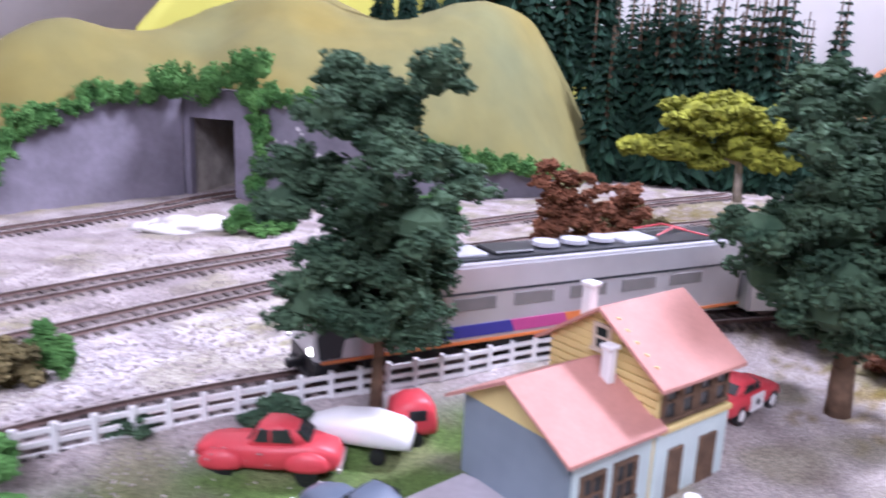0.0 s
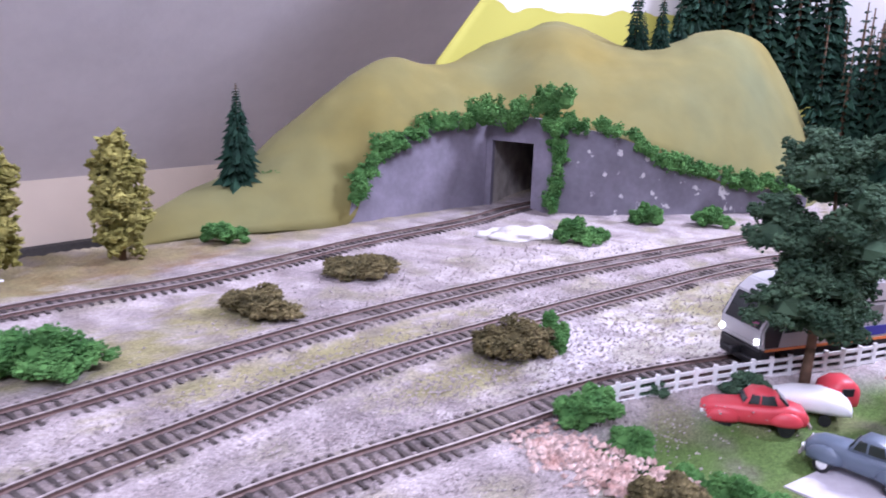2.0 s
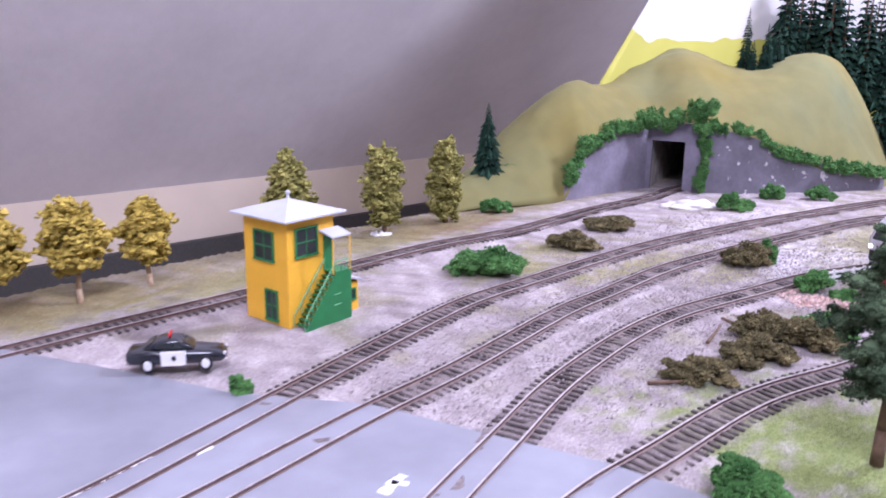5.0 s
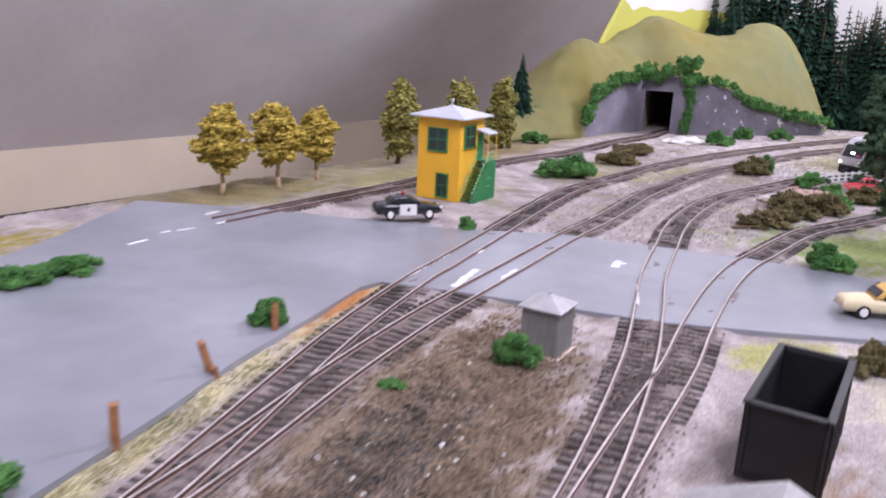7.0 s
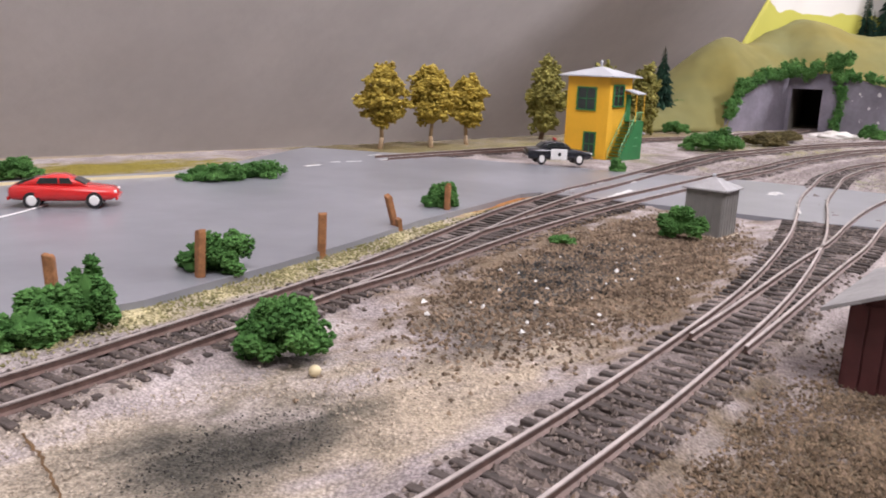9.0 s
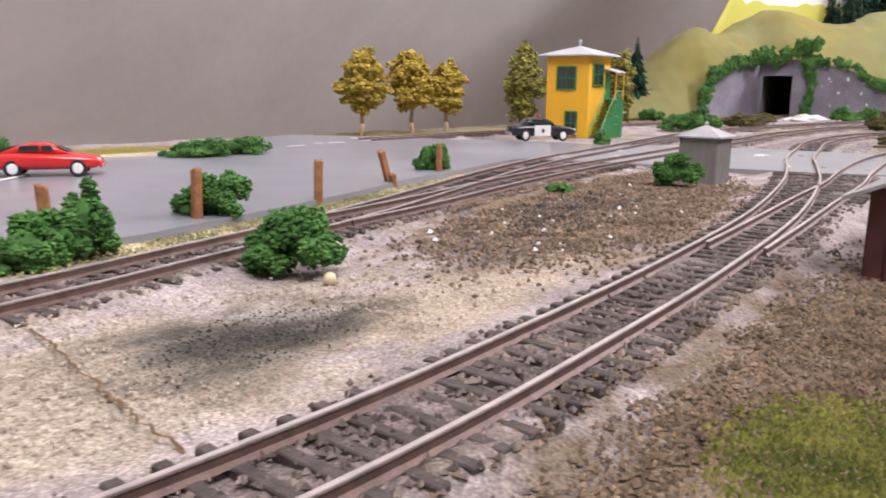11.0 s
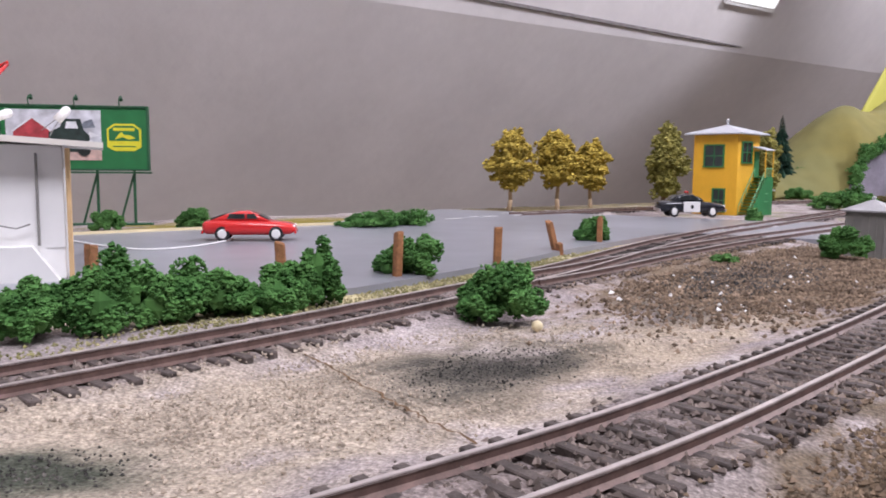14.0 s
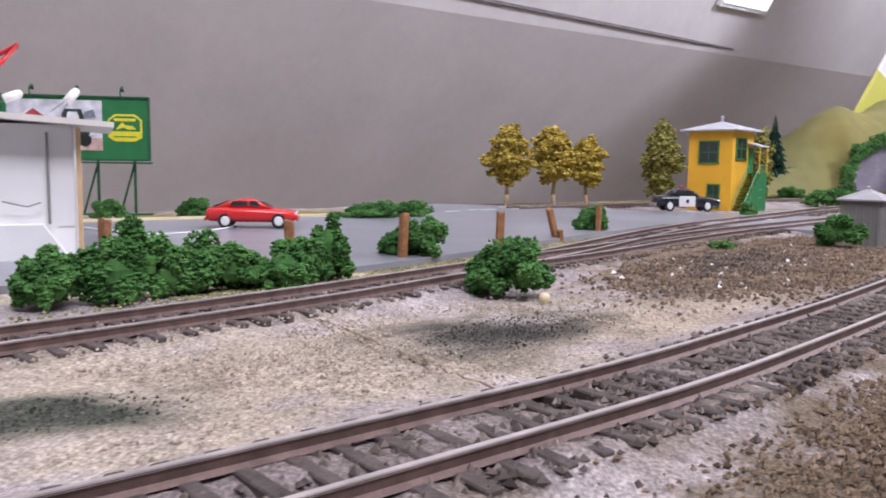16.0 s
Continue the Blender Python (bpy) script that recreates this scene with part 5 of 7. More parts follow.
def loco(m):
    top = empty("locomotive", "silver and charcoal diesel locomotive with lit headlights", "locomotive", m)
    L, w = 0.118, 0.0172
    side = [(-L, 0.010), (L * 0.985, 0.010), (L, 0.013), (L * 0.995, 0.0215), (L * 0.93, 0.0365), (L * 0.86, 0.0430), (L * 0.78, 0.0452), (-L * 0.96, 0.0452), (-L, 0.0430)]
    shell = prism("body", side, -w, w, M["silver"], top, "silver painted body shell", 0.0012)
    # charcoal roof with sloping shoulders, and the dark band behind the cab
    bm = bmesh.new()
    vs = [(-L * 0.985, -w - 0.0004, 0.0325), (L * 0.74, -w - 0.0004, 0.0325), (L * 0.70, -w + 0.005, 0.0462), (-L * 0.985, -w + 0.005, 0.0462)]
    q = [bm.verts.new(v) for v in vs] + [bm.verts.new((x, -yy, z)) for x, yy, z in vs]
    for f in ((0, 1, 2, 3), (7, 6, 5, 4), (3, 2, 6, 7), (1, 5, 6, 2), (0, 3, 7, 4)):
        bm.faces.new([q[i] for i in f])
    bmesh.ops.recalc_face_normals(bm, faces=bm.faces)
    part("roof", bm, CHAR, top, "charcoal roof with sloped shoulders")
    for s in (1, -1):
        pts = [(L * 0.90, 0.012), (L * 0.975, 0.012), (L * 0.985, 0.0215), (L * 0.915, 0.0370), (L * 0.80, 0.0452), (L * 0.70, 0.0452), (L * 0.86, 0.0360)]
        prism("cab_band", pts, s * w, s * (w + 0.0005), CHAR, top, "dark diagonal cab band")
        pts = [(L * 0.80, 0.0200), (L * 0.875, 0.0200), (L * 0.83, 0.0335), (L * 0.795, 0.0335)]
        prism("cab_side_window", pts, s * w, s * (w + 0.0007), M["glass"], top)
        prism("sill_stripe", [(-L, 0.0100), (L * 0.97, 0.0100), (L * 0.97, 0.0114), (-L, 0.0114)], s * w, s * (w + 0.0006), STRIPES[0], top, "orange sill stripe")
        for k, (a, b) in enumerate(((-0.30, -0.05), (-0.05, 0.20), (0.20, 0.55))):
            prism("side_stripe", [(L * a, 0.0130), (L * b, 0.0130), (L * (b + 0.02), 0.0185), (L * (a + 0.02), 0.0185)], s * w, s * (w + 0.0005), STRIPES[k], top, ("orange", "magenta", "dark blue")[k] + " livery stripe")
        for x in (0.70, 0.62):
            bm = bmesh.new()
            rod(bm, (L * x, s * (w + 0.0012), 0.013), (L * x, s * (w + 0.0012), 0.030), 0.0004, n=6)
            part("grab_rail", bm, MATTE_RED, top, "red grab rail")
        for i in range(5):
            boxpart("side_grille", (L * (-0.75 + i * 0.26), min(s * w, s * (w + 0.0006)), 0.0250), (L * (-0.57 + i * 0.26), max(s * w, s * (w + 0.0006)), 0.0310), M["grey"], top, 0.0002)
    # sloping face: windscreen, mask, lamps
    n = Vector((0.0365 - 0.0215, 0, (0.995 - 0.93) * L)).normalized()

    def face(u0, u1, y0, y1, d, nm, material, label=""):
        a, b = Vector((L * 0.995, 0, 0.0215)), Vector((L * 0.93, 0, 0.0365))
        q = [a.lerp(b, u) + Vector((0, yy, 0)) for u, yy in ((u0, y0), (u0, y1), (u1, y1), (u1, y0))]
        vs = [v + n * d for v in q] + [v - n * 0.0006 for v in q]
        return mesh_ob(nm, vs, [(0, 1, 2, 3), (7, 6, 5, 4), (0, 4, 5, 1), (1, 5, 6, 2), (2, 6, 7, 3), (3, 7, 4, 0)], material, top, label)
    face(0.02, 0.98, -w * 0.80, w * 0.80, 0.0003, "front_mask", M["black"], "black front mask")
    face(0.45, 0.95, -w * 0.76, -w * 0.05, 0.0006, "windscreen", M["glass"])
    face(0.45, 0.95, w * 0.05, w * 0.76, 0.0006, "windscreen", M["glass"])
    face(0.06, 0.22, w * 0.30, w * 0.68, 0.0006, "emblem_bar", STRIPES[1], "coloured emblem bar")
    face(1.02, 1.16, -w * 0.28, w * 0.28, 0.0012, "number_box", M["black"])
    a = Vector((L * 0.995, 0, 0.0215)).lerp(Vector((L * 0.93, 0, 0.0365)), 0.33)
    for yy in (-0.0014, 0.0014):
        bm = bmesh.new()
        p = a + Vector((0, yy, 0))
        rod(bm, p, p + n * 0.0012, 0.0013, n=14)
        part("upper_headlight", bm, LAMP, top, "lit upper headlight")
    for s in (1, -1):
        bm = bmesh.new()
        rod(bm, (L * 0.985, s * w * 0.82, 0.0150), (L * 1.006, s * w * 0.82, 0.0150), 0.0016, n=16)
        part("lower_headlight", bm, LAMP, top, "lit lower headlight")
    boxpart("front_apron", (L * 0.90, -w * 0.97, 0.0015), (L * 0.99, w * 0.97, 0.0105), M["black"], top, 0.001)
    boxpart("snow_plough", (L * 0.97, -w * 0.8, 0.0008), (L * 1.005, w * 0.8, 0.0045), M["black"], top, 0.0006)
    boxpart("coupler", (L * 0.98, -0.0022, 0.0040), (L * 1.05, 0.0022, 0.0075), M["black"], top, 0.0006)
    bm = bmesh.new()
    rod(bm, (L * 1.03, -0.003, 0.005), (L * 1.035, -0.004, 0.0005), 0.0004, n=6)
    part("air_hose", bm, M["grey"], top)
    boxpart("fuel_tank", (-L * 0.30, -w * 0.92, 0.0025), (L * 0.30, w * 0.92, 0.0105), M["black"], top, 0.001)
    for x in (-0.62, 0.62):
        bogie(top, L * x, 0.0135)
    for i, x in enumerate((0.60, 0.38, 0.17, -0.46)):
        boxpart("roof_hatch", (L * (x - 0.09), -0.0085, 0.0455), (L * (x + 0.09), 0.0085, 0.0478), M["roof"] if i in (1, 3) else CHAR, top, 0.0006)
    for i in range(3):
        bm = bmesh.new()
        rod(bm, (L * (-0.02 - 0.14 * i), 0, 0.0470), (L * (-0.02 - 0.14 * i), 0, 0.0488), 0.0068, 0.0064, 18)
        part("roof_fan", bm, M["roof"], top, "pale round roof fan")
    for i in range(3):
        bm = bmesh.new()
        rod(bm, (L * 0.74, -0.004 + i * 0.003, 0.0468), (L * 0.80, -0.004 + i * 0.003, 0.0468), 0.0009, 0.0005, 8)
        part("horn", bm, M["black"], top)
    # folded pantograph at the rear
    pan = boxpart("pantograph", (-L * 0.86, -0.009, 0.0475), (-L * 0.52, -0.0078, 0.0487), M["grey"], top)
    for yy in (-0.0085, 0.0085):
        bm = bmesh.new()
        rod(bm, (-L * 0.84, yy, 0.0465), (-L * 0.66, yy * 0.5, 0.0515), 0.0005, n=6)
        rod(bm, (-L * 0.66, yy * 0.5, 0.0515), (-L * 0.54, yy, 0.0490), 0.0005, n=6)
        part("arm", bm, MATTE_RED, pan)


GLOW = mat("lit_coach_window", (0.80, 0.55, 0.15), 0.4, vary=0.1, scale=60)


def coach(m):
    top = empty("railway_coach", "silver double-deck coach with yellow lit windows", "railway coach", m)
    L, w = 0.142, 0.0175
    prism("body", [(-L, 0.005), (L, 0.005), (L, 0.044), (L * 0.985, 0.0485), (-L * 0.985, 0.0485), (-L, 0.044)], -w, w, M["silver"], top, "brushed silver body", 0.0015)
    boxpart("roof", (-L * 0.97, -w * 0.72, 0.0480), (L * 0.97, w * 0.72, 0.0502), M["roof"], top, 0.0015)
    for s in (1, -1):
        for z0, z1 in ((0.0115, 0.0195), (0.0315, 0.0395)):
            for i in range(15):
                x = L * (-0.66 + i * 0.088)
                boxpart("window", (x, min(s * w, s * (w + 0.0005)), z0), (x + L * 0.062, max(s * w, s * (w + 0.0005)), z1), GLOW, top, 0.0002)
        prism("band", [(-L * 0.7, 0.0235), (L * 0.66, 0.0235), (L * 0.66, 0.0275), (-L * 0.7, 0.0275)], s * w, s * (w + 0.0004), STRIPES[2], top, "dark blue side band")
        prism("band", [(-L * 0.1, 0.0240), (L * 0.3, 0.0240), (L * 0.3, 0.0270), (-L * 0.1, 0.0270)], s * (w + 0.0004), s * (w + 0.0007), STRIPES[0], top, "orange side band")
        for x in (-0.82, 0.82):
            boxpart("door", (L * (x - 0.05), min(s * w, s * (w + 0.0006)), 0.0140), (L * (x + 0.05), max(s * w, s * (w + 0.0006)), 0.0360), M["grey"], top, 0.0002)
            boxpart("end_window", (L * (x - 0.16), min(s * w, s * (w + 0.0005)), 0.0240), (L * (x - 0.10), max(s * w, s * (w + 0.0005)), 0.0330), M["glass"], top, 0.0002)
    boxpart("gangway", (L * 0.99, -0.008, 0.010), (L * 1.02, 0.008, 0.040), M["black"], top, 0.0006)
    for x in (-0.78, 0.78):
        bogie(top, L * x, 0.0125)


S_FRONT = arc_of(-0.072, 0.333)
loco(on_track(S_FRONT, 0.236))
coach(on_track(S_FRONT + 0.246, 0.284))


# ---- fence ----
def fence():
    top = empty("fence", "low white ranch fence along the railway", "fence")
    path, tan = curve_at(FENCE, 0.0125)
    z = -0.0005
    for x, y in path:
        boxpart("post", (x - 0.0011, y - 0.0011, z - 0.004), (x + 0.0011, y + 0.0011, z + 0.0135), M["white"], top)
    for (x0, y0), (x1, y1) in zip(path[:-1], path[1:]):
        for h in (0.0025, 0.0068, 0.0112):
            bm = bmesh.new()
            d = Vector((x1 - x0, y1 - y0, 0))
            box(bm, (0, -0.0006, -0.0009), (d.length, 0.0006, 0.0009), 0, frame2((x0, y0), d, z + h))
            part("fence_rail", bm, M["white"], top)


fence()


# ---- house ----
def house():
    m = Matrix.Translation((-0.007, 0.290, -0.011)) @ Matrix.Rotation(math.radians(-53), 4, "Z")
    top = empty("house", "yellow and blue station house with pink-red roofs", "house", m)
    red = mat("pink_red_roof", (0.50, 0.24, 0.195), 0.7, vary=0.08, scale=80, fine=0.04)
    blue = mat("grey_blue_plaster", (0.22, 0.27, 0.31), 0.75, vary=0.08, scale=60)
    clap = mat("pale_yellow_boards", (0.72, 0.58, 0.24), 0.7, vary=0.06, scale=80)
    mint = mat("pale_mint_plaster", (0.62, 0.74, 0.72), 0.75, vary=0.06, scale=80)

    def gabled(x0, x1, y0, y1, zw, zr, lower, upper, nm):
        boxpart("wall", (x0, y0, 0), (x1, y1, zw), lower, top, 0.0003)
        xm = (x0 + x1) / 2
        bm = bmesh.new()
        vs = [(x0, y0 - 0.0003, zw), (x1, y0 - 0.0003, zw), (xm, y0 - 0.0003, zr)]
        a = [bm.verts.new(v) for v in vs]
        b = [bm.verts.new((x, y1, z)) for x, _, z in vs]
        bm.faces.new(a); bm.faces.new(b[::-1])
        for i in range(3):
            bm.faces.new((a[i], b[i], b[(i + 1) % 3], a[(i + 1) % 3]))
        bmesh.ops.recalc_face_normals(bm, faces=bm.faces)
        part("gable", bm, upper, top)
        o, t = 0.005, 0.0014
        for s in (-1, 1):
            xe = xm + s * ((x1 - x0) / 2 + o)
            ze = zr - (zr - zw) * (abs(xe - xm) / ((x1 - x0) / 2))
            q = [(xm, y0 - o, zr), (xm, y1 + o * 0.3, zr), (xe, y1 + o * 0.3, ze), (xe, y0 - o, ze)]
            vs = q + [(x, yy, z + t) for x, yy, z in q]
            mesh_ob("roof", vs, [(0, 1, 2, 3), (7, 6, 5, 4), (0, 4, 5, 1), (1, 5, 6, 2), (2, 6, 7, 3), (3, 7, 4, 0)], red, top, "pink-red roof slope")

    gabled(0, 0.052, 0.0, 0.041, 0.031, 0.045, blue, clap, "wing")
    gabled(0.002, 0.053, 0.041, 0.083, 0.047, 0.064, clap, clap, "main")
    # board lines on the gable end of the main house
    for i in range(10):
        z = 0.033 + i * 0.0030
        k = 1 if z < 0.047 else (0.064 - z) / 0.017
        boxpart("clapboard", (0.0275 - 0.0255 * k, 0.0402, z), (0.0275 + 0.0255 * k, 0.0410, z + 0.0022), clap, top)
    window(top, (0.0245, 0.049), (0.0300, 0.057), 0, (0.0402, -1), 1, 2, M["tan"])
    boxpart("ground_storey", (0.0531, 0.0415, 0), (0.0542, 0.0828, 0.026), mint, top)
    boxpart("shop_front", (0.0521, 0.002, 0), (0.0530, 0.0405, 0.025), mint, top)
    boxpart("sill_board", (0.0531, 0.0415, 0.0262), (0.0556, 0.0828, 0.0285), clap, top, 0.0003, "yellow ledge between the storeys")
    for i in range(4):
        yy = 0.044 + i * 0.0098
        window(top, (yy, 0.031), (yy + 0.006, 0.043), 1, (0.0531, 1), 1, 2, M["trunk"])
    for yy, wdt in ((0.048, 0.008), (0.066, 0.010)):
        boxpart("door", (0.0541, yy, 0.0), (0.0552, yy + wdt, 0.019), M["trunk"], top, 0.0002, "dark brown door")
    for yy in (0.006, 0.022):
        window(top, (yy, 0.007), (yy + 0.009, 0.020), 1, (0.053, 1), 2, 2, M["trunk"])
    ch = boxpart("chimney", (0.0330, 0.0330, 0.032), (0.0372, 0.0370, 0.0535), M["white"], top, 0.0005, "pale chimney")
    boxpart("chimney_cap", (0.0324, 0.0324, 0.0525), (0.0378, 0.0376, 0.0542), M["white"], ch, 0.0004)
    ch = boxpart("chimney", (0.0120, 0.044, 0.050), (0.0165, 0.0485, 0.0690), M["white"], top, 0.0005, "pale chimney")
    boxpart("chimney_cap", (0.0114, 0.0434, 0.0680), (0.0171, 0.0491, 0.0698), M["white"], ch, 0.0004)
    return top


house()
slab = [(-0.075, 0.226), (-0.006, 0.286), (0.030, 0.258), (-0.030, 0.192)]
tagged(mesh_ob("driveway", [(x, y, -0.0100) for x, y in slab] + [(x, y, -0.0140) for x, y in slab], [(3, 2, 1, 0), (4, 5, 6, 7), (0, 1, 5, 4), (1, 2, 6, 5), (2, 3, 7, 6), (3, 0, 4, 7)], mat("pale_drive_slab", (0.50, 0.47, 0.50), 0.8, vary=0.12, scale=40, fine=0.06, bump=0.0003)), "pale grey drive slab beside the house", "driveway", kind="structure")
for i, (x, y) in enumerate(((0.055, 0.258), (0.070, 0.263), (0.066, 0.252))):
    bm = bmesh.new()
    rod(bm, (0, 0, 0), (0, 0, 0.008), 0.0024, 0.0028, 12)
    rod(bm, (0, 0, 0.008), (0, 0, 0.0085), 0.0030, 0.0030, 12)
    ob = part("barrel", bm, (M["trunk"], M["white"], M["trunk"])[i])
    ob.matrix_world = pose(x, y, -0.011)
    tagged(ob, "small wooden barrel by the house front", "barrel", "barrels")


# ---- hut, hopper, maroon shed, white building ----
def hut():
    top = empty("hut", "small grey trackside hut with pyramid roof", "hut", frame2((-0.506, -0.290), (0.49, 0.872)))
    s = 0.0205
    body = boxpart("wall", (0, 0, 0), (s, s, 0.0245), M["grey"], top, 0.0004)
    for i in range(6):
        boxpart("plank_batten", (-0.0004, 0.001 + i * 0.0037, 0.0005), (0, 0.0014 + i * 0.0037, 0.024), M["grey"], body)
        boxpart("plank_batten", (0.001 + i * 0.0037, -0.0004, 0.0005), (0.0014 + i * 0.0037, 0, 0.024), M["grey"], body)
    hip_roof("roof", -0.0018, s + 0.0018, -0.0018, s + 0.0018, 0.0245, 0.031, mat("hut_roof_grey", (0.36, 0.35, 0.36), 0.6, vary=0.15, scale=120, fine=0.06), top, 0.0008, "pale grey pyramid roof")
    bm = bmesh.new()
    bmesh.ops.create_uvsphere(bm, u_segments=8, v_segments=6, radius=0.0011, matrix=Matrix.Translation((s / 2, s / 2, 0.0315)))
    part("finial", bm, M["roof"], top, smooth=True)
    boxpart("base", (-0.002, -0.002, -0.001), (s + 0.002, s + 0.002, 0.0006), M["tan"], top, 0.0003, "pale base slab")


hut()


def hopper():
    top = empty("hopper_wagon", "black open hopper wagon standing beside the track", "wagon", frame2((-0.424, -0.381), (-0.51, -0.86)))
    L, w, h, t = 0.033, 0.0135, 0.036, 0.0014
    boxpart("floor", (-L, -w, 0.008), (L, w, 0.010), M["black"], top)
    for s in (1, -1):
        boxpart("side", (-L, min(s * w, s * (w - t)), 0.006), (L, max(s * w, s * (w - t)), h), M["black"], top, 0.0003)
        boxpart("end", (min(s * L, s * (L - t)), -w + t, 0.006), (max(s * L, s * (L - t)), w - t, h), M["black"], top, 0.0003)
        for i in range(6):
            x = -L + 0.004 + i * (2 * L - 0.008) / 5
            boxpart("rib", (x - 0.0008, min(s * w, s * (w + 0.0014)), 0.005), (x + 0.0008, max(s * w, s * (w + 0.0014)), h), M["black"], top)
        boxpart("top_rim", (-L - 0.001, min(s * (w - t), s * (w + 0.0016)), h), (L + 0.001, max(s * (w - t), s * (w + 0.0016)), h + 0.0014), M["black"], top, 0.0003)
        boxpart("end_rim", (min(s * (L - t), s * (L + 0.001)), -w, h), (max(s * (L - t), s * (L + 0.001)), w, h + 0.0014), M["black"], top, 0.0003)
        boxpart("skirt", (s * L * 0.6 - 0.007, -w * 0.7, 0.0), (s * L * 0.6 + 0.007, w * 0.7, 0.008), M["black"], top, 0.0006)


hopper()


def shed():
    maroon = mat("maroon_boards", (0.085, 0.022, 0.022), 0.7, vary=0.2, scale=90, bump=0.0003)
    grey = mat("weathered_grey_roof", (0.30, 0.29, 0.29), 0.8, vary=0.15, scale=60, fine=0.1, bump=0.0004)
    top = empty("shed", "maroon wooden shed with weathered grey roof", "shed", frame2((-0.503, -0.489), (0.49, 0.87)))
    L, W, h, r = 0.050, 0.044, 0.024, 0.034
    body = prism("wall", [(0, 0), (L, 0), (L, h), (0, h)], -W, 0, maroon, top)
    bm = bmesh.new()
    a = [bm.verts.new(v) for v in ((0, 0, h), (0, -W, h), (0, -W / 2, r - 0.001))]
    b = [bm.verts.new(v) for v in ((L, 0, h), (L, -W, h), (L, -W / 2, r - 0.001))]
    bm.faces.new(a); bm.faces.new(b[::-1])
    for i in range(3):
        bm.faces.new((a[i], b[i], b[(i + 1) % 3], a[(i + 1) % 3]))
    bmesh.ops.recalc_face_normals(bm, faces=bm.faces)
    part("gable", bm, maroon, top)
    for s in (1, -1):
        ye = -W / 2 + s * (W / 2 + 0.006)
        ze = r - (r - h) * ((W / 2 + 0.006) / (W / 2))
        q = [(-0.006, -W / 2, r), (L + 0.006, -W / 2, r), (L + 0.006, ye, ze), (-0.006, ye, ze)]
        vs = q + [(x, y, z + 0.0011) for x, y, z in q]
        mesh_ob("roof", vs, [(0, 1, 2, 3), (7, 6, 5, 4), (0, 4, 5, 1), (1, 5, 6, 2), (2, 6, 7, 3), (3, 7, 4, 0)], grey, top, "weathered grey roof slope")
    for i in range(9):
        boxpart("board", (-0.0006, -W + 0.002 + i * 0.0047, 0), (0, -W + 0.0060 + i * 0.0047, h), maroon, top)
    for i in range(10):
        boxpart("board", (0.002 + i * 0.0047, 0, 0), (0.0062 + i * 0.0047, 0.0006, h), maroon, top)


shed()


def white_building():
    top = empty("white_building", "plain white warehouse with wooden corner post", "building", frame2((-0.822, -0.503), (-0.75, -0.66), 0.003))
    W, D, h = 0.085, 0.06, 0.050
    boxpart("wall", (0.002, -D, 0), (W, -0.001, h), M["white"], top, 0.0004)
    prism("plinth", [(0.004, 0.0), (W, 0.0), (W, 0.013), (0.013, 0.013)], -0.001, 0.006, M["white"], top)
    boxpart("corner_post", (-0.0005, -0.003, -0.001), (0.0012, 0.0005, h - 0.001), mat("pale_pine_wood", (0.62, 0.42, 0.22), 0.7, vary=0.12, scale=120), top, 0.0003, "pale wooden corner post")
    boxpart("wall_panel", (0.0022, -0.0008, 0.012), (0.0085, -0.0006, h - 0.001), M["white"], top)
    mesh_ob("roof", [(-0.012, 0.010, h - 0.001), (W + 0.004, 0.010, h + 0.005), (W + 0.004, -D, h + 0.005), (-0.012, -D, h - 0.001), (-0.012, 0.010, h + 0.001), (W + 0.004, 0.010, h + 0.0075), (W + 0.004, -D, h + 0.0075), (-0.012, -D, h + 0.001)], [(0, 1, 2, 3), (7, 6, 5, 4), (0, 4, 5, 1), (1, 5, 6, 2), (2, 6, 7, 3), (3, 7, 4, 0)], mat("pale_card", (0.74, 0.70, 0.64), 0.7, vary=0.05, scale=60), top, "thin pale roof board")


white_building()


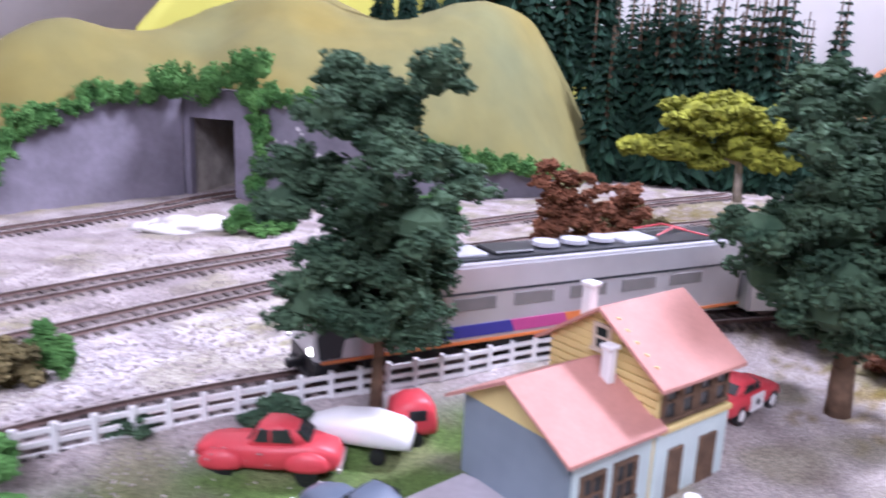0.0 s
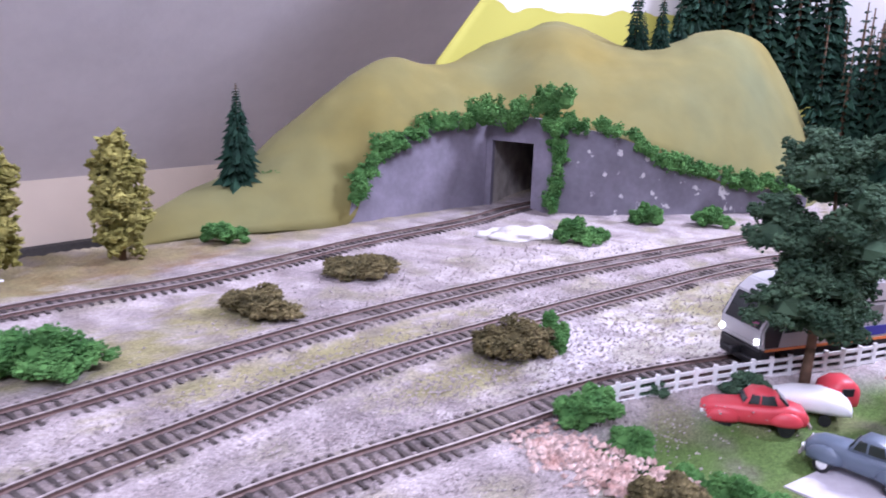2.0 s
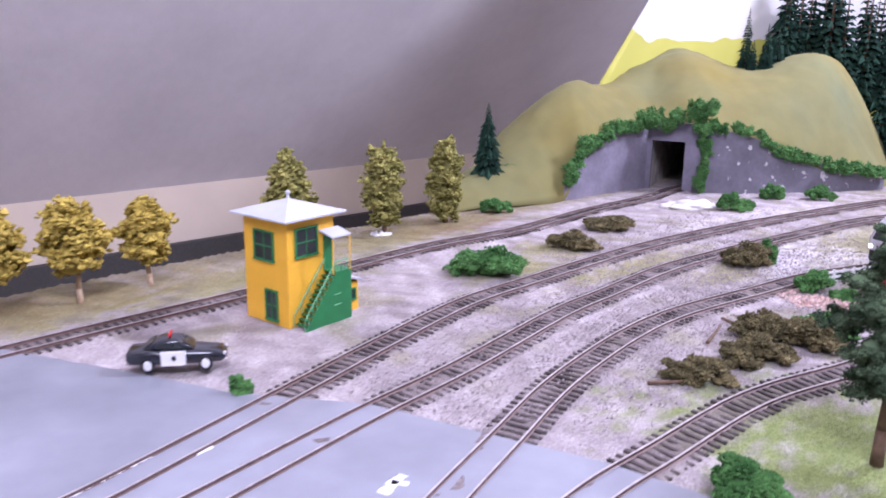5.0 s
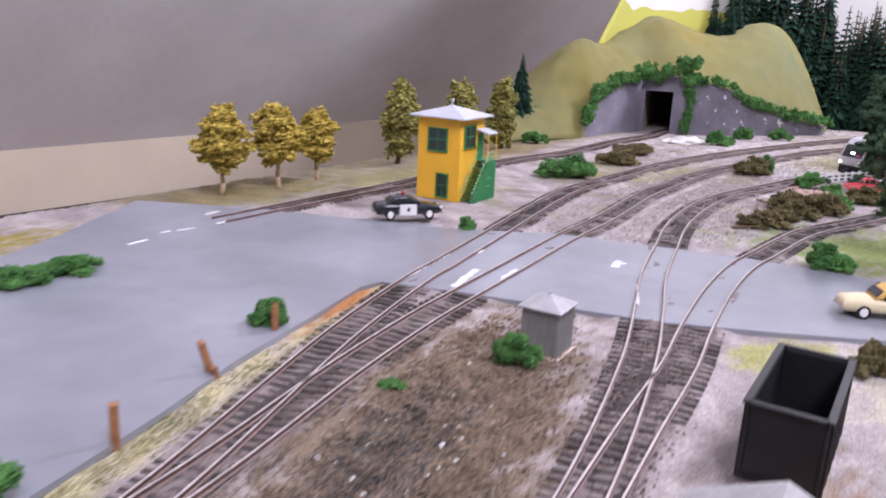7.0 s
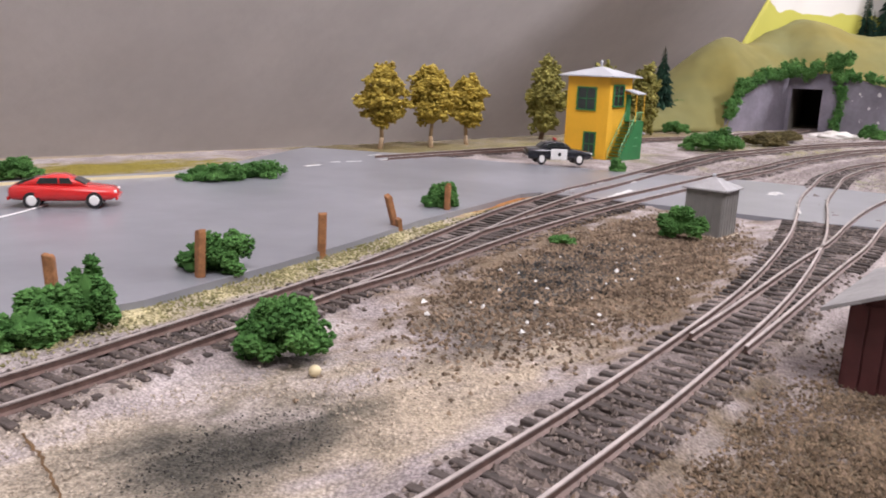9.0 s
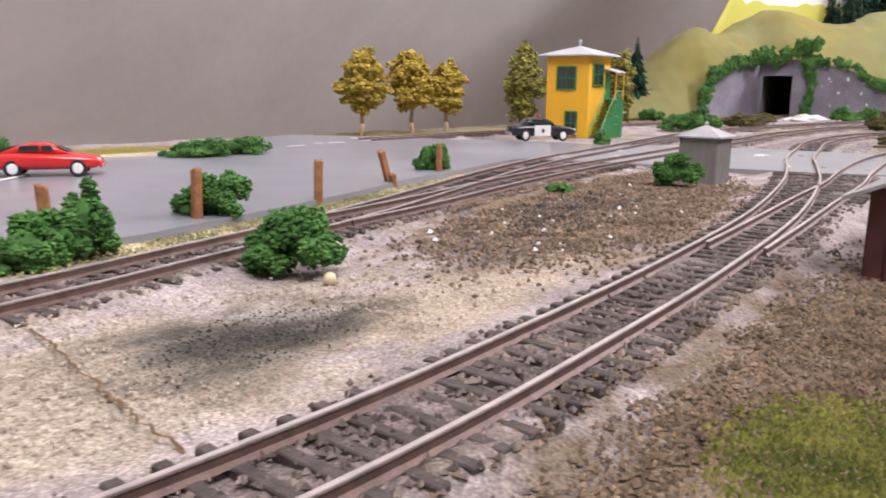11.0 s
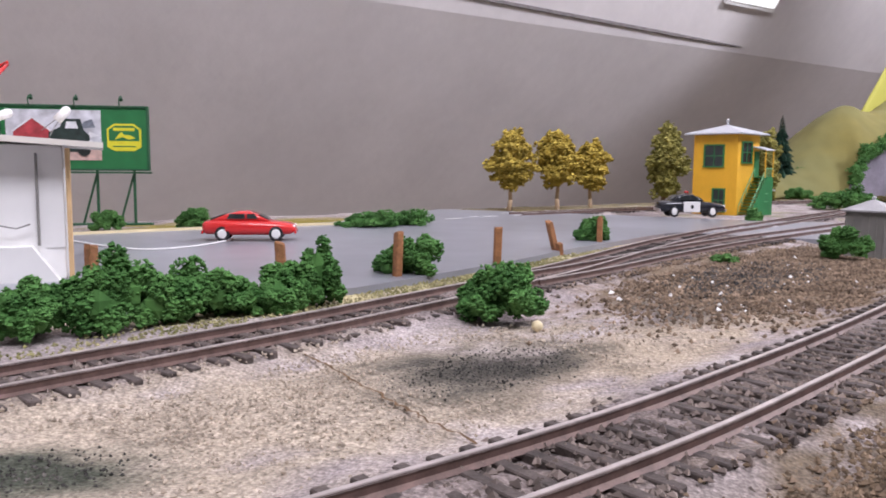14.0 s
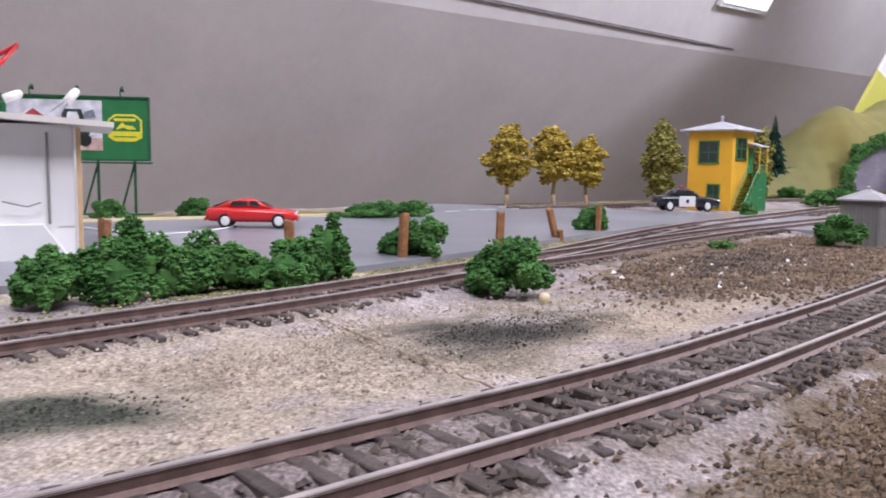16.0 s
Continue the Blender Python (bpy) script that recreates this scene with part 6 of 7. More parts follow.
def clutter():
    """Loose wiring and wood lying on the roof of the white card building."""
    m = frame2((-0.822, -0.503), (-0.75, -0.66), 0.0) @ Matrix.Translation((-0.014, 0, 0))
    pine = mat("raw_pine_stick", (0.66, 0.44, 0.22), 0.7, vary=0.15, scale=120, fine=0.1)
    for x, w, h, words in ((0.048, 0.0050, 0.045, "upright pale wooden stick behind the roof board"), (0.055, 0.0034, 0.040, "upright orange wooden stick behind the roof board")):
        bm = bmesh.new()
        box(bm, (x - w / 2, -0.052, 0.056), (x + w / 2, -0.048, 0.056 + h), 0.0004, m @ Matrix.Rotation(0.05, 4, "Y"))
        tagged(part("wooden_stick", bm, pine if w > 0.004 else M["wood"]), words, "stick", "loose sticks")
    for x, tilt in ((0.018, 0.7), (0.040, 1.2)):
        top = empty("lamp_bulb", "small clear bulb on a thin wire lead", "bulb", m @ Matrix.Translation((x, -0.030, 0.0640)) @ Matrix.Rotation(-tilt, 4, "Y"), "loose bulbs")
        bm = bmesh.new()
        rod(bm, (0, 0, -0.001), (0, 0, 0.0045), 0.0018, 0.0018, 12)
        bmesh.ops.create_uvsphere(bm, u_segments=12, v_segments=8, radius=0.0018, matrix=Matrix.Translation((0, 0, 0.0045)))
        part("glass", bm, M["white"], top, "milky bulb glass", smooth=True)
        for k in (-0.0006, 0.0006):
            bm = bmesh.new()
            rod(bm, (k, 0, -0.001), (k * 3, 0, -0.0075), 0.0002, n=5)
            part("lead", bm, M["grey"], top)
    pts = [m @ Vector(p) for p in ((0.078, -0.038, 0.066), (0.066, -0.040, 0.0645), (0.056, -0.041, 0.067), (0.046, -0.040, 0.074), (0.036, -0.040, 0.086), (0.050, -0.043, 0.078), (0.064, -0.043, 0.072), (0.078, -0.042, 0.070))]
    vs = [p + Vector((0, 0, 0.0012 * math.cos(t))) + m.to_3x3() @ Vector((0.0006 * math.sin(t), 0.0010 * math.sin(t), 0)) for p in pts for t in np.linspace(0, 5.236, 6)]
    fs = [(i * 6 + j, i * 6 + (j + 1) % 6, (i + 1) * 6 + (j + 1) % 6, (i + 1) * 6 + j) for i in range(len(pts) - 1) for j in range(6)]
    tagged(mesh_ob("red_wire", vs, fs, M["red"], smooth=True), "bent red wire loop over the roof board", "wire")
    bm = bmesh.new()
    pts = [m @ Vector(p) for p in ((0.0275, 0.0012, 0.024), (0.032, 0.0022, 0.0225), (0.040, 0.0028, 0.0245))]
    for a, b in zip(pts[:-1], pts[1:]):
        rod(bm, a, b, 0.0003, n=5)
    rod(bm, m @ Vector((0.0248, 0.0008, 0.016)), m @ Vector((0.0248, 0.0008, 0.050)), 0.0005, n=6)
    tagged(part("thin_wire", bm, M["grey"]), "thin grey wire fixed to the white wall", "wire")


clutter()


def billboard():
    d = Vector((-0.088, -0.046)).normalized()
    top = empty("billboard", "green billboard on four lattice legs with three lamps", "billboard", frame2((-0.990, -0.246), d))
    # x runs along the board away from its right end; the front faces +y
    W, z0, z1 = 0.100, 0.042, 0.0865
    dk = mat("billboard_green", (0.015, 0.085, 0.035), 0.5, vary=0.1, scale=60)
    boxpart("panel", (0, -0.0012, z0), (W, 0.0012, z1), M["green"], top)
    for lo, hi in (((-0.0015, -0.0018, z0 - 0.0015), (W + 0.0015, 0.0026, z0)), ((-0.0015, -0.0018, z1), (W + 0.0015, 0.0026, z1 + 0.0015)), ((-0.0015, -0.0018, z0), (0, 0.0026, z1)), ((W, -0.0018, z0), (W + 0.0015, 0.0026, z1))):
        boxpart("frame", lo, hi, dk, top, 0.0002)
    boxpart("walkway", (-0.003, 0.001, z0 - 0.0035), (W + 0.003, 0.0055, z0 - 0.0022), dk, top)
    # picture: pale sky, red barn, dark tractor, pink ground, as flat coloured sheets
    pic = boxpart("picture", (0.032, 0.0012, z0 + 0.006), (W - 0.003, 0.0016, z1 - 0.002), mat("picture_sky", (0.62, 0.62, 0.66), 0.5, vary=0.35, scale=90), top, label="printed farm picture")
    boxpart("picture_ground", (0.032, 0.0016, z0 + 0.006), (W - 0.003, 0.0018, z0 + 0.015), mat("picture_soil", (0.55, 0.38, 0.33), 0.5, vary=0.3, scale=200), pic)
    prism("picture_barn", [(0.066, z0 + 0.014), (0.092, z0 + 0.014), (0.092, z0 + 0.026), (0.079, z0 + 0.036), (0.066, z0 + 0.026)], 0.0018, 0.0020, mat("picture_red", (0.42, 0.05, 0.06), 0.5, vary=0.3, scale=200), pic)
    prism("picture_machine", [(0.040, z0 + 0.012), (0.068, z0 + 0.012), (0.068, z0 + 0.026), (0.060, z0 + 0.030), (0.058, z0 + 0.036), (0.046, z0 + 0.036), (0.044, z0 + 0.028), (0.040, z0 + 0.024)], 0.0020, 0.0022, mat("picture_dark", (0.02, 0.035, 0.03), 0.5, vary=0.4, scale=250), pic)
    # emblem: yellow rounded plate with a green field and plain bars
    yel = mat("emblem_yellow", (0.72, 0.66, 0.03), 0.5, vary=0.05)
    em = prism("emblem", [(0.0040, z0 + 0.016), (0.0090, z0 + 0.013), (0.0230, z0 + 0.013), (0.0280, z0 + 0.016), (0.0280, z0 + 0.029), (0.0230, z0 + 0.033), (0.0090, z0 + 0.033), (0.0040, z0 + 0.029)], 0.0012, 0.0016, yel, top, "yellow emblem plate")
    prism("emblem_field", [(0.0054, z0 + 0.0205), (0.0266, z0 + 0.0205), (0.0266, z0 + 0.0285), (0.0225, z0 + 0.0315), (0.0095, z0 + 0.0315), (0.0054, z0 + 0.0285)], 0.0016, 0.0018, M["green"], em)
    boxpart("emblem_bar", (0.0085, 0.0018, z0 + 0.0278), (0.0235, 0.0020, z0 + 0.0300), yel, em)
    prism("emblem_shape", [(0.0080, z0 + 0.0222), (0.0130, z0 + 0.0215), (0.0170, z0 + 0.0232), (0.0225, z0 + 0.0215), (0.0200, z0 + 0.0250), (0.0175, z0 + 0.0270), (0.0160, z0 + 0.0250), (0.0110, z0 + 0.0245)], 0.0018, 0.0020, yel, em)
    boxpart("emblem_bar", (0.0080, 0.0016, z0 + 0.0160), (0.0240, 0.0018, z0 + 0.0168), M["green"], em)
    pale = mat("picture_white", (0.74, 0.74, 0.76), 0.5, vary=0.15, scale=150)
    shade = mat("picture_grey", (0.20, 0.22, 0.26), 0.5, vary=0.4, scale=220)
    dim = mat("picture_black", (0.010, 0.014, 0.012), 0.5, vary=0.3, scale=250)
    prism("picture_cloud", [(0.036, z0 + 0.030), (0.046, z0 + 0.029), (0.044, z0 + 0.034), (0.038, z0 + 0.036)], 0.0016, 0.0018, shade, pic)
    prism("picture_cloud", [(0.033, z0 + 0.024), (0.042, z0 + 0.022), (0.040, z0 + 0.027)], 0.0016, 0.0018, pale, pic)
    for x in (0.084, 0.088, 0.092):
        boxpart("picture_fence", (x, 0.0020, z0 + 0.0155), (x + 0.0014, 0.0022, z0 + 0.0205), pale, pic)
    prism("picture_barn_edge", [(0.065, z0 + 0.0255), (0.079, z0 + 0.0360), (0.093, z0 + 0.0255), (0.093, z0 + 0.0268), (0.079, z0 + 0.0378), (0.065, z0 + 0.0268)], 0.0020, 0.0021, pale, pic)
    prism("picture_cab_window", [(0.0475, z0 + 0.029), (0.0565, z0 + 0.029), (0.0555, z0 + 0.034), (0.0490, z0 + 0.034)], 0.0022, 0.0024, pale, pic)
    for x, r in ((0.062, 0.0042), (0.044, 0.0046)):
        bm = bmesh.new()
        rod(bm, (x, 0.0022, z0 + 0.0135), (x, 0.0025, z0 + 0.0135), r, n=16)
        part("picture_wheel", bm, dim, pic)
    for x, z in ((0.073, 0.0145), (0.069, 0.0175), (0.053, 0.0165), (0.037, 0.0175)):
        prism("picture_patch", [(x, z0 + z), (x + 0.004, z0 + z - 0.001), (x + 0.003, z0 + z + 0.003), (x + 0.001, z0 + z + 0.0035)], 0.0024, 0.0026, pale, pic)
    for x in (0.010, 0.036, 0.064, 0.090):
        bm = bmesh.new()
        rod(bm, (x, 0.0, 0), (x, 0.0, z0), 0.0011, n=6)
        part("leg", bm, dk, top)
        bm = bmesh.new()
        rod(bm, (x + 0.012, -0.004, 0), (x, -0.001, z0 - 0.002), 0.0009, n=6)
        part("brace", bm, dk, top)
    boxpart("foot_beam", (-0.002, -0.006, -0.0005), (W + 0.002, 0.003, 0.0014), dk, top, 0.0003)
    for x in (0.018, 0.049, 0.080):
        bm = bmesh.new()
        pts = [Vector((x, 0.001 + 0.005 * math.sin(t), z1 + 0.004 - 0.004 * math.cos(t) + (0.001 if t > 3 else 0))) for t in np.linspace(0, 3.9, 9)]
        for a, b in zip(pts[:-1], pts[1:]):
            rod(bm, a, b, 0.0005, n=5)
        rod(bm, pts[-1], pts[-1] + Vector((0, 0.002, -0.002)), 0.0006, 0.0016, 8)
        part("lamp", bm, dk, top, "hooped green lamp")


billboard()


# ---- posts along the parking ground ----
for i, (x, y, h, lx, ly) in enumerate(((-0.684, -0.397, 0.0195, 0.03, 0.02), (-0.652, -0.277, 0.0175, 0.0, 0.03), (-0.711, -0.452, 0.0205, 0.02, -0.03), (-0.736, -0.498, 0.0200, -0.04, 0.02), (-0.779, -0.541, 0.0215, 0.02, 0.02), (-0.668, -0.331, 0.019, -0.22, 0.12))):
    bm = bmesh.new()
    box(bm, (-0.0017, -0.0015, -0.003), (0.0017, 0.0015, h), 0.0004)
    for v in bm.verts:
        if v.co.z > h * 0.8:
            v.co.z += random.Random(i * 7 + int(v.co.x * 1e5)).uniform(-0.0012, 0.0008)
    if i == 5:
        box(bm, (0.0015, -0.0012, -0.003), (0.0045, 0.0014, 0.008), 0.0003, Matrix.Rotation(0.25, 4, "Y"))
    ob = part("post", bm, M["wood"])
    ob.matrix_world = Matrix.Translation((x, y, 0)) @ Matrix.Rotation(lx, 4, "Y") @ Matrix.Rotation(ly, 4, "X") @ Matrix.Rotation(0.5 + i, 4, "Z")
    tagged(ob, "broken leaning brown wooden post" if i == 5 else "weathered brown wooden post at the verge", "post", "verge posts")


# ---- ivy on the tunnel walls ----
def ivy(pts, r, n, seed, label):
    rng = random.Random(seed)
    rows, _ = curve_at(pts, 0.002)
    top = empty("ivy", label, "ivy", group="ivy")
    pieces = max(2, len(rows) // 14)
    for k in range(pieces):
        span = rows[k * len(rows) // pieces:(k + 1) * len(rows) // pieces]
        blobs = []
        for j in range(max(3, int(len(span) * 0.002 / (r * 0.42)))):
            p = span[rng.randrange(len(span))]
            q = r * rng.uniform(0.55, 1.05)
            blobs.append(((p[0] + rng.gauss(0, r * 0.25), p[1] + rng.gauss(0, r * 0.2) - r * 0.3, p[2] + rng.gauss(0, r * 0.28)), (q, q * 0.8, q)))
        vs, fs = crown(blobs, 0.0013, int(n * 1.5 / pieces), rng, 6, 0.5)
        mesh_ob("ivy_clump", vs, fs, M["bush"], top)


ivy([(-0.362, 0.624, 0.026), (-0.356, 0.634, 0.050), (-0.345, 0.648, 0.070), (-0.318, 0.680, 0.086), (-0.285, 0.714, 0.092), (-0.250, 0.742, 0.098)], 0.011, 1700, 1, "green foam ivy along the plaster wall top")
ivy([(-0.262, 0.738, 0.098), (-0.235, 0.738, 0.104), (-0.210, 0.730, 0.112), (-0.190, 0.725, 0.120), (-0.178, 0.722, 0.108)], 0.016, 2000, 2, "thick green foam ivy above the tunnel mouth")
ivy([(-0.186, 0.722, 0.110), (-0.178, 0.722, 0.085), (-0.176, 0.722, 0.055), (-0.176, 0.722, 0.028), (-0.177, 0.720, 0.008)], 0.009, 1200, 3, "green foam ivy hanging beside the tunnel mouth")
ivy([(-0.170, 0.724, 0.098), (-0.145, 0.727, 0.096), (-0.122, 0.730, 0.090)], 0.009, 600, 4, "green foam ivy on the retaining wall")
ivy([(-0.100, 0.738, 0.086), (-0.085, 0.742, 0.070), (-0.050, 0.756, 0.056), (-0.010, 0.770, 0.046), (0.03, 0.786, 0.036), (0.07, 0.806, 0.030), (0.11, 0.825, 0.024)], 0.010, 2200, 5, "green foam ivy trailing along the retaining wall")


# ---- rock, kerb, markings and glints, wires, crack, chips ----
def rock():
    bm = bmesh.new()
    bmesh.ops.create_icosphere(bm, subdivisions=4, radius=1)
    for v in bm.verts:
        k = 1 + 0.35 * noise.noise(v.co * 2.2) + 0.2 * noise.noise(v.co * 6)
        v.co = Vector((v.co.x * 0.040 * k, v.co.y * 0.018 * k, max(v.co.z, -0.1) * 0.010 * k))
    ob = part("rock", bm, M["plaster"], smooth=True)
    ob.matrix_world = pose(-0.208, 0.612, -0.001, 0, 0, 20)
    tagged(ob, "flat white plaster rock on the gravel", "rock")


rock()
path, tan = curve_at([(-0.985, -0.400), (-0.940, -0.336), (-0.896, -0.277), (-0.843, -0.218)], 0.004)
vs, fs = sweep(path, tan, 0, [(-0.0014, 0.0), (0.0014, 0.0), (0.0011, 0.0046), (-0.0011, 0.0046)])
tagged(mesh_ob("kerb", vs, fs, CREAM), "low cream kerb along the parking ground", "kerb", kind="structure")

# White for road dashes and for rail glints painted on as flat patches.
GLINT = mat("white_paint_and_glint", (0.78, 0.77, 0.76), 0.6, vary=0.1, scale=120)


def marking_and_glint(pts, w, seed):
    rng = random.Random(seed)
    path, tan = curve_at(pts, 0.002)
    vs, fs = [], []
    for i, ((x, y), (tx, ty)) in enumerate(zip(path, tan)):
        a = w * rng.uniform(0.5, 1.2)
        b = w * rng.uniform(0.5, 1.2)
        vs += [(x - ty * a, y + tx * a, 0.0034), (x + ty * b, y - tx * b, 0.0034), (x - ty * a, y + tx * a, 0.0031), (x + ty * b, y - tx * b, 0.0031)]
    for i in range(len(path) - 1):
        k = i * 4
        fs += [(k, k + 1, k + 5, k + 4), (k + 2, k + 6, k + 7, k + 3), (k, k + 4, k + 6, k + 2), (k + 1, k + 3, k + 7, k + 5)]
    ob = mesh_ob("road_marking_and_glint", vs, fs, GLINT, ROAD_OB)


for i, (pts, w) in enumerate((([(-0.791, -0.134), (-0.783, -0.119)], 0.0018), ([(-0.782, -0.098), (-0.776, -0.092)], 0.001), ([(-0.772, -0.090), (-0.762, -0.080)], 0.001), ([(-0.769, -0.036), (-0.761, -0.021)], 0.0014), ([(-0.751, -0.063), (-0.742, -0.052)], 0.0016), ([(-0.448, -0.128), (-0.442, -0.110)], 0.003), ([(-0.446, -0.118), (-0.438, -0.118)], 0.002), ([(-0.560, -0.190), (-0.545, -0.150)], 0.0028), ([(-0.528, -0.170), (-0.518, -0.146)], 0.003), ([(-0.594, -0.182), (-0.565, -0.115)], 0.0013), ([(-0.447, -0.205), (-0.440, -0.165)], 0.0008), ([(-0.545, -0.110), (-0.540, -0.100)], 0.002))):
    marking_and_glint(pts, w, i)

for pts, r, material, nm, words in (([(-0.925, -0.393), (-0.890, -0.408), (-0.860, -0.414), (-0.848, -0.390), (-0.850, -0.350)], 0.0005, M["white"], "wire", "thin white wire lying on the parking ground"), ([(-0.905, -0.45), (-0.87, -0.455), (-0.835, -0.50)], 0.0004, M["grey"], "wire", "thin grey wire lying on the parking ground")):
    path, tan = curve_at(pts, 0.004)
    vs, fs = sweep(path, tan, 0, [(r * math.cos(a), 0.0036 + r * math.sin(a)) for a in np.linspace(0, 5.4, 6)])
    tagged(mesh_ob(nm, vs, fs, material, smooth=True), words, "wire")

path, tan = curve_at([(-0.700, -0.563), (-0.679, -0.580), (-0.660, -0.596), (-0.644, -0.609), (-0.632, -0.618)], 0.0015)
rng = random.Random(5)
vs, fs = [], []
for (x, y), (tx, ty) in zip(path, tan):
    j, w = rng.gauss(0, 0.0003), rng.uniform(0.0002, 0.00045)
    vs += [(x - ty * (j + w), y + tx * (j + w), 0.0012), (x - ty * (j - w), y + tx * (j - w), 0.0012)]
for i in range(len(path) - 1):
    fs.append((2 * i, 2 * i + 1, 2 * i + 3, 2 * i + 2))
tagged(mesh_ob("ground_crack", vs, fs, mat("crack_dirt", (0.13, 0.075, 0.035), 0.95, vary=0.3, scale=300)), "narrow brown crack across the pale sand", "crack", kind="structure")

bm = bmesh.new()
bmesh.ops.create_icosphere(bm, subdivisions=2, radius=0.0017)
ob = part("pebble", bm, CREAM, smooth=True)
ob.matrix_world = pose(-0.641, -0.523, 0.0018)
tagged(ob, "round cream pebble beside the green bush", "pebble")

for i, (x0, y0, x1, y1) in enumerate(((-0.318, 0.022, -0.285, 0.030), (-0.27, 0.10, -0.255, 0.135), (-0.25, 0.155, -0.235, 0.13), (-0.15, 0.10, -0.12, 0.13))):
    bm = bmesh.new()
    rod(bm, (x0, y0, 0.0015), (x1, y1, 0.0025), 0.0014, 0.0008, 7)
    tagged(part("log", bm, M["trunk"]), "thin weathered log among dry brush", "log", "logs")


def chips(n, cx, cy, rx, ry, turn, size, material, seed, label, skip=0.011, bare=True):
    """Loose gravel: small angular stones scattered over an oval."""
    rng = np.random.RandomState(seed)
    r, a = rng.rand(n) ** 0.62 * (1 + 0.15 * rng.randn(n)), rng.rand(n) * 6.283
    u, v = r * np.cos(a) * rx, r * np.sin(a) * ry
    x = cx + u * math.cos(turn) - v * math.sin(turn)
    y = cy + u * math.sin(turn) + v * math.cos(turn)
    near = np.full(n, 9.0)
    for pts in TRACKS.values():
        near = np.minimum(near, seg_dist(x, y, pts))
    g = np.array([(1, 0, 0), (-0.5, 0.87, 0), (-0.5, -0.87, 0), (0, 0, 0.8), (0.1, 0.1, -0.6)])
    f = [(0, 1, 3), (1, 2, 3), (2, 0, 3), (1, 0, 4), (2, 1, 4), (0, 2, 4)]
    vs, fs = [], []
    for i in range(n):
        if near[i] < 0.0105 and rng.rand() < skip:
            continue
        if in_poly(x[i], y[i], ROAD) or bare and any(math.hypot(x[i] - a, y[i] - b) < c for a, b, c in ((-0.643, -0.566, 0.026), (-0.695, -0.652, 0.02))):
            continue
        s = size * rng.uniform(0.5, 1.4)
        p = g * s * rng.uniform(0.6, 1.3, (5, 3))
        t = rng.rand() * 6.283
        k = len(vs)
        z = 0.0006 + (0.0019 if near[i] < 0.018 else 0)
        vs += [(x[i] + q[0] * math.cos(t) - q[1] * math.sin(t), y[i] + q[0] * math.sin(t) + q[1] * math.cos(t), z + q[2]) for q in p]
        fs += [tuple(j + k for j in q) for q in f]
    tagged(mesh_ob("gravel", vs, fs, material), label, "gravel", kind="stuff")


STONE = foliage("gravel_stones", (0.13, 0.093, 0.065), (0.27, 0.20, 0.142), 0.5, 90)
PALE = foliage("pale_stones", (0.35, 0.29, 0.23), (0.50, 0.43, 0.35), 0.3, 90)
GREYS = foliage("grey_stones", (0.29, 0.25, 0.245), (0.44, 0.385, 0.375), 0.28, 90)
chips(11000, -0.563, -0.365, 0.140, 0.050, 1.22, 0.0009, STONE, 1, "brown gravel between the near tracks", 0.6)
chips(36, -0.575, -0.40, 0.12, 0.045, 1.22, 0.0013, M["white"], 2, "scattered white gravel chips")
chips(5000, -0.68, -0.61, 0.13, 0.035, 0.98, 0.00045, PALE, 3, "fine pale sand grains", 0.7)
chips(7000, -0.50, -0.56, 0.15, 0.06, 1.05, 0.0007, STONE, 4, "brown gravel beside the near track", 0.6)
chips(7000, -0.36, 0.10, 0.22, 0.10, 1.0, 0.0008, GREYS, 5, "grey ballast between the far tracks", 0.5)
chips(5000, -0.20, 0.42, 0.24, 0.12, 0.85, 0.0009, GREYS, 6, "grey ballast near the tunnel", 0.5)
EARTH = foliage("damp_earth", (0.12, 0.085, 0.055), (0.27, 0.20, 0.135), 0.45, 90)
chips(16000, -0.530, -0.580, 0.12, 0.033, 1.05, 0.00055, EARTH, 14, "dark brown earth crumbs outside the near track", 1.0)
turf = foliage("near_turf", (0.07, 0.085, 0.018), (0.22, 0.21, 0.05), 0.4, 60)
chips(4500, -0.545, -0.603, 0.022, 0.014, 1.05, 0.0008, turf, 15, "olive grass turf outside the near track", 1.0)
tufts = foliage("verge_grass", (0.14, 0.14, 0.045), (0.38, 0.34, 0.19), 0.4, 60)
chips(4200, -0.685, -0.42, 0.20, 0.014, 1.20, 0.0006, tufts, 7, "dry grass tufts on the verge", 0.9)
BALLAST = foliage("track_ballast", (0.10, 0.080, 0.072), (0.24, 0.195, 0.170), 0.5, 90)
chips(2600, -0.575, -0.56, 0.17, 0.017, 1.05, 0.0009, BALLAST, 8, "mixed brown ballast among the near ties", 0.0)
chips(1800, -0.685, -0.52, 0.16, 0.016, 1.17, 0.0009, BALLAST, 9, "mixed brown ballast among the far ties", 0.0)
chips(1800, -0.46, -0.30, 0.12, 0.022, 1.22, 0.0009, BALLAST, 10, "mixed brown ballast at the turnout", 0.0)
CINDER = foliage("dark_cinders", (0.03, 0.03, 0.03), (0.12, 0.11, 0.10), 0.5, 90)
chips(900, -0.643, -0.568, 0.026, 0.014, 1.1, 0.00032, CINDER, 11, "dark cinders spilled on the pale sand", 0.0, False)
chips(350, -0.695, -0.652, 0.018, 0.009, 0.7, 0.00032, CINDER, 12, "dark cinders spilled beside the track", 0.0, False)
chips(1800, -0.577, -0.385, 0.06, 0.022, 1.2, 0.0009, CINDER, 13, "dark cinders among the brown gravel", 0.0)


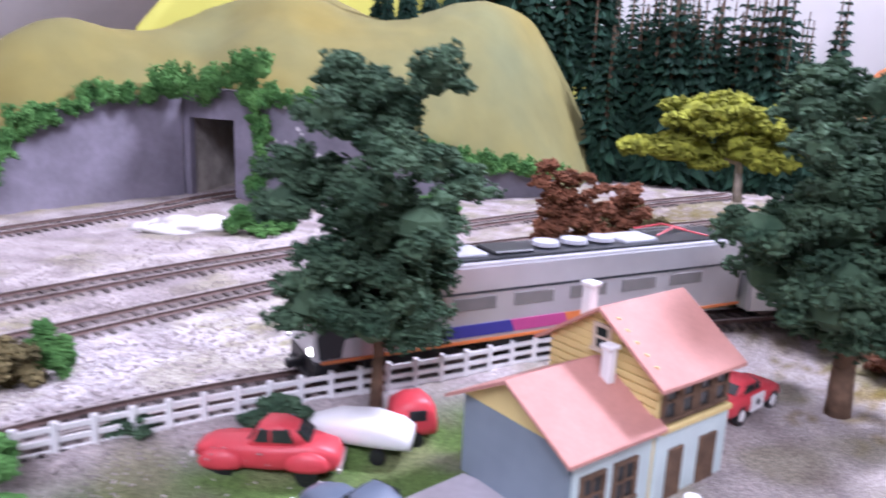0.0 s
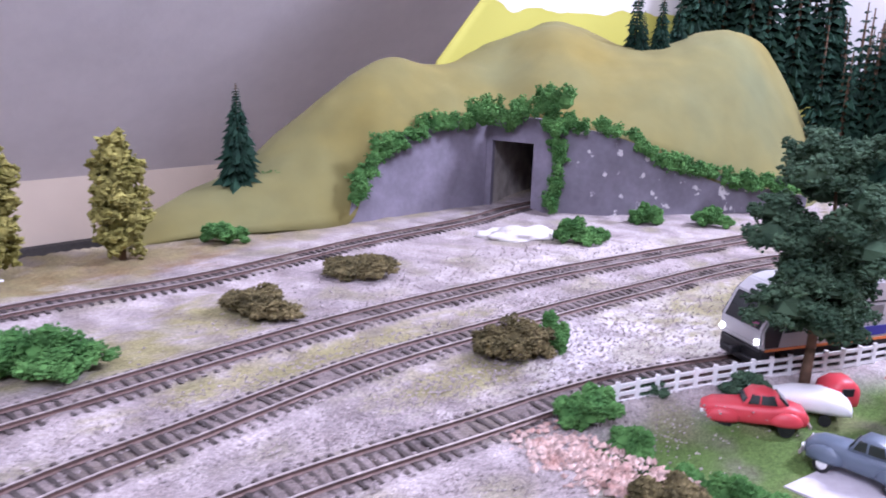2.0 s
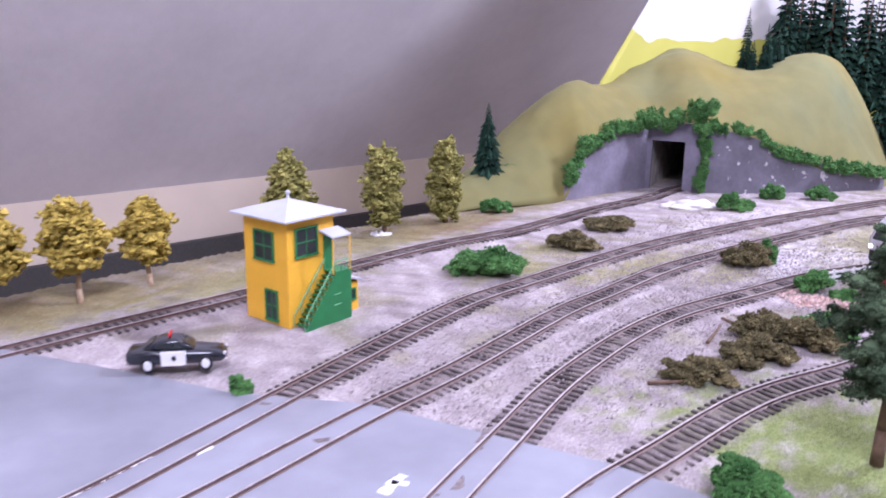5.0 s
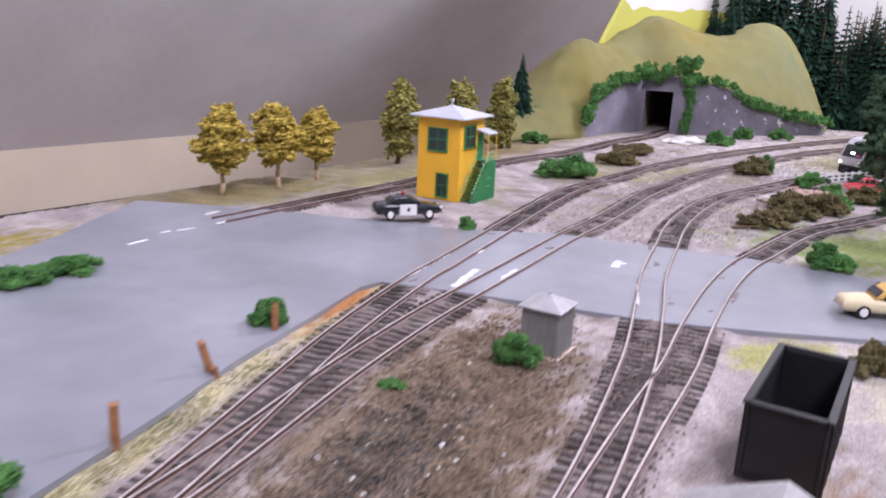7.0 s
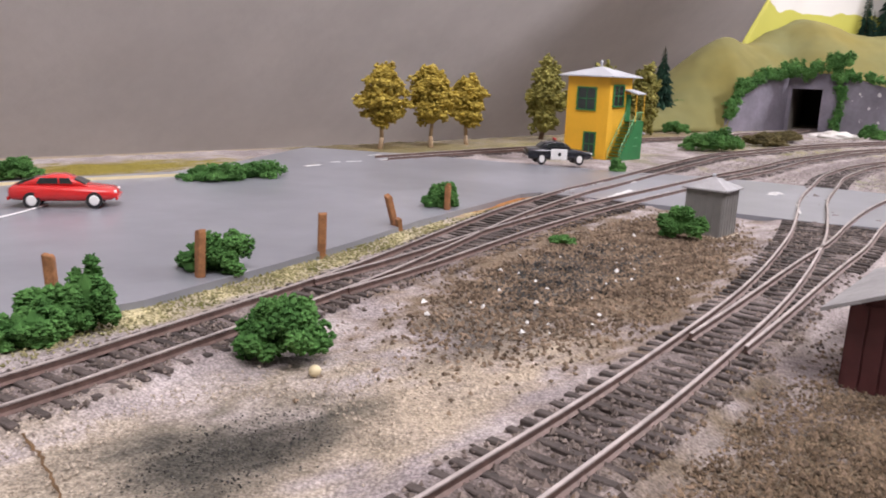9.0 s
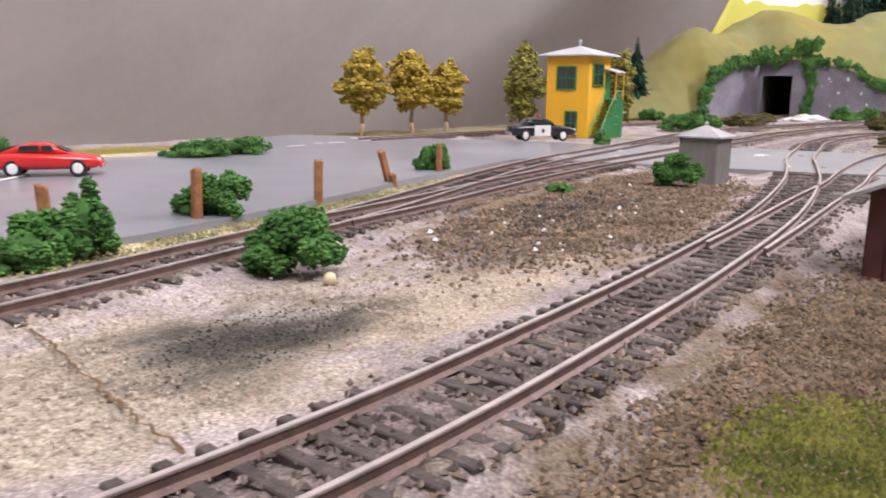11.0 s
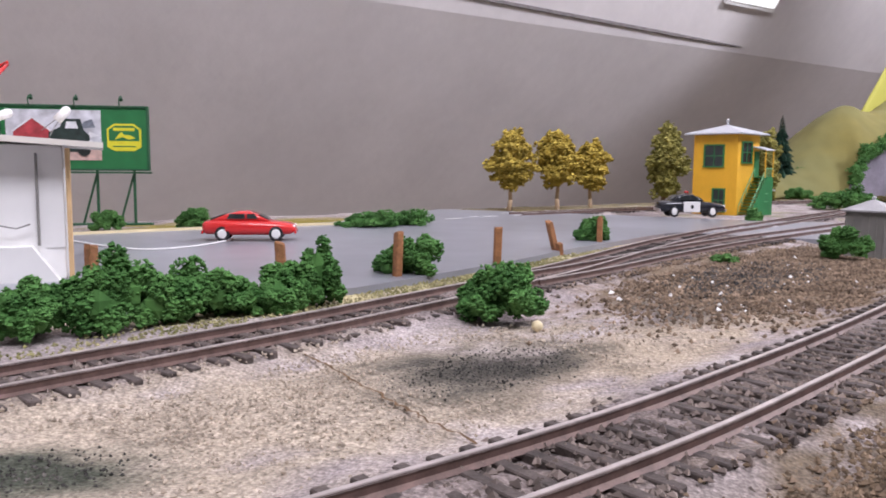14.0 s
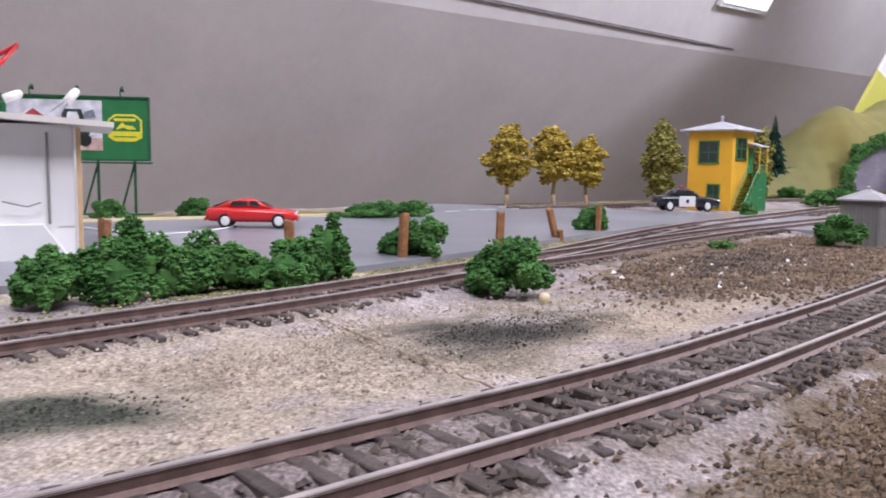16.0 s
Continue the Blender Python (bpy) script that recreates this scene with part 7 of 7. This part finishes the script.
RUBBLE = foliage("pink_rubble", (0.36, 0.22, 0.18), (0.66, 0.52, 0.46), 0.4, 90)
chips(900, -0.152, 0.205, 0.050, 0.020, -0.62, 0.0019, RUBBLE, 16, "pinkish rubble between the hedge and the siding", 0.9)
chips(26, -0.565, 0.372, 0.012, 0.007, 0.3, 0.0030, M["white"], 17, "small heap of white stones below the poplar", 0.0)
chips(9000, -0.24, 0.22, 0.26, 0.10, 0.95, 0.0008, GREYS, 18, "grey ballast between the yard tracks", 0.8)
bush(-0.585, -0.332, 0.012, 0.004, M["bush"], "tiny green tuft on the brown gravel", 120)


# ---- lit panel in the attic slope, and the rust-coloured cliff beyond the wood ----
def slope_point(s, d, off=0.0):
    """A place on the upper attic slope, s along it and d into the room."""
    (d0, z0), (d1, z1) = SECTION[2], SECTION[3]
    n = (INTO * (z1 - z0) - Vector((0, 0, d1 - d0))).normalized()
    return KNEE + ALONG * s + INTO * d + Vector((0, 0, z0 + (d - d0) * (z1 - z0) / (d1 - d0))) + n * off


def cliff():
    rng = random.Random(9)
    m = mat("rust_rock", (0.42, 0.15, 0.05), 0.9, vary=0.35, scale=30, bump=0.002)
    vs, fs, n, k = [], [], 22, 9
    for i in range(n):
        t = i / (n - 1)
        for j in range(k):
            u = j / (k - 1)
            h = 0.17 * math.sin(math.pi * min(1, t * 1.15 + 0.08)) ** 0.6
            w = noise.noise(Vector((t * 7, u * 5, 2))) * 0.02
            vs.append((0.50 + 0.34 * t, 1.02 - 0.16 * t + u * 0.07 + w, h * math.sin(u * math.pi / 2) ** 0.6 + noise.noise(Vector((t * 11, u * 6, 7))) * 0.012))
    for i in range(n - 1):
        for j in range(k - 1):
            a = i * k + j
            fs.append((a, a + k, a + k + 1, a + 1))
    ob = mesh_ob("cliff", vs, fs, m, smooth=True)
    sol = ob.modifiers.new("thickness", "SOLIDIFY")
    sol.thickness = 0.004
    tagged(ob, "rust orange rocky cliff beside the fir wood", "cliff", kind="structure")
    bm = bmesh.new()
    box(bm, (0.60, 1.0, -0.02), (0.98, 1.02, 0.42))
    for v in bm.verts:
        if v.co.z > 0.3 and v.co.x < 0.7:
            v.co.z = 0.16
    tagged(part("dark_screen", bm, M["dark"]), "dark sloping board behind the rust cliff", "board", kind="structure")


cliff()
conifer(0.52, 0.99, 0.15, 0.06, "tall dark fir before the rust cliff", 401, 0.0, 20, group="fir wood")
conifer(0.60, 0.93, 0.13, 0.055, "tall dark fir before the rust cliff", 402, 0.0, 20, group="fir wood")


def ceiling_panel():
    """Glowing flush panel of the attic slope; its frame is white."""
    top = empty("ceiling_light", "white framed glowing panel in the attic slope", "lamp", kind="structure")
    glow = bpy.data.materials.new("panel_glow")
    glow.use_nodes = True
    b = glow.node_tree.nodes["Principled BSDF"]
    b.inputs["Emission Color"].default_value, b.inputs["Emission Strength"].default_value = (1, 0.98, 0.97, 1), 1.2
    for name, s0, s1, d0, d1, off, material in (("frame", 0.44, 0.64, 0.552, 0.80, 0.012, M["white"]), ("diffuser", 0.45, 0.63, 0.558, 0.79, 0.015, glow)):
        q = [slope_point(s, d, o) for o in (0.001, off) for s, d in ((s0, d0), (s1, d0), (s1, d1), (s0, d1))]
        mesh_ob(name, q, [(3, 2, 1, 0), (4, 5, 6, 7), (0, 1, 5, 4), (1, 2, 6, 5), (2, 3, 7, 6), (3, 0, 4, 7)], material, top)


ceiling_panel()

# shadow line of the plaster fold in the attic slope, built as a dark strip
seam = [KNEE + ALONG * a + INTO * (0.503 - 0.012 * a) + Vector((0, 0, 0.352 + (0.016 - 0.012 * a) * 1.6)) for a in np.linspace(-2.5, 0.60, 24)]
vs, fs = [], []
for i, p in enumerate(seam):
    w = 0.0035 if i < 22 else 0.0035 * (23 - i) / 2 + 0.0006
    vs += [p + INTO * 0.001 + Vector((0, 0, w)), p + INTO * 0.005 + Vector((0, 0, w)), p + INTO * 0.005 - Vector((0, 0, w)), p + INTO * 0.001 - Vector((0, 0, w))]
for i in range(len(seam) - 1):
    for j in range(4):
        a, b = i * 4 + j, i * 4 + (j + 1) % 4
        fs.append((a, a + 4, b + 4, b))
tagged(mesh_ob("trim", vs, fs, mat("fold_shadow_strip", (0.16, 0.14, 0.14), 0.8, vary=0.2, scale=40)), "dark strip drawn as the shadow line along the attic slope fold", "trim", kind="structure")
